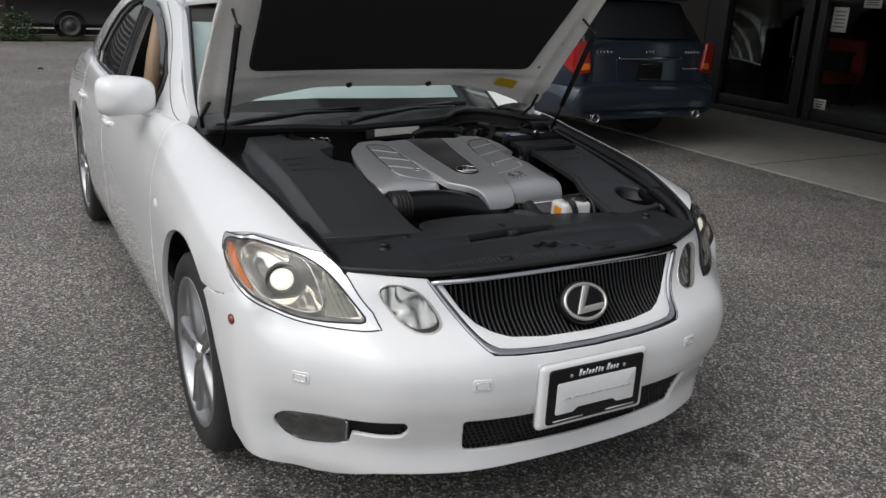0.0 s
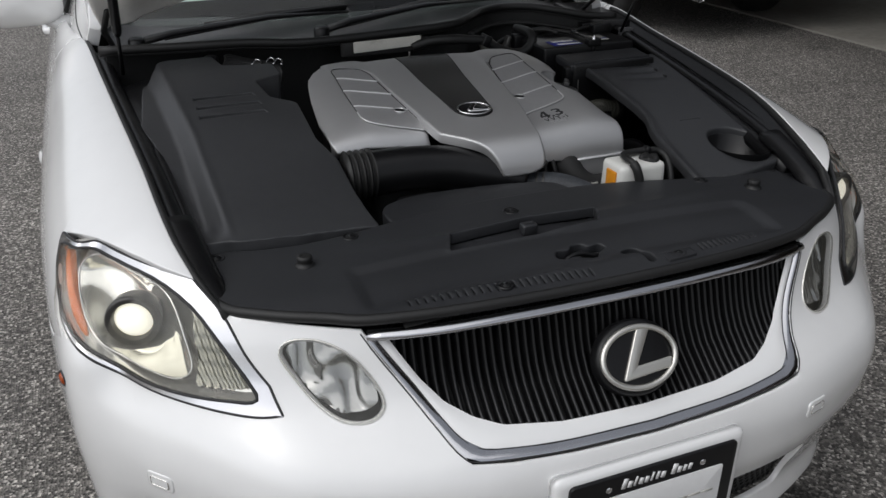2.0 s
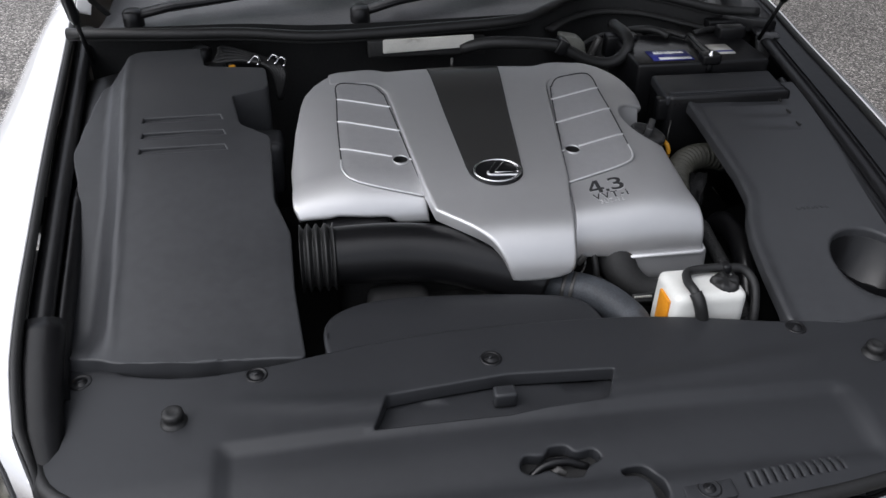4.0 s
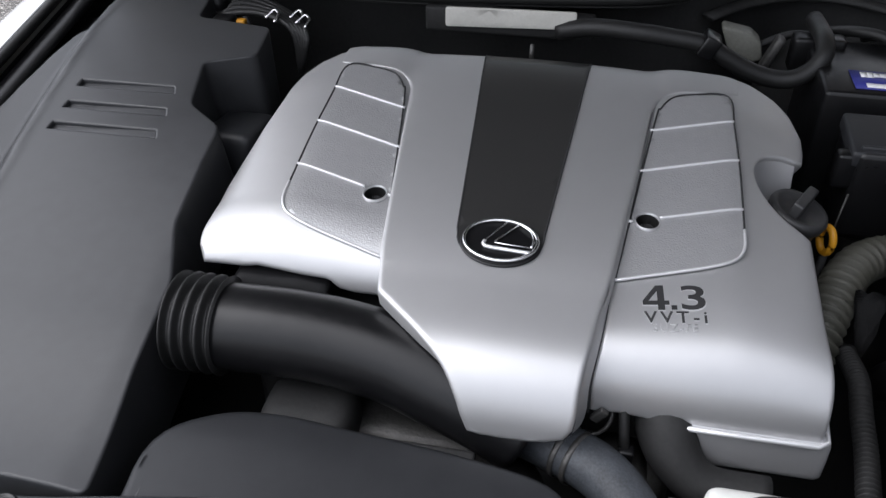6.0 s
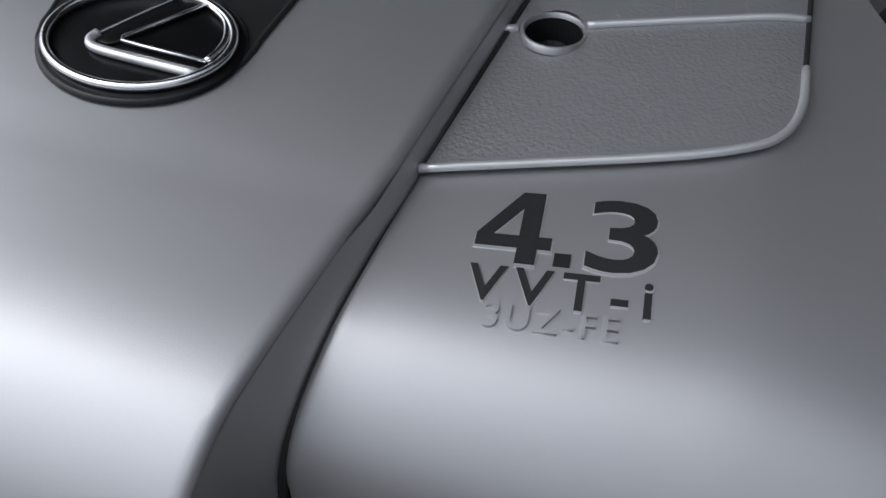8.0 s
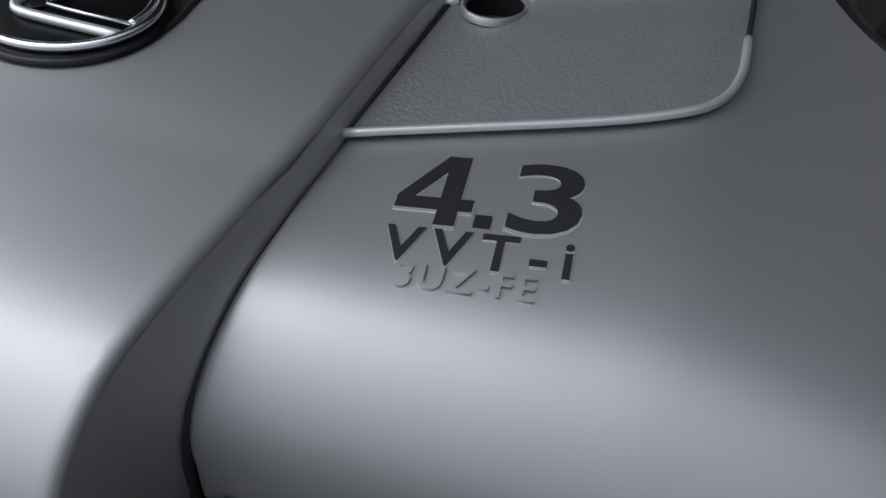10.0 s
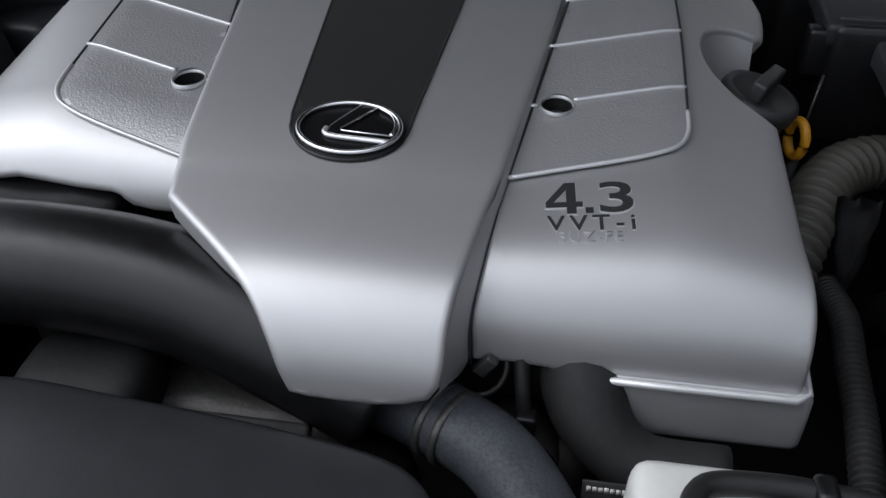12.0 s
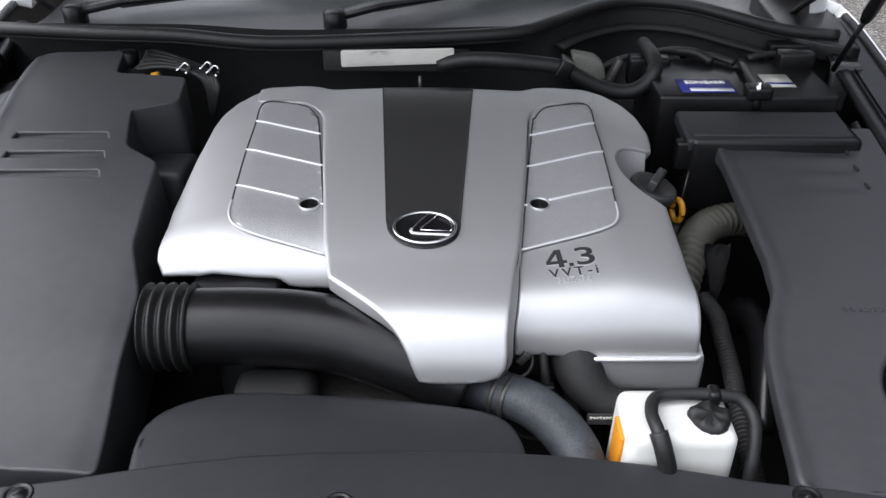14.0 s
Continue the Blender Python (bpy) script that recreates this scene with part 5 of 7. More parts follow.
part("outer_skirt", panel([(-0.62, 0.80), (-0.715, 0.80), (-0.735, 1.00), (-0.735, 1.18), (-0.55, 1.19), (-0.55, 1.0)], lambda x, y: (x, y, air_top(y) - 0.045 - 0.25 * max(0, -0.64 - x)), step=0.04), SATIN, airbox, "black outer skirt")
part("rear_clip", lathe([(0.016, -0.001), (0.015, 0.003), (0.010, 0.004), (0, 0.002)], n=18, at=(-0.603, 1.120, 0.943)), SATIN, airbox)
part("hinge_knob", lathe([(0.018, -0.01), (0.018, 0.012), (0.012, 0.016), (0, 0.016)], n=18, at=(-0.485, 1.182, 0.945)), SATIN, airbox)

# intake duct with bellows
duct = thing("intake_duct", "satin black plastic intake duct with a ribbed bellows", "car part")
path = smooth_line([(-0.267, 0.628, 0.823), (-0.20, 0.630, 0.823), (-0.14, 0.629, 0.820), (-0.08, 0.622, 0.814), (-0.03, 0.610, 0.804), (0.02, 0.598, 0.792), (0.06, 0.59, 0.775)], 6)
part("pipe", sweep(path, 0.0460, 28), SATIN, duct)
part("resonator_top", panel(rounded([(-0.268, 0.60), (-0.190, 0.60), (-0.172, 0.64), (-0.172, 0.72), (-0.268, 0.72)], 0.012), lambda x, y: (x, y, 0.846 - 0.10 * max(0, x + 0.20) - 1.5 * max(0, 0.635 - y) ** 1.5), step=0.012, edge=0.006, depth=0.06), SATIN, duct)
ribs, radii = [], []
for i in range(41):
    ribs.append((-0.312 + 0.052 * i / 40, 0.628, 0.823))
    radii.append(0.0490 + 0.0040 * math.cos(2 * math.pi * i / 10))
part("bellows", sweep(ribs, radii, 28), RUBBER, duct, "ribbed rubber bellows")
# metal neck and flange take a dark colour for the shade under the duct
part("throttle_body", box((0.10, 0.07, 0.06), (-0.165, 0.592, 0.740), 0.024, 4), DUST, duct, "cast metal neck")
part("flange_plate", box((0.12, 0.03, 0.012), (-0.045, 0.548, 0.757), 0.003, turn=Matrix.Rotation(radians(35), 4, "X")), DUST, duct, "metal flange, darkened for the shade")
for x in (-0.09, 0.005):
    part("flange_bolt", lathe([(0.008, 0), (0.008, 0.006), (0.005, 0.008), (0.005, 0.014), (0, 0.014)], n=6, at=(x, 0.540, 0.757)), CAST, duct)

# engine cover: two banks and a raised middle
CX = 0.010
bank_z = curve([0.55, 0.70, 0.787, 0.90, 0.95, 1.0, 1.03, 1.058, 1.075, 1.088], [0.860, 0.880, 0.893, 0.912, 0.9205, 0.9325, 0.9395, 0.9420, 0.934, 0.908])
mid_z = curve([0.55, 0.66, 0.72, 0.90, 1.05, 1.068, 1.080, 1.090], [0.868, 0.890, 0.902, 0.927, 0.9485, 0.944, 0.930, 0.905])


def rolled(knots):
    """A surface profile in (y, z) that rolls over the front edge; q is y behind the first knot, and runs on along the curve before it."""
    line = smooth_line(knots, 8)
    run = np.r_[0, np.cumsum([math.dist(a, b) for a, b in zip(line, line[1:])])]
    ys, zs = np.array([p[0] for p in line]), np.array([p[1] for p in line])

    def f(q, top):
        if q >= knots[0][0]:
            return q, top(q)
        s = knots[0][0] - q
        return float(np.interp(s, run, ys)), float(np.interp(s, run, zs))
    return f, knots[0][0] - float(run[-1])


roll_l, end_l = rolled([(0.70, 0.880), (0.677, 0.8769), (0.654, 0.8738), (0.6375, 0.8691), (0.6229, 0.8599), (0.6116, 0.8469), (0.6045, 0.8313), (0.602, 0.8143), (0.602, 0.800)])
roll_r, _ = rolled([(0.76, 0.8895), (0.74, 0.8855), (0.72, 0.878), (0.705, 0.868), (0.696, 0.856), (0.691, 0.845), (0.6885, 0.832), (0.688, 0.815)])
roll_m, end_m = rolled([(0.68, 0.8935), (0.6457, 0.8877), (0.6114, 0.8818), (0.5915, 0.8755), (0.574, 0.8638), (0.5605, 0.8478), (0.5519, 0.8287), (0.549, 0.8079)])


crown_z = curve([0, 0.10, 0.14, 0.175, 0.21, 0.236, 0.250, 0.28, 0.31, 0.335], [0, 0, 0.0027, 0.0057, 0.0086, 0.0103, 0.0090, 0.0038, -0.0045, -0.0175])


def crown(x, y):
    return crown_z(abs(x - CX)) - 0.009 * ramp01(abs(x - CX), 0.17, 0.26) * ramp01(y, 0.96, 1.04)


def left_bank(x, q, d=0.0):
    y, z = roll_l(q, bank_z)
    return (x, y, z + crown(x, y) * ramp01(q, 0.585, 0.70) + d - 0.03 * max(0, abs(x - CX) - 0.29) * (1 - ramp01(q, 0.60, 0.72)))


def right_bank(x, q, d=0.0):
    y, z = roll_r(q, bank_z)
    return (x, y, z + crown(x, y) * ramp01(q, 0.66, 0.78) + d)


def middle(x, q, d=0.0):
    y, z = roll_m(q, mid_z)
    z -= 0.004 * (abs(x - CX) / 0.14) ** 2
    if q > 0.9:
        z += (bank_z(q) + crown(x, y) + 0.0008 - z) * ramp01(abs(x - CX), 0.135, 0.17)
    return (x, y, z + d)


engine = thing("engine_cover", "silver painted plastic engine cover with a black centre strip", "engine cover")
bite = smooth_line([(0.330, 0.804), (0.316, 0.811), (0.299, 0.823), (0.283, 0.845), (0.274, 0.869), (0.273, 0.892), (0.283, 0.913), (0.305, 0.925), (0.333, 0.930)], 4)
GROOVE = [(0.162, 0.98), (0.1290, 0.71), (0.1240, 0.658), (0.1205, 0.628), (0.1172, 0.605), (0.1155, 0.588), (0.1165, end_l + 0.004)]
left_out = [(0.178, 1.085)] + [(x + 0.0034, q) for x, q in smooth_line(GROOVE, 3)] + [(0.145, end_l + 0.006), (0.170, end_l + 0.004), (0.184, end_l + 0.001), (0.331, end_l + 0.001), (0.331, 0.66), (0.331, 0.72), (0.330, 0.77)] + bite + [(0.336, 0.950), (0.336, 0.975), (0.325, 1.010), (0.307, 1.034), (0.280, 1.054), (0.250, 1.068), (0.215, 1.080)]
right_out = [(-0.150, 1.085), (-0.139, 0.98), (-0.109, 0.72), (-0.103, 0.664), (-0.140, 0.6665), (-0.155, 0.669), (-0.1615, 0.6735), (-0.165, 0.6765), (-0.172, 0.6785), (-0.200, 0.6795), (-0.250, 0.684), (-0.258, 0.6825), (-0.266, 0.6815), (-0.310, 0.6815), (-0.3165, 0.70), (-0.318, 0.72), (-0.319, 0.80), (-0.309, 0.90), (-0.297, 0.970), (-0.288, 1.003), (-0.272, 1.028), (-0.251, 1.046), (-0.222, 1.060), (-0.190, 1.070)]
BOLTS = ((0.1595, 0.790), (-0.139, 0.788))
hole = lambda c, wide=0.0: [(c[0] + (0.0125 + wide) * math.cos(a), c[1] + (0.0145 + wide) * math.sin(a)) for a in np.linspace(0, 2 * math.pi, 18, endpoint=False)]
lb = part("bank_cover", panel(left_out, left_bank, [hole(BOLTS[0], 0.0034)], 0.009, 0.003, 0.045), SILVER, engine, "silver left bank cover")
rb = part("bank_cover", panel(right_out, right_bank, [hole(BOLTS[1], 0.0034)], 0.009, 0.003, 0.045), SILVER, engine, "silver right bank cover")
mid_left = smooth_line([(-0.097, 0.646), (-0.079, 0.630), (-0.047, 0.601), (-0.020, 0.572), (-0.005, 0.545), (0.003, 0.523), (0.0085, end_m + 0.003)], 4)
mid_right = [(0.158, 0.98), (0.1225, 0.695), (0.1165, 0.665), (0.1125, 0.640), (0.1085, 0.612), (0.1048, 0.587), (0.1022, 0.562), (0.1015, 0.540), (0.0995, 0.525), (0.0940, 0.515)]
wing = smooth_line([(0.158, 0.98), (0.1640, 0.994), (0.175, 1.006), (0.193, 1.0135), (0.222, 1.0170), (0.248, 1.0195), (0.262, 1.0240)], 3)[1:] + [(0.262, 1.060), (0.250, 1.066), (0.215, 1.079), (0.172, 1.088)]
mid_out = [(2 * CX - x, q) for x, q in wing[::-1]] + [(-0.138, 0.98), (-0.107, 0.70)] + mid_left + [(0.020, end_m + 0.001), (0.038, end_m), (0.060, end_m + 0.001), (0.080, end_m + 0.004)] + mid_right[::-1] + wing
strip = [(-0.058, 1.0885), (-0.036, 0.735)] + [(0.010 + 0.0445 * math.cos(radians(a)), 0.7285 + 0.0375 * math.sin(radians(a))) for a in range(180, 361, 12)] + [(0.0545, 0.735), (0.083, 1.0885)]
mc = part("centre_cover", panel(mid_out, middle, step=0.009, edge=0.0040, depth=0.022), SILVER, engine, "silver raised middle cover")
wall = bmesh.new()


def even(pts, n):
    """A line cut into n even steps."""
    q = np.array(pts, float)
    run = np.r_[0, np.cumsum(np.linalg.norm(np.diff(q, axis=0), axis=1))]
    return [Vector([float(np.interp(run[-1] * i / n, run, q[:, k])) for k in range(3)]) for i in range(n + 1)]


wall_top = even([Vector(middle(x, q)) + Vector((0.0036, 0, -0.0030)) for x, q in smooth_line(mid_right, 5)], 40)
wall_low = even([left_bank(x - 0.0004, q, -0.006) for x, q in smooth_line(GROOVE, 5)] + [(0.112, 0.5925, 0.808)], 40)
strips = [[wall.verts.new(a.lerp(b, k) + Vector((0.0022, -0.0006, 0)) * math.sin(math.pi * k)) for k in (0, 0.25, 0.5, 0.75, 1.0)] for a, b in zip(wall_top, wall_low)]
for s0, s1 in zip(strips, strips[1:]):
    for k in range(4):
        wall.faces.new((s0[k], s0[k + 1], s1[k + 1], s1[k]))
bmesh.ops.recalc_face_normals(wall, faces=wall.faces[:])
part("wall_groove", sweep([left_bank(x, q, -0.0042) for x, q in smooth_line(GROOVE, 6)], 0.0021, 6), INK, mc, "dark groove beside the middle cover")
part("centre_side_wall", wall, SILVER, mc, "silver side wall of the middle cover")
part("centre_strip", panel(strip, lambda x, q: middle(x, q, 0.0012), step=0.02, edge=0.001, depth=0.002), INSERT, mc, "charcoal black strip")
loop = [middle(x, q, 0.0008) for x, q in dense(strip, 0.012)]
part("strip_groove", sweep(loop, 0.0012, 6, closed=True), INK, mc, "dark groove round the strip")

EM = Matrix.Translation(middle(0.0115, 0.7200, 0.0015)) @ Matrix.Rotation(math.atan((mid_z(0.74) - mid_z(0.70)) / 0.04), 4, "X")


def on_emblem(pts, radius, closed=False):
    bm = sweep([(x, y, 0.0030) for x, y in pts], radius, 8, closed=closed)
    bmesh.ops.transform(bm, matrix=EM, verts=bm.verts[:])
    return bm


part("emblem_base", lathe([(0.0425, -0.001), (0.042, 0.0006), (0.040, 0.0010), (0, 0.0010)], n=48, turn=EM @ Matrix.Diagonal((1, 0.80, 1, 1))), SATIN, mc, "black oval emblem base")
part("emblem_ring", on_emblem([(0.0378 * math.cos(a), 0.0280 * math.sin(a)) for a in np.linspace(0, 2 * math.pi, 64, endpoint=False)], 0.0019, True), EMBLEM, mc, "chrome oval ring")
# black stands in for what the chrome stroke mirrors
part("emblem_stroke", prism(rounded([(0.0035, 0.0262), (-0.0148, -0.0010), (-0.0172, -0.0060), (-0.0100, -0.0070), (-0.0060, -0.0040), (0.0150, 0.0245)], 0.0012), 0.001, 0.0026, 0.0005, EM), SATIN, mc, "slanting chrome emblem stroke, painted with its dark reflection")
part("emblem_hook", on_emblem(smooth_line([(-0.0160, -0.0030), (-0.0170, -0.0070), (-0.0145, -0.0102), (-0.0080, -0.0116), (0.0100, -0.0128), (0.0318, -0.0138)], 5), 0.0020), PALECHROME, mc, "chrome hooked emblem bar")
part("emblem_line", on_emblem(smooth_line([(0.0040, 0.0262), (-0.0060, 0.0120), (-0.0140, 0.0), (-0.0165, -0.0045)], 4), 0.0007), EMBLEM, mc, "thin chrome emblem line")
part("emblem_line", on_emblem([(0.0170, 0.0250), (0.0040, 0.0090), (-0.0055, -0.0025), (-0.0048, -0.0046), (0.0100, -0.0056), (0.0318, -0.0068)], 0.0009), EMBLEM, mc, "thin chrome emblem line")
part("emblem_line", on_emblem(smooth_line([(0.0318, -0.0068), (0.0336, 0.0010), (0.0325, 0.0090), (0.0275, 0.0175), (0.0170, 0.0245)], 4), 0.0014), EMBLEM, mc, "chrome emblem arc")

# grained panels with ridges on both banks
tile = [(0.1295, 0.703), (0.161, 0.7115), (0.212, 0.725), (0.240, 0.7355), (0.2515, 0.746), (0.2570, 0.763), (0.2575, 0.785), (0.2575, 0.875), (0.2545, 0.955), (0.2500, 1.010), (0.206, 1.006), (0.184, 0.999), (0.1705, 0.980), (0.1630, 0.95)]
ridge = [((0.159, 0.940), (0.2540, 0.960)), ((0.149, 0.868), (0.2570, 0.893)), ((0.1385, 0.787), (0.2575, 0.815))]
for own, surf, mirror, bolt in ((lb, left_bank, lambda p: p, BOLTS[0]), (rb, right_bank, lambda p: (2 * CX - p[0], p[1]), BOLTS[1])):
    pts = [mirror(p) for p in tile]
    part("grained_panel", panel(pts, lambda x, q: surf(x, q, 0.0028), [hole(bolt)], 0.0065), GRAIN, own, "grained grey inset panel")
    loop = [surf(*mirror(p), 0.0030) for p in smooth_line(tile[5:] + tile[:1], 6)]
    part("panel_groove", sweep(loop, 0.0011, 6), INK, own, "dark groove")
    for a, b in ridge:
        line = [surf(*mirror((a[0] + (b[0] - a[0]) * t, a[1] + (b[1] - a[1]) * t)), 0.0038) for t in np.linspace(0, 1, 40)]
        for piece in ([line[:3], line[11:]] if a[1] == 0.787 else [line]):
            part("panel_ridge", sweep(piece, 0.0017, 8), RIDGE, own, "raised silver ridge")
    low = [surf(*mirror(p), 0.0036) for p in smooth_line(tile[:7], 4)]
    part("panel_ridge", sweep(low, 0.0017, 8), RIDGE, own, "raised silver ridge")
    c = surf(*bolt)
    part("bolt_well", lathe([(0.0, -0.016), (0.0115, -0.015), (0.0122, 0.0024)], n=28, at=c, turn=Matrix.Diagonal((1, 1.15, 1, 1))), RUBBER, own, "sunken bolt well", smooth=False)
    part("well_rim", lathe([(0.0120, 0.0018), (0.0124, 0.0036), (0.0131, 0.0043), (0.0139, 0.0036), (0.0142, 0.001)], n=32, at=c, turn=Matrix.Diagonal((1, 1.15, 1, 1))), SILVER, own, "silver rim of the bolt well")
    part("cover_bolt", lathe([(0.0080, -0.015), (0.0080, -0.006), (0.006, -0.0045), (0.0045, -0.008), (0, -0.008)], n=12, at=c), CAPGREY, own, "black bolt", smooth=False)

def lettering(text, width, height, x, y, material, lift, bold, label, spread=1.0):
    """Words laid on the left bank, bent to its surface."""
    ob = words(text, 1.0, Matrix.Identity(4), material, "lettering", lb, 0.02, label, bold=bold, spread=spread)
    xs, ys = [v.co.x for v in ob.data.vertices], [v.co.y for v in ob.data.vertices]
    cx, cy = (max(xs) + min(xs)) / 2, (max(ys) + min(ys)) / 2
    kx, ky = width / (max(xs) - min(xs)), height / (max(ys) - min(ys))
    c, s = math.cos(radians(5)), math.sin(radians(5))
    for v in ob.data.vertices:
        a, b = (v.co.x - cx) * kx, (v.co.y - cy) * ky
        v.co = Vector(left_bank(x + a * c - b * s, y + a * s + b * c, lift if v.co.z > 0 else -0.001))


def numeral_four(width, height, x, y, material, lift, label):
    """A heavy figure four with an open counter, laid on the left bank."""
    c, s = math.cos(radians(5)), math.sin(radians(5))

    def lay(u, v):
        a, b = (u - 0.36) / 0.72 * width, (v - 0.5) * height
        return left_bank(x + a * c - b * s, y + a * s + b * c, lift)
    shape = [(0.375, 1), (0.595, 1), (0.595, 0.37), (0.72, 0.37), (0.72, 0.205), (0.595, 0.205), (0.595, 0), (0.405, 0), (0.405, 0.205), (0, 0.205), (0, 0.37)]
    part("lettering", panel(shape, lay, [[(0.405, 0.37), (0.405, 0.76), (0.16, 0.37)]], 0.12, 0.0, 0.001), material, lb, label)


# larger RIDGE copies below the dark letters paint the highlight of an engraved bevel
numeral_four(0.0262, 0.0326, 0.1698, 0.6858, RIDGE, 0.00028, "painted highlight round the inlaid figure")
numeral_four(0.0252, 0.0312, 0.1696, 0.6866, INK, 0.0005, "dark inlaid figure")
lettering("3", 0.0238, 0.0320, 0.2050, 0.6889, RIDGE, 0.00028, 0.016, "painted highlight round the inlaid lettering")
lettering("VVT-i", 0.0592, 0.0146, 0.1888, 0.6635, RIDGE, 0.00028, 0.020, "painted highlight round the inlaid lettering", 1.35)
lettering("3", 0.0228, 0.0306, 0.2048, 0.6896, INK, 0.0005, 0.014, "dark inlaid lettering")
part("lettering", panel([(0.1850, 0.6727), (0.1903, 0.6732), (0.1899, 0.6784), (0.1846, 0.6779)], lambda x, q: left_bank(x, q, 0.0005), step=0.01, depth=0.001), INK, lb, "dark inlaid point")
lettering("VVT-i", 0.0586, 0.0138, 0.1886, 0.6640, INK, 0.0005, 0.016, "dark inlaid lettering", 1.35)
lettering("3UZ-FE", 0.0415, 0.0088, 0.1890, 0.6522, SILVER, 0.0010, 0.012, "raised silver lettering", 1.2)

# front box under the left bank, with its lip
part("front_skirt", panel(rounded([(0.228, 0.756), (0.339, 0.756), (0.339, 0.800), (0.187, 0.800), (0.199, 0.790), (0.207, 0.774), (0.213, 0.760)], 0.005), lambda x, z: (x, 0.6005 - 0.003 * ramp01(z, 0.806, 0.77), z), step=0.02, edge=0.004, depth=0.05, up=(0, -1, 0)), SILVER, lb, "silver skirt below the bank cover")
part("skirt_lip", sweep([(0.188, 0.5985, 0.8005), (0.26, 0.598, 0.8005), (0.330, 0.598, 0.8005), (0.339, 0.604, 0.801), (0.342, 0.66, 0.806)], 0.0028, 8), RIDGE, lb, "silver lip")
neck = bmesh.new()
rim_line = bite[1:-1]
rows = [[neck.verts.new((x + (0.330 - x) * 0.30 * k, y + (0.855 - y) * 0.22 * k, left_bank(x, y)[2] - 0.002 - 0.050 * k)) for x, y in rim_line] for k in (0, 0.12, 0.4, 1.0)]
for r0, r1 in zip(rows, rows[1:]):
    for k in range(len(rim_line) - 1):
        neck.faces.new((r0[k], r0[k + 1], r1[k + 1], r1[k]))
part("filler_recess", neck, SILVER, lb, "grey wall of the filler recess")
cap_turn = Matrix.Rotation(radians(15), 4, "Y") @ Matrix.Rotation(radians(4), 4, "X")
cap = thing("oil_filler_cap", "dark grey plastic oil filler cap with a grip bar", "oil cap", at=(0.329, 0.868, 0.884))
part("cap_body", lathe([(0.029, -0.06), (0.030, -0.016), (0.0335, -0.012), (0.0345, -0.003), (0.0325, 0.0015), (0.027, 0.0022), (0.0255, 0.0008), (0, 0.0008)], n=40, turn=cap_turn), CAPGREY, cap)
part("grip_bar", box((0.052, 0.0125, 0.018), (0.002, 0.002, 0.008), 0.003, 3, turn=cap_turn @ Matrix.Rotation(radians(62), 4, "Z")), CAPGREY, cap)

# coolant reservoir
tank = thing("coolant_reservoir", "milky white plastic coolant reservoir with a black cap and hose", "coolant reservoir")
bm = box((0.116, 0.080, 0.15), (0.273, 0.4745, 0.762), 0.015, 4, taper=(0.97, 0.95))
part("tank", bm, MILKY, tank)
part("stained_side", box((0.006, 0.034, 0.060), (0.2155, 0.468, 0.792), 0.002), ORANGE, tank, "orange stained side window")
crumpled = lathe([(0.0205, -0.010), (0.0218, -0.003), (0.0200, 0.003), (0.0155, 0.0055), (0.009, 0.0045), (0, 0.0062)], n=32, at=(0.304, 0.465, 0.839))
for v in crumpled.verts:
    a = math.atan2(v.co.y - 0.465, v.co.x - 0.304)
    v.co.z += 0.0016 * math.sin(5 * a + 0.7) + 0.0012 * math.sin(9 * a + 260 * (v.co.x - 0.304))
    v.co.x += (v.co.x - 0.304) * 0.08 * math.sin(3 * a)
part("filler_cap", crumpled, RUBBER, tank, "black filler cap")
part("overflow_hose", sweep(smooth_line([(0.262, 0.424, 0.770), (0.257, 0.425, 0.804), (0.249, 0.428, 0.832), (0.244, 0.441, 0.8455), (0.2425, 0.464, 0.8475), (0.253, 0.4855, 0.8470), (0.285, 0.4905, 0.8470), (0.318, 0.489, 0.8465), (0.341, 0.486, 0.843), (0.352, 0.468, 0.830), (0.349, 0.445, 0.80), (0.342, 0.42, 0.74)], 6), 0.0068, 12), RUBBER, tank, "black rubber overflow hose")
part("hose_sleeve", sweep(smooth_line([(0.2625, 0.424, 0.768), (0.257, 0.425, 0.804), (0.249, 0.428, 0.832), (0.2445, 0.439, 0.8445)], 4), 0.0094, 14), RUBBER, tank)
part("hose_clip", box((0.012, 0.018, 0.018), (0.312, 0.488, 0.847), 0.004), SATIN, tank)

# hoses
rhose = thing("radiator_hose", "grey bloomed rubber radiator hose", "hose")
part("hose_body", sweep(smooth_line([(0.025, 0.615, 0.758), (0.090, 0.583, 0.766), (0.138, 0.554, 0.768), (0.170, 0.514, 0.763), (0.184, 0.475, 0.754), (0.190, 0.42, 0.72)], 7), 0.0265, 20), HOSEMAT, rhose)
turn_to = Vector((0.048, -0.029, 0.002)).normalized().to_track_quat("Z", "X").to_matrix().to_4x4()
for x, y, z in ((0.100, 0.577, 0.7665), (0.112, 0.570, 0.767)):
    part("hose_band", lathe([(0.0268, -0.003), (0.0278, -0.0025), (0.0278, 0.0025), (0.0268, 0.003)], n=28, at=(x, y, z), turn=turn_to), CAST, rhose, "dull metal hose band")
outlet = thing("thermostat_housing", "dusty dark plastic water outlet", "car part")
part("housing", sweep(smooth_line([(0.188, 0.647, 0.797), (0.194, 0.618, 0.785), (0.206, 0.591, 0.766), (0.236, 0.573, 0.749), (0.290, 0.566, 0.744)], 6), [0.027 + 0.004 * math.sin(i * 0.28) for i in range(25)], 18), DUST, outlet)
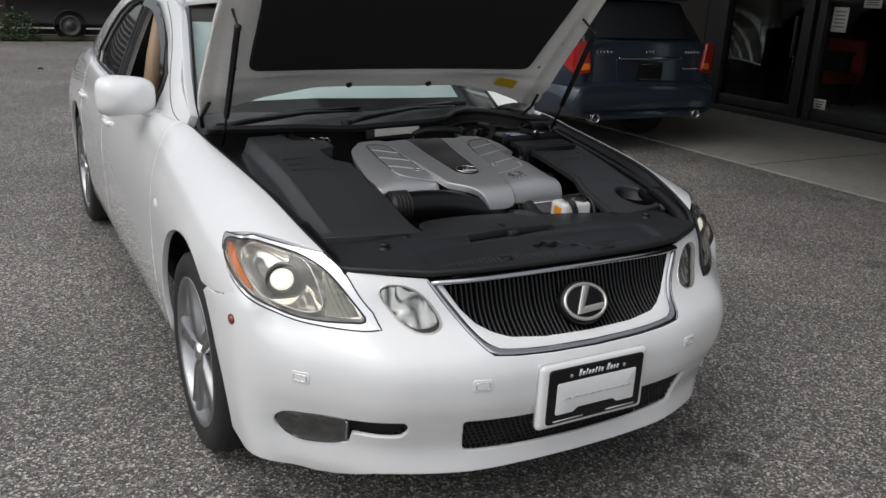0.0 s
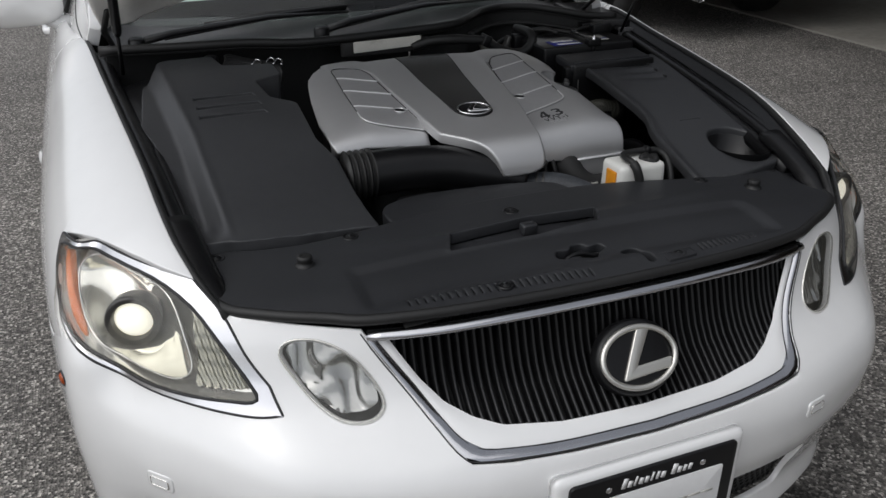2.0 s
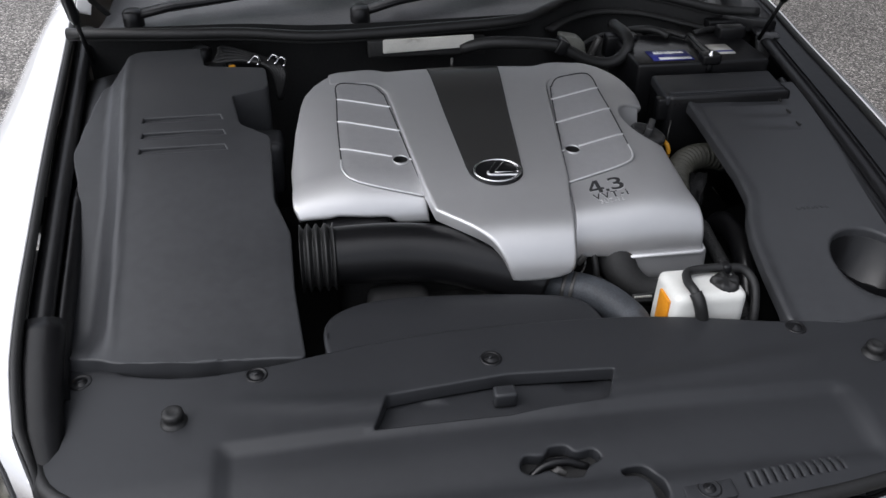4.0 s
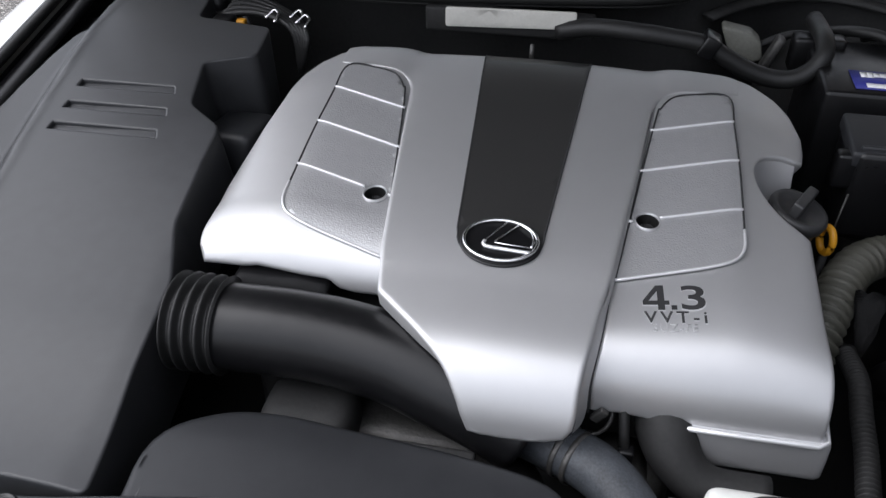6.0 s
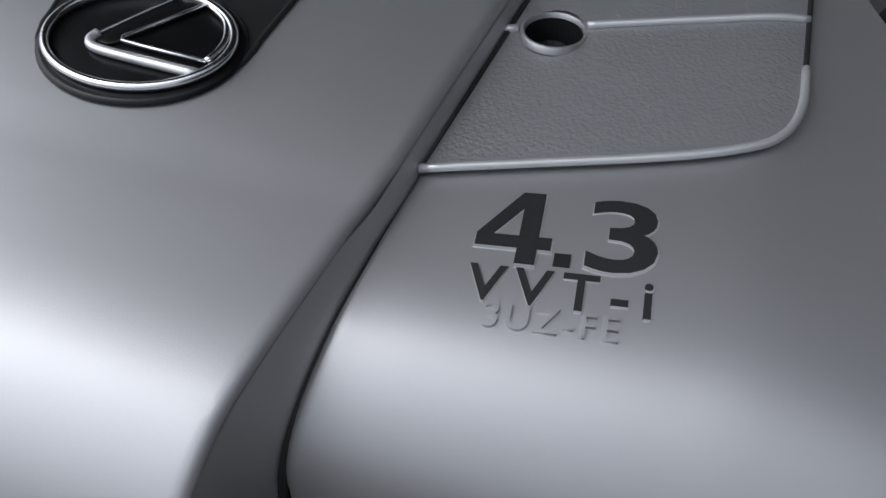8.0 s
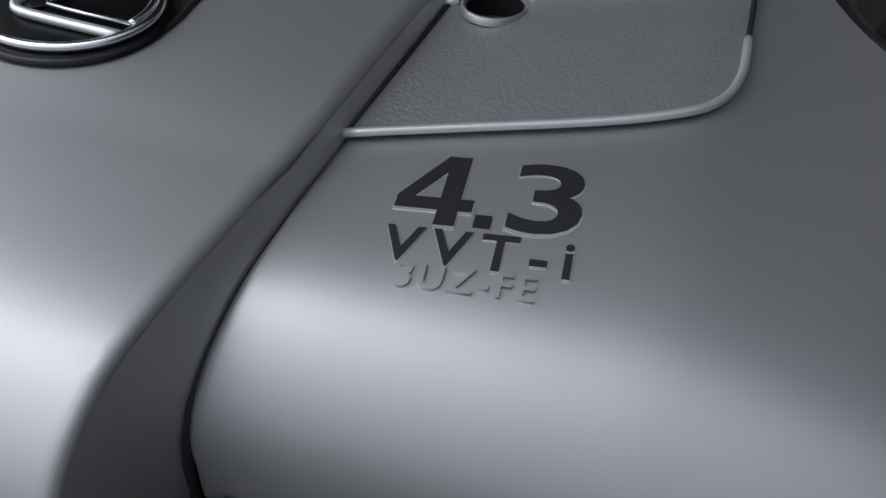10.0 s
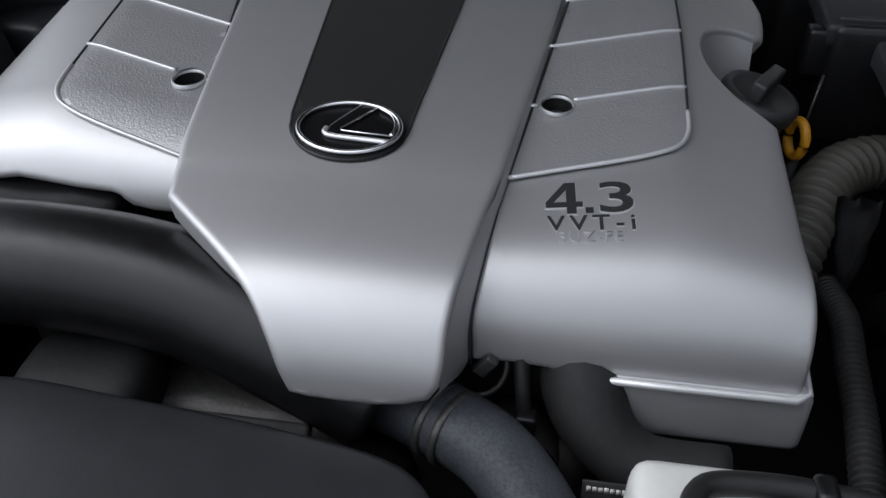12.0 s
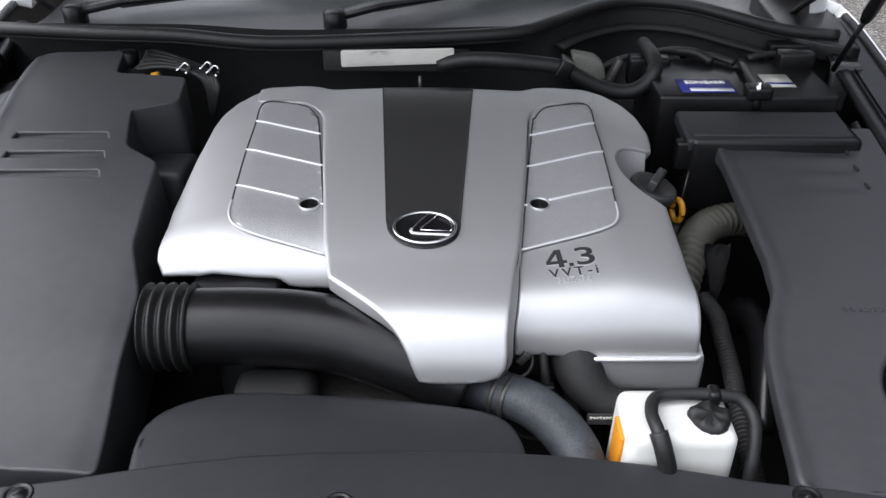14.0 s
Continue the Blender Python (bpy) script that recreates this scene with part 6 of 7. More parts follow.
label = part("timing_label", box((0.034, 0.002, 0.013), (0.214, 0.5365, 0.765), 0.0005, turn=Matrix.Rotation(radians(-20), 4, "X")), CAPGREY, outlet, "small dark service label")
bm = bmesh.new()
for i in range(8):
    box((0.0028, 0.001, 0.0038 if i % 3 else 0.0046), (0.201 + 0.0037 * i, 0.5349, 0.7676), 0.0, bm=bm)
part("label_print", bm, LABELW, label, "pale print bars")
part("hose_clamp", sweep([(0.120 + 0.022 * math.cos(a), 0.615 + 0.012 * math.sin(a), 0.786 + 0.020 * math.sin(a)) for a in np.linspace(0, 2 * math.pi, 18, endpoint=False)], 0.0024, 6, closed=True), CAST, outlet, "dull metal hose clamp")
part("clamp_tail", box((0.010, 0.006, 0.018), (0.128, 0.598, 0.802), 0.002, turn=Matrix.Rotation(radians(35), 4, "Y")), CAST, outlet, "bright clamp end")
part("sensor_lead", sweep(smooth_line([(0.150, 0.612, 0.815), (0.154, 0.596, 0.785), (0.158, 0.590, 0.755), (0.162, 0.585, 0.72)], 4), 0.0055, 8), RUBBER, outlet, "thin black sensor lead")
part("sensor_plug", box((0.016, 0.014, 0.022), (0.158, 0.588, 0.760), 0.003), SATIN, outlet, "black sensor plug")


def corrugated(name, pts, r, pitch, material, label):
    line = smooth_line(pts, 24)
    run = np.r_[0, np.cumsum([math.dist(a, b) for a, b in zip(line, line[1:])])]
    n = int(run[-1] / pitch * 6)
    s = np.linspace(0, run[-1], n)
    a = np.array(line)
    even = [tuple(np.interp(v, run, a[:, k]) for k in range(3)) for v in s]
    hose = thing(name, label, "hose")
    part("hose_body", sweep(even, [r * (1 + 0.22 * math.cos(2 * math.pi * v / pitch)) for v in s], 14), material, hose)
    for end in (even[:8], even[-8:]):
        part("end_cuff", sweep(end, r * 1.25, 14), RUBBER, hose, "smooth black end cuff")


corrugated("corrugated_hose", [(0.345, 0.735, 0.760), (0.365, 0.785, 0.785), (0.382, 0.825, 0.797), (0.405, 0.870, 0.803), (0.437, 0.902, 0.803), (0.478, 0.922, 0.798), (0.53, 0.930, 0.785)], 0.0215, 0.0125, CORR, "pale grey corrugated plastic hose")
corrugated("wiring_conduit", [(0.405, 0.80, 0.74), (0.404, 0.74, 0.755), (0.398, 0.69, 0.755), (0.394, 0.64, 0.752), (0.386, 0.58, 0.748), (0.378, 0.50, 0.735), (0.375, 0.44, 0.72)], 0.0100, 0.006, DUST, "black corrugated wiring conduit")
rear_hose = thing("rear_hose", "smooth black rubber hose across the firewall", "hose")
part("hose_body", sweep(smooth_line([(0.03, 1.165, 0.945), (0.08, 1.15, 0.960), (0.139, 1.14, 0.962), (0.183, 1.14, 0.958), (0.226, 1.14, 0.952), (0.255, 1.14, 0.937), (0.289, 1.14, 0.920), (0.322, 1.14, 0.911), (0.350, 1.14, 0.913), (0.372, 1.145, 0.926), (0.384, 1.155, 0.944), (0.385, 1.185, 0.955), (0.385, 1.26, 0.95)], 5), 0.0125, 14), RUBBER, rear_hose)
part("hose_clip", box((0.022, 0.034, 0.03), (0.232, 1.14, 0.952), 0.003, turn=Matrix.Rotation(radians(25), 4, "Y")), SATIN, rear_hose, "black hose clip")
dip = thing("dipstick", "yellow ring handle of the oil dipstick", "dipstick")
part("ring_handle", sweep([(0.3710 + 0.0045 * math.cos(a), 0.880 - 0.0110 * math.cos(a), 0.838 + 0.0165 * math.sin(a)) for a in np.linspace(0, 2 * math.pi, 24, endpoint=False)], 0.0044, 10, closed=True), YELLOW, dip)
part("dipstick_wire", sweep([(0.376, 0.884, 0.854), (0.384, 0.90, 0.890)], 0.0012, 6), CAST, dip)
part("dipstick_stem", sweep([(0.374, 0.880, 0.820), (0.371, 0.88, 0.70)], 0.005, 8), DUST, dip)
plate = bmesh.new()
rows = [[plate.verts.new((a + (b - a) * k / 6, 0.80 + 0.004 * math.sin(2.3 * k + 3 * j) + 0.10 * (0.83 - z), z)) for k in range(7)] for j, (a, b, z) in enumerate(((0.390, 0.427, 0.832), (0.394, 0.428, 0.812), (0.401, 0.430, 0.792), (0.406, 0.431, 0.772), (0.413, 0.432, 0.752), (0.420, 0.428, 0.728)))]
for r0, r1 in zip(rows, rows[1:]):
    for k in range(6):
        plate.faces.new((r0[k], r1[k], r1[k + 1], r0[k + 1]))
bmesh.ops.solidify(plate, geom=plate.faces[:], thickness=0.002)
single("foil_bracket", plate, ALLOY, "crumpled bare metal bracket", "bracket")

# cover over the left side of the bay, with a round well
box_top = curve([0.38, 0.40, 0.70, 0.98, 1.2], [0.794, 0.80, 0.86, 0.902, 0.92])
side_box = thing("side_bay_cover", "matte black plastic cover with a round well", "car part")
well = [(0.576 + 0.070 * math.cos(a), 0.506 + 0.078 * math.sin(a)) for a in np.linspace(0, 2 * math.pi, 30, endpoint=False)]
box_out = rounded([(0.386, 0.404), (0.391, 0.48), (0.401, 0.565), (0.413, 0.61), (0.437, 0.664), (0.443, 0.72), (0.442, 0.83), (0.440, 0.93), (0.444, 0.974), (0.462, 0.993), (0.56, 1.004), (0.69, 1.016), (0.690, 0.90), (0.672, 0.70), (0.660, 0.56), (0.648, 0.45), (0.615, 0.425), (0.555, 0.412), (0.488, 0.400)], 0.014, 4)


def side_top(x, y):
    """The top of the side cover: a raised inner rim and three shallow steps that end in notches."""
    z = box_top(y)
    for x1, yc in ((0.629, 0.949), (0.6275, 0.908), (0.627, 0.866)):
        z -= 0.0042 * ramp01(x, 0.48, x1 - 0.01) * (1 - ramp01(x, x1 - 0.005, x1)) * math.exp(-((y - yc) / 0.011) ** 4)
    inner = float(np.interp(y, [0.404, 0.48, 0.565, 0.61, 0.664, 0.72, 0.93], [0.386, 0.391, 0.401, 0.413, 0.437, 0.443, 0.441]))
    z += 0.0045 * math.exp(-((x - inner - 0.002) / 0.008) ** 2)
    return (x, y, z)


part("cover_panel", panel(box_out, side_top, [well], 0.009, 0.0045, 0.022), LITPLASTIC, side_box)
part("well_wall", lathe([(0.070, 0.0), (0.067, -0.004), (0.063, -0.085), (0.0, -0.087)], n=32, at=(0.576, 0.506, box_top(0.5)), turn=Matrix.Diagonal((1, 1.11, 1, 1))), SATIN, side_box, "sunken round well")
part("well_cap", lathe([(0.034, -0.01), (0.034, 0.008), (0.03, 0.012), (0, 0.012)], n=20, at=(0.582, 0.505, box_top(0.5) - 0.075)), RUBBER, side_box, "black screw cap in the well")
part("well_latch", box((0.03, 0.02, 0.01), (0.535, 0.53, box_top(0.53) - 0.045), 0.003), SATIN, side_box)
part("inner_ribs", sweep(smooth_line([(0.455, 0.80, 0.70), (0.452, 0.76, 0.745), (0.447, 0.70, 0.760), (0.438, 0.64, 0.745), (0.425, 0.58, 0.70)], 5), 0.016, 10, flat=1.4), SATIN, side_box)
# small black blocks paint the shade in the notches at the step ends
for x, y in ((0.629, 0.949), (0.6275, 0.908), (0.627, 0.866)):
    part("notch_shade", box((0.004, 0.015, 0.004), (x - 0.002, y, box_top(y) - 0.0004), 0.0015), DARK, side_box)
bm = bmesh.new()
for i in range(7):
    box((0.0052, 0.0075, 0.0012), (0.508 + 0.0085 * i, 0.633, box_top(0.633) + 0.0002), 0.0005, 1, bm=bm)
part("moulded_mark", bm, LITPLASTIC, side_box, "small moulded marking")
fuse = thing("fuse_box", "black plastic fuse box with a lid", "fuse box")
part("fuse_body", box((0.25, 0.10, 0.12), (0.525, 1.0, 0.855), 0.008), SATIN, fuse)
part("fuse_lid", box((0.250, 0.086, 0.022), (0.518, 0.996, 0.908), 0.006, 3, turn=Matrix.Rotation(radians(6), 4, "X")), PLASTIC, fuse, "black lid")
part("lid_ridge", box((0.235, 0.006, 0.006), (0.520, 0.962, 0.9165), 0.002), PLASTIC, fuse)
part("lid_catch", box((0.03, 0.02, 0.045), (0.395, 0.965, 0.885), 0.004), SATIN, fuse)
battery = thing("car_battery", "black car battery with blue and white labels", "battery")
part("battery_case", box((0.283, 0.165, 0.20), (0.516, 1.147, 0.835), 0.006), SATIN, battery)
part("blue_label", box((0.086, 0.052, 0.0015), (0.455, 1.104, 0.9362), 0.0), BLUEINK, battery, "blue label")
bm = bmesh.new()
for i in range(8):
    box((0.008, 0.010 + 0.004 * (i in (0, 1, 4)), 0.001), (0.428 + 0.0080 * i, 1.117, 0.9376), 0.0, bm=bm)
part("label_letters", bm, WHITEINK, battery, "white lettering bars")
part("label_band", box((0.068, 0.011, 0.001), (0.460, 1.086, 0.9376), 0.0), WHITEINK, battery, "white label band")
part("white_label", box((0.046, 0.052, 0.0015), (0.577, 1.128, 0.9362), 0.0), LABELW, battery, "pale printed label")
part("label_stripe", box((0.044, 0.006, 0.001), (0.577, 1.114, 0.9374), 0.0), BLUEINK, battery)
part("hold_down_bar", sweep(smooth_line([(0.527, 1.062, 0.915), (0.527, 1.070, 0.944), (0.531, 1.12, 0.944), (0.537, 1.20, 0.944)], 4), 0.007, 8, flat=0.5), SATIN, battery, "black hold-down bar")
part("hold_down_clip", box((0.040, 0.028, 0.022), (0.528, 1.072, 0.940), 0.006, 3), SATIN, battery, "black clip")
part("hold_down_nut", lathe([(0.006, 0), (0.006, 0.006), (0.0035, 0.008), (0.0035, 0.012), (0, 0.012)], n=6, at=(0.524, 1.062, 0.948)), CHROME, battery, "bright nut")
part("battery_cable", sweep(smooth_line([(0.49, 1.20, 0.940), (0.47, 1.22, 0.948), (0.44, 1.24, 0.945), (0.41, 1.27, 0.93)], 5), 0.008, 8), RUBBER, battery)
part("terminal_cover", box((0.06, 0.03, 0.03), (0.63, 1.20, 0.945), 0.005), SATIN, battery)
single("fluid_bottle_corner", prism(rounded([(0.262, 0.936), (0.300, 0.929), (0.314, 0.918), (0.321, 0.895), (0.300, 0.886), (0.282, 0.893)], 0.004), 0, 0.025, 0.003, Matrix.Translation((0, 1.262, 0)) @ Matrix.Rotation(radians(90), 4, "X")), CORR2, "pale plastic fluid bottle corner", "bottle")
booster = thing("brake_booster", "dusty black brake servo with its master cylinder and bracket", "car part")
part("servo_shell", lathe([(0, 0.05), (0.05, 0.045), (0.09, 0.02), (0.10, 0.0), (0.09, -0.03)], n=28, at=(0.43, 1.30, 0.82), axis="y"), DUST, booster)
part("master_bracket", box((0.07, 0.03, 0.05), (0.388, 1.215, 0.920), 0.006), SATIN, booster, "black bracket")
part("bracket_strip", box((0.012, 0.02, 0.05), (0.328, 1.205, 0.920), 0.004, turn=Matrix.Rotation(radians(20), 4, "Y")), CAST, booster, "dull metal strip")
part("relay_block", box((0.07, 0.03, 0.035), (0.650, 1.285, 0.928), 0.004), SATIN, booster, "grey relay block")
part("hinge_plate", prism(rounded([(0.697, 0.940), (0.745, 0.937), (0.750, 0.885), (0.735, 0.850), (0.708, 0.872)], 0.006), 0, 0.012, 0.002, Matrix.Translation((0, 1.205, 0)) @ Matrix.Rotation(radians(90), 4, "X")), COWLGREY, booster, "grey body bracket")
wires = [[(0.455, 1.255, 0.930), (0.47, 1.235, 0.942), (0.50, 1.215, 0.944), (0.525, 1.19, 0.942)], [(0.560, 1.225, 0.938), (0.61, 1.235, 0.942), (0.66, 1.225, 0.935)], [(0.30, 1.25, 0.90), (0.36, 1.262, 0.925), (0.41, 1.255, 0.925)]]
for w in wires:
    part("wiring", sweep(smooth_line(w, 6), 0.006, 8), RUBBER, booster, "black cable")
plug = thing("relay_plugs", "cluster of wiring plugs and cables", "wiring")
for i in range(5):
    part("cable", sweep(smooth_line([(-0.50 + 0.02 * i, 1.14, 0.925), (-0.45, 1.150 + 0.008 * i, 0.94 + 0.004 * i), (-0.40, 1.15 + 0.01 * i, 0.942), (-0.35 + 0.005 * i, 1.13, 0.93), (-0.34, 1.12, 0.87)], 5), 0.005, 8), RUBBER, plug)
part("plug_body", box((0.03, 0.03, 0.02), (-0.452, 1.125, 0.935), 0.005), SATIN, plug)
part("yellow_plug", box((0.014, 0.012, 0.010), (-0.425, 1.125, 0.938), 0.003), YELLOW, plug, "yellow plug")
for x, y in ((-0.395, 1.14), (-0.36, 1.145), (-0.345, 1.13)):
    part("wire_clip", sweep(smooth_line([(x, y, 0.94), (x + 0.012, y + 0.010, 0.950), (x + 0.022, y, 0.948), (x + 0.018, y - 0.012, 0.940)], 4), 0.0022, 6), CHROME, plug, "bright wire clip")

# cowl, seal, wipers, label
cowl = thing("windscreen_cowl", "black plastic cowl panel below the windscreen", "car part")
seal_line = smooth_line([(-0.735, 1.215, 0.985), (-0.55, 1.195, 0.985), (-0.40, 1.185, 0.985), (-0.25, 1.175, 0.977), (-0.04, 1.185, 0.981), (0.15, 1.205, 0.986), (0.22, 1.25, 0.989), (0.30, 1.33, 0.99), (0.386, 1.375, 0.99), (0.479, 1.362, 0.988), (0.56, 1.325, 0.978), (0.64, 1.30, 0.964), (0.735, 1.285, 0.958)], 6)
seal_y = curve([p[0] for p in seal_line], [p[1] for p in seal_line])
seal_h = curve([p[0] for p in seal_line], [p[2] for p in seal_line])
part("firewall", panel([(-0.72, 0.5), (0.735, 0.5)] + [(x, seal_h(x) - 0.012) for x in np.linspace(0.735, -0.72, 40)], lambda x, z: (x, max(1.275, seal_y(x) + 0.006), z), step=0.03, up=(0, -1, 0)), DUST, sedan, "dusty dark firewall")
part("cowl_seal", sweep(seal_line, 0.011, 10), RUBBER, cowl, "black rubber hood seal")
part("seal_lip", sweep([(x, y + 0.004, z - 0.012) for x, y, z in seal_line], 0.007, 8, flat=0.5), RUBBER, cowl)
part("cowl_panel", panel([(-0.72, 0.0), (0.735, 0.0), (0.74, 1.0), (-0.70, 1.0)], lambda x, t: (x, seal_y(x) + 0.01 + (1.52 + 0.10 * (x / 0.7) ** 2 - seal_y(x)) * t, seal_h(x) - 0.016 + 0.010 * t - 0.035 * math.sin(math.pi * t)), step=0.05), COWLGREY, cowl)
part("cowl_corner", panel([(0.655, 1.30), (0.700, 1.262), (0.752, 1.235), (0.772, 1.36), (0.775, 1.50), (0.66, 1.52)], lambda x, y: (x, y, 0.955 + 0.03 * max(0, y - 1.3)), step=0.03, edge=0.004, depth=0.03), SATIN, cowl, "black cowl corner")


def cowl_at(x, t):
    return (x, seal_y(x) + 0.01 + (1.52 + 0.10 * (x / 0.7) ** 2 - seal_y(x)) * t, seal_h(x) - 0.016 + 0.010 * t - 0.035 * math.sin(math.pi * t))


for x0, x1 in ((-0.515, -0.405), (-0.235, -0.150)):
    outline = [(x0, 0.16), (x1, 0.16), (x1, 0.42), (x1 - 0.03, 0.40), (x0, 0.20)]
    grate = part("cowl_vent", panel(outline, lambda x, t: tuple(Vector(cowl_at(x, t)) + Vector((0, 0, 0.003))), step=0.03), INK, cowl, "black slatted cowl vent")
    n = int((x1 - x0) / 0.0085)
    for i in range(n):
        x = x0 + 0.004 + 0.0085 * i
        t1 = 0.20 + 0.21 * (x - x0) / (x1 - x0)
        part("vent_slat", sweep([Vector(cowl_at(x, 0.17)) + Vector((0, 0, 0.005)), Vector(cowl_at(x, t1)) + Vector((0, 0, 0.005))], 0.0019, 6), COWLGREY, grate)
part("firewall_label", panel(rounded([(-0.129, 0.949), (0.053, 0.957), (0.053, 0.980), (-0.129, 0.975)], 0.003), lambda x, z: (x, 1.158, z - 0.006), step=0.03, edge=0.001, depth=0.004, up=(0, -1, 0)), LABELW, cowl, "pale label plate")
part("stud", sweep([(0.0, 1.10, 0.92), (0.0, 1.10, 0.950)], 0.003, 8), CAST, cowl)
part("label_rail", box((0.24, 0.02, 0.035), (-0.04, 1.172, 0.950), 0.004), DUST, cowl)
part("wall_rail", sweep([(x, seal_y(x) - 0.012, seal_h(x) - 0.045) for x in np.linspace(0.24, 0.70, 24)], 0.012, 8, flat=0.5), DUST, cowl)
for px, py, pz, qx, qy, qz in ((-0.16, 1.36, 0.962, 0.40, 1.500, 0.992), (-0.64, 1.38, 0.962, -0.05, 1.470, 0.988)):
    wiper = thing("windscreen_wiper", "black wiper arm and blade resting at the screen base", "wiper", group="windscreen wipers")
    a, b = Vector((px, py, pz)), Vector((qx, qy, qz))
    part("arm", sweep([a, a.lerp(b, 0.15) + Vector((0, 0, 0.012)), a.lerp(b, 0.6) + Vector((0, 0, 0.018)), b], [0.017, 0.016, 0.010, 0.007], 10, flat=0.6), SATIN, wiper)
    part("pivot_cap", lathe([(0.022, -0.02), (0.022, 0.008), (0.016, 0.014), (0, 0.015)], n=18, at=a), SATIN, wiper)
    off = Vector((0.0, 0.028, 0.002))
    part("blade", sweep([a.lerp(b, 0.12) + off, a.lerp(b, 0.6) + off * 1.2 + Vector((0, 0, 0.012)), b + (b - a) * 0.15 + off], 0.008, 8, flat=1.5), RUBBER, wiper)
    part("blade_frame", sweep([a.lerp(b, 0.3) + off * 0.6 + Vector((0, 0, 0.018)), b + off * 0.6 + Vector((0, 0, 0.012))], 0.006, 8), SATIN, wiper)

# ---- the lot, the showroom and what stands about ----
bm = bmesh.new()
bmesh.ops.create_grid(bm, x_segments=8, y_segments=8, size=150)
single("ground", bm, ASPHALT, "worn grey asphalt lot with pale stone chips", "ground", kind="structure")
bm = box((2.72, 26, 0.05), (6.16, 5.0, -0.009), 0.006)
single("pavement", bm, CONCRETE, "stained concrete apron before the showroom", "pavement", kind="structure")
single("apron_joint", box((2.72, 0.012, 0.003), (6.16, 3.6, 0.0165), 0.0), FRAMEMAT, "dark joint across the concrete apron", "joint", kind="structure")

front = thing("showroom_front", "dark showroom front with tall glass doors", "building", kind="structure")
FX = 7.45
part("wall", box((0.3, 9.0, 4.2), (FX + 0.15, 11.45, 2.1), 0.01), WALLMAT, front, "dark clad wall")
part("wall", box((0.3, 10.0, 4.2), (FX + 0.15, -4.6, 2.1), 0.01), WALLMAT, front, "dark clad wall")
part("lintel", box((0.3, 6.6, 1.4), (FX + 0.15, 3.65, 3.5), 0.01), WALLMAT, front)
part("threshold", box((0.34, 6.6, 0.10), (FX + 0.12, 3.65, 0.05), 0.01), FRAMEMAT, front, "dark door threshold")
for y, w in ((6.75, 0.34), (5.32, 0.14), (5.13, 0.10), (3.9, 0.14), (2.4, 0.14), (0.6, 0.34)):
    part("door_post", box((0.16, w, 2.8), (FX + 0.06, y, 1.4), 0.006), FRAMEMAT, front, "dark metal door post")
for y0, y1 in ((5.42, 6.56), (3.98, 5.08), (2.48, 3.82), (0.8, 2.32)):
    pane_ob = part("glass_door", box((0.012, y1 - y0, 2.62), (FX + 0.06, (y0 + y1) / 2, 1.45), 0.002), GLASS, front, "clear glass door leaf")
    part("bottom_rail", box((0.06, y1 - y0, 0.12), (FX + 0.06, (y0 + y1) / 2, 0.17), 0.004), FRAMEMAT, pane_ob)
    part("push_bar", box((0.04, 0.03, 0.5), (FX + 0.0, y0 + 0.06, 1.05), 0.008), FRAMEMAT, pane_ob)
part("inner_floor", box((6, 9.0, 0.05), (FX + 3.3, 4.0, 0.03), 0.0), CONCRETE, front)
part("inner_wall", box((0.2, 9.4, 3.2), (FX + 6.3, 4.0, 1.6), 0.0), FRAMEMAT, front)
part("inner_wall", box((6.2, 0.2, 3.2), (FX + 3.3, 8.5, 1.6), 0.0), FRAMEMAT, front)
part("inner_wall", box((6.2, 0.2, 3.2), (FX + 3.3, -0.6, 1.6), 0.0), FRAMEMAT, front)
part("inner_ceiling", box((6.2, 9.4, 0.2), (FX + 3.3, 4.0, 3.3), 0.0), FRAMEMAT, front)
for y, z, w, h in ((4.93, 1.29, 0.20, 0.28), (4.55, 1.52, 0.22, 0.16)):
    sheet = single("notice_sheet", box((0.003, w, h), (FX + 0.048, y, z), 0.0), LABELW, "pale printed notice taped inside the glass", "notice", group="door notices")
    for k in range(5):
        part("print_bar", box((0.001, w * (0.75 - 0.1 * (k % 2)), 0.010), (FX + 0.046, y, z + h * (0.32 - 0.15 * k)), 0.0), INK, sheet)
stick = single("door_sticker", box((0.002, 0.17, 0.12), (FX + 0.051, 5.0, 0.30), 0.0), LABELW, "small white sticker low on the glass door", "sticker")
for k in range(3):
    part("print_bar", box((0.001, 0.13 - 0.03 * k, 0.014), (FX + 0.0495, 5.0, 0.33 - 0.03 * k), 0.0), INK, stick)
for cx, cy in ((9.35, 6.35), (9.5, 4.9)):
    chair = thing("waiting_chair", "dark red upholstered chair inside the showroom", "chair", at=(cx, cy, 0.055), group="waiting chairs")
    part("seat", box((0.6, 0.7, 0.14), (0, 0, 0.40), 0.04, 3), REDCHAIR, chair)
    part("backrest", box((0.14, 0.7, 0.5), (0.30, 0, 0.68), 0.04, 3), REDCHAIR, chair)
    for lx in (-0.24, 0.26):
        for ly in (-0.3, 0.3):
            part("leg", box((0.04, 0.04, 0.33), (lx, ly, 0.165), 0.004), FRAMEMAT, chair)
desk = thing("reception_desk", "dark desk inside the showroom", "desk", at=(9.8, 6.9, 0.055))
part("desk_body", box((0.7, 1.5, 0.72), (0, 0, 0.36), 0.01), FRAMEMAT, desk)
part("desk_top", box((0.8, 1.6, 0.04), (0, 0, 0.74), 0.006), WALLMAT, desk)
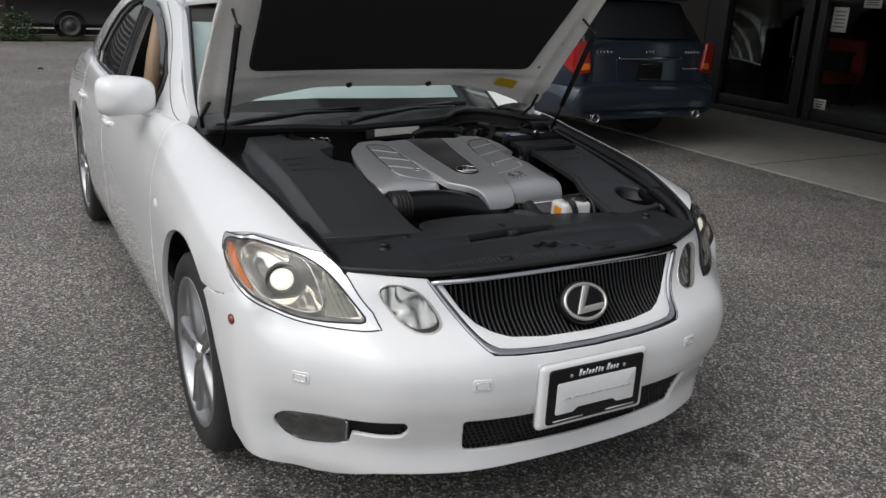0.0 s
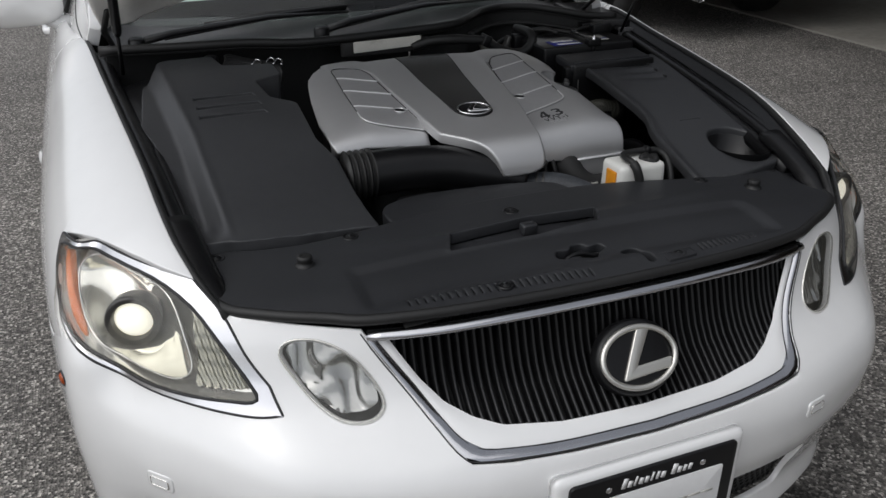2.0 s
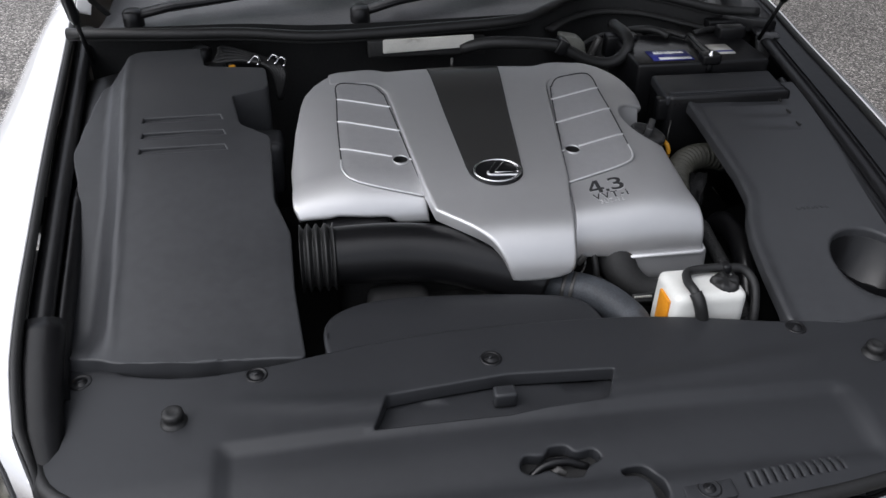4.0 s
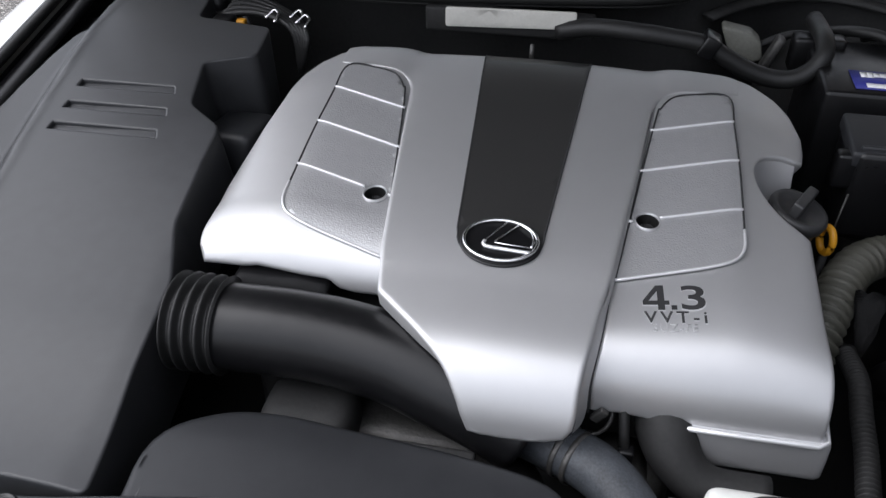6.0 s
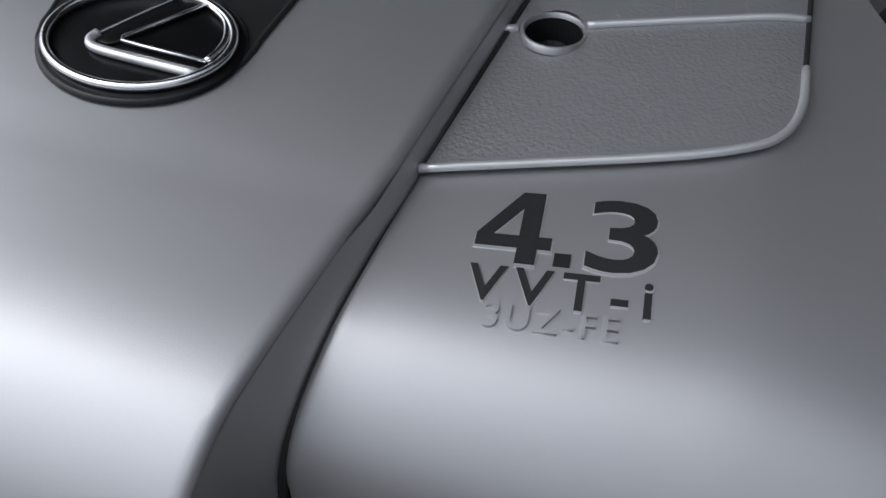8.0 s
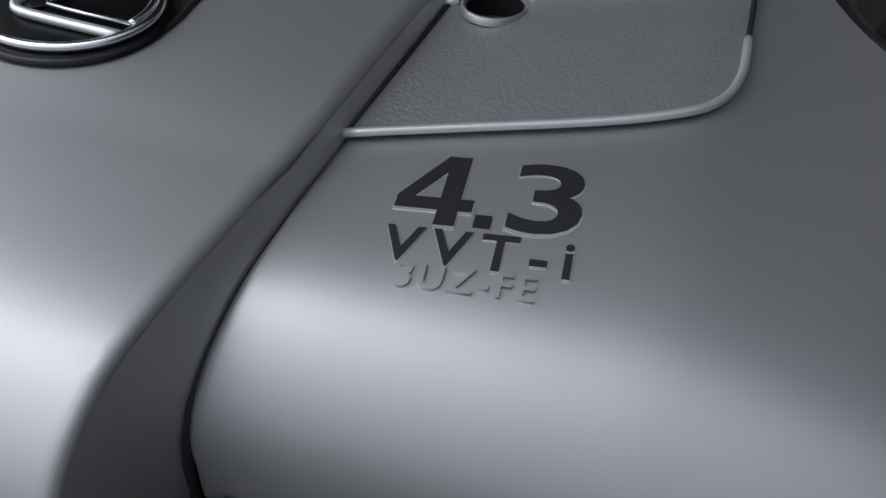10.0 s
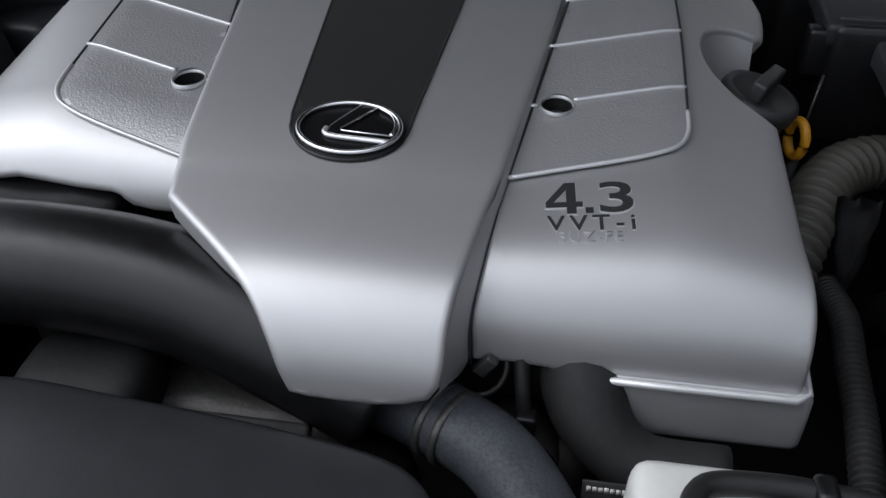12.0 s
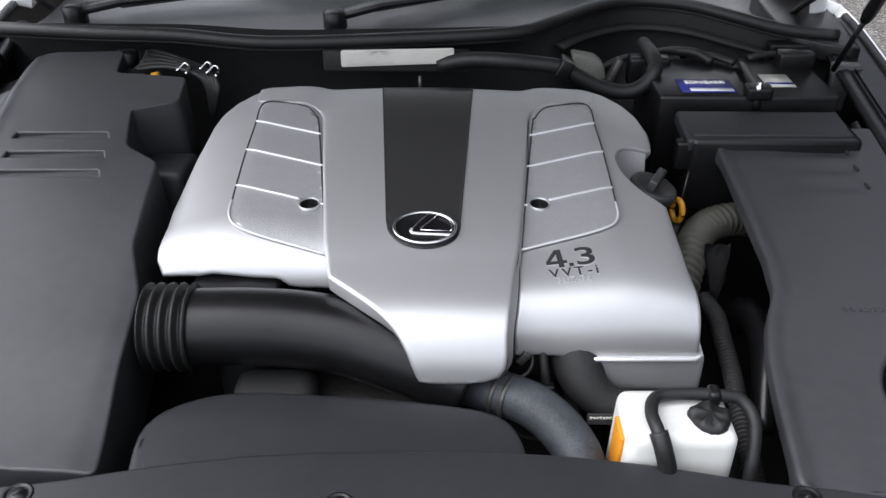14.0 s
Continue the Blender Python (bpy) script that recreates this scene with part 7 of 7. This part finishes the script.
# out of view; added so that the ground by the estate car falls into shade
single("canopy", box((4.7, 22, 0.3), (5.35, 6.0, 3.15), 0.02), WALLMAT, "unseen dark canopy added to shade the apron", "canopy", kind="structure")


def loft(sections, cap=True):
    """A closed skin through rings of equal count."""
    bm = bmesh.new()
    rings = [[bm.verts.new(p) for p in ring] for ring in sections]
    n = len(rings[0])
    for a, b in zip(rings, rings[1:]):
        for j in range(n):
            bm.faces.new((a[j], a[(j + 1) % n], b[(j + 1) % n], b[j]))
    if cap:
        bm.faces.new(rings[0][::-1])
        bm.faces.new(rings[-1])
    bmesh.ops.recalc_face_normals(bm, faces=bm.faces[:])
    return bm


def hull(half, z0, z1, power=5.0, n=28, shift=0.0):
    """A rounded upright section: half its width and its lower and upper heights."""
    out = []
    for i in range(n):
        a = 2 * math.pi * i / n
        c, s = math.cos(a), math.sin(a)
        out.append((math.copysign(abs(c) ** (2 / power), c) * half + shift, math.copysign(abs(s) ** (2 / power), s) * (z1 - z0) / 2 + (z0 + z1) / 2))
    return out


# the blue estate car, parked nose away
wagon = thing("blue_estate_car", "dark blue estate car parked facing the showroom", "car", at=(4.20, 4.40, 0))
rows = [(0.02, 0.76, 0.38, 0.58), (0.0, 0.84, 0.345, 0.66), (0.03, 0.865, 0.335, 0.68), (0.4, 0.872, 0.30, 0.70), (0.7, 0.872, 0.24, 0.70), (2.2, 0.875, 0.22, 0.70), (4.0, 0.86, 0.22, 0.66), (4.45, 0.75, 0.28, 0.60)]
part("lower_body", loft([[(x, y, z) for x, z in hull(h, a, b)] for y, h, a, b in rows]), BLUEPAINT, wagon)
rows = [(0.09, 0.70, 0.56, 1.00), (0.06, 0.80, 0.55, 1.04), (0.12, 0.85, 0.54, 1.06), (0.5, 0.872, 0.53, 1.05), (2.0, 0.875, 0.53, 1.02), (3.1, 0.865, 0.53, 0.96), (4.2, 0.80, 0.50, 0.80), (4.4, 0.70, 0.5, 0.72)]
part("upper_body", loft([[(x, y, z) for x, z in hull(h, a, b)] for y, h, a, b in rows]), BLUEPAINT, wagon)
rows = [(0.13, 0.74, 0.95, 1.06), (0.22, 0.72, 0.95, 1.22), (0.36, 0.68, 0.95, 1.42), (0.6, 0.67, 0.95, 1.46), (1.8, 0.67, 0.95, 1.47), (2.4, 0.64, 0.95, 1.40), (3.2, 0.62, 0.92, 1.00)]
part("greenhouse", loft([[(x, y, z) for x, z in hull(h, a, b, 4)] for y, h, a, b in rows]), DARKGLASS, wagon, "dark tinted windows")
part("roof_panel", loft([[(x, y, z) for x, z in hull(h, a, b, 4)] for y, h, a, b in [(0.26, 0.60, 1.415, 1.450), (0.34, 0.66, 1.41, 1.475), (1.8, 0.67, 1.41, 1.485), (2.2, 0.60, 1.40, 1.445)]]), BLUEPAINT, wagon)
gate = part("tailgate", panel(rounded([(-0.63, 0.575), (0.63, 0.575), (0.69, 0.72), (0.70, 1.05), (-0.70, 1.05), (-0.69, 0.72)], 0.06), lambda x, z: (x, 0.048 + 0.05 * (x / 0.66) ** 4 + 0.12 * max(0, z - 0.92), z), step=0.08, edge=0.008, depth=0.03, up=(0, -1, 0)), BLUEPAINT, wagon)
part("rear_glass", panel(rounded([(-0.66, 1.08), (0.66, 1.08), (0.60, 1.40), (-0.57, 1.40)], 0.05), lambda x, z: (x, 0.085 + 0.65 * (z - 1.06) + 0.06 * (x / 0.62) ** 4, z), step=0.08, edge=0.004, depth=0.01, up=(0, -1, 0)), DARKGLASS, gate, "dark rear window")
part("plate_recess", panel(rounded([(-0.37, 0.685), (0.37, 0.685), (0.41, 0.885), (-0.41, 0.885)], 0.03), lambda x, z: (x, 0.040, z), step=0.1, edge=0.004, depth=0.01, up=(0, -1, 0)), BLUEPAINT, gate)
part("chrome_strip", box((0.78, 0.02, 0.022), (0, 0.030, 0.900), 0.006), CHROME, gate, "chrome strip over the plate")
plate_w = part("licence_plate", box((0.31, 0.012, 0.16), (0, 0.03, 0.780), 0.004), SATIN, gate, "dark plate in a frame, number blanked")
part("plate_bar", box((0.20, 0.003, 0.010), (0, 0.023, 0.845), 0.0), CAST, plate_w)
part("plate_bar", box((0.22, 0.003, 0.006), (0, 0.023, 0.707), 0.0), CAST, plate_w)
for x0, n, z in ((-0.64, 5, 0.955), (0.44, 5, 0.955), (0.44, 5, 0.80), (-0.05, 3, 0.955)):
    bm = bmesh.new()
    for i in range(n):
        box((0.03, 0.008, 0.022 if z > 0.8 else 0.014), (x0 + 0.04 * i, 0.03, z), 0.003, bm=bm)
    part("badge_bars", bm, CHROME, gate, "bright lettering bars")
for s in (-1, 1):
    lamp = part("tail_lamp", panel(rounded([(0.69, 0.775), (0.86, 0.755), (0.94, 0.86), (0.90, 1.02), (0.74, 1.045)], 0.03), lambda x, z, s=s: (s * min(x, 0.868 + 0.05 * (x - 0.868)), 0.040 + 0.35 * max(0, x - 0.70) ** 1.3 + 2.6 * max(0, x - 0.868), z), step=0.03, edge=0.008, depth=0.03, up=(0, -1, 0)), REDLENS, wagon, "red tail lamp")
    part("amber_segment", panel(rounded([(0.705, 0.800), (0.79, 0.788), (0.79, 0.845), (0.712, 0.848)], 0.015), lambda x, z, s=s: (s * x, 0.036 + 0.35 * max(0, x - 0.70) ** 1.3, z), step=0.05, edge=0.004, depth=0.01, up=(0, -1, 0)), AMBER, lamp)
    part("exhaust_tip", lathe([(0.04, 0.12), (0.046, 0.0), (0.043, -0.003), (0.038, 0.0), (0.036, 0.10)], n=22, at=(s * 0.63, -0.025, 0.362), turn=Matrix.Rotation(radians(-90), 4, "X")), ALLOY, wagon, "dull chrome exhaust tip")
    part("tyre", lathe([(0.2, -0.1), (0.31, -0.1), (0.325, -0.06), (0.325, 0.06), (0.31, 0.1), (0.2, 0.1)], n=32, at=(s * 0.76, 0.95, 0.325), axis="x"), TYRE, wagon)
    part("tyre", lathe([(0.2, -0.1), (0.31, -0.1), (0.325, -0.06), (0.325, 0.06), (0.31, 0.1), (0.2, 0.1)], n=32, at=(s * 0.76, 3.6, 0.325), axis="x"), TYRE, wagon)
part("bumper_line", box((1.55, 0.03, 0.02), (0, 0.0, 0.42), 0.008), SATIN, wagon)

# fence at the back of the lot, with vehicles behind it
fence = thing("slatted_fence", "weathered dark horizontal slat fence", "fence", at=(0, 17.0, 0), kind="structure")
for i in range(17):
    part("slat", box((26, 0.03, 0.10), (-4.0, 0, 0.16 + 0.135 * i), 0.004), FENCE, fence)
for i in range(11):
    part("post", box((0.09, 0.09, 2.45), (-16.5 + 2.5 * i + 0.35, 0.07, 1.225), 0.006), FENCE, fence)
single("mossy_kerb", box((26, 0.3, 0.10), (-4.0, 16.85, 0.045), 0.03), mat("mossy_concrete", (0.06, 0.065, 0.03), 0.9, vary=0.35, scale=5, bump=0.004, bump_scale=30), "moss covered concrete kerb below the fence", "kerb", kind="structure")
van = thing("parked_van", "dark van with steel wheels parked behind the fence", "van", at=(0.37, 16.72, 0))
part("van_body", loft([[(x, y, z) for x, z in hull(2.3, a, b, 8, shift=1.2)] for y, a, b in ((0.02, 0.35, 1.7), (0.0, 0.3, 1.8), (1.6, 0.3, 1.9))]), FRAMEMAT, van)
for x in (0.0, 2.7):
    w = part("tyre", lathe([(0.19, -0.08), (0.29, -0.08), (0.30, 0.0), (0.29, 0.08)], n=28, at=(x, 0.0, 0.30), axis="y"), TYRE, van)
    part("rim", lathe([(0.195, -0.07), (0.17, -0.082), (0.15, -0.05), (0.08, -0.06), (0.06, -0.085), (0, -0.085)], n=28, at=(x, 0, 0.30), turn=Matrix.Diagonal((1, 1, 1, 1)) @ Matrix.Rotation(math.pi, 4, "X"), axis="y"), CAST, w, "grey steel rim")
white = thing("parked_hatchback", "white hatchback parked by the bushes", "car", at=(-2.35, 17.3, 0))
part("hatch_body", loft([[(x, y, z) for x, z in hull(1.95, a, b, 6)] for y, a, b in ((0.03, 0.3, 0.9), (0.0, 0.22, 1.0), (1.6, 0.25, 1.0))]), PAINT, white)
part("hatch_glass", loft([[(x, y, z) for x, z in hull(1.2, a, b, 4)] for y, a, b in ((0.12, 0.95, 1.3), (1.4, 0.95, 1.4))]), DARKGLASS, white)
part("tyre", lathe([(0.18, -0.08), (0.29, -0.08), (0.30, 0.0), (0.29, 0.08)], n=28, at=(1.42, 0.0, 0.30), axis="y"), TYRE, white)

rng = random.Random(4)
bush = thing("roadside_bush", "straggly green weeds against the fence", "bush", at=(-0.60, 16.62, 0))
bm = bmesh.new()
for i in range(700):
    a, r = rng.uniform(0, 6.28), rng.uniform(0, 1) ** 0.7
    p = Vector((0.45 * r * math.cos(a), 0.20 * r * math.sin(a), rng.uniform(0.02, 0.72) * (1.05 - 0.6 * r)))
    m = Matrix.Translation(p) @ Euler([rng.uniform(-1, 1) for _ in range(3)]).to_matrix().to_4x4()
    s = rng.uniform(0.015, 0.04)
    vs = [bm.verts.new(m @ Vector(q)) for q in ((0, -s, 0), (s * 0.5, 0, s * 0.2), (0, s * 1.3, 0), (-s * 0.5, 0, s * 0.2))]
    bm.faces.new(vs)
part("leaves", bm, LEAF, bush)
bm = bmesh.new()
for i in range(12):
    a = rng.uniform(0, 6.28)
    sweep([(0.1 * math.cos(a), 0.05 * math.sin(a), 0), (0.3 * math.cos(a), 0.12 * math.sin(a), rng.uniform(0.3, 0.6))], 0.005, 5, bm=bm)
part("stems", bm, FENCE, bush)
pebble = bmesh.new()
bmesh.ops.create_icosphere(pebble, subdivisions=2, radius=0.032)
for v in pebble.verts:
    v.co = Vector((v.co.x * 1.4, v.co.y, max(0, v.co.z * 0.8)))
single("dark_stone", pebble, FENCE, "dark stone lying on the asphalt", "stone", at=(-0.545, 11.89, 0))
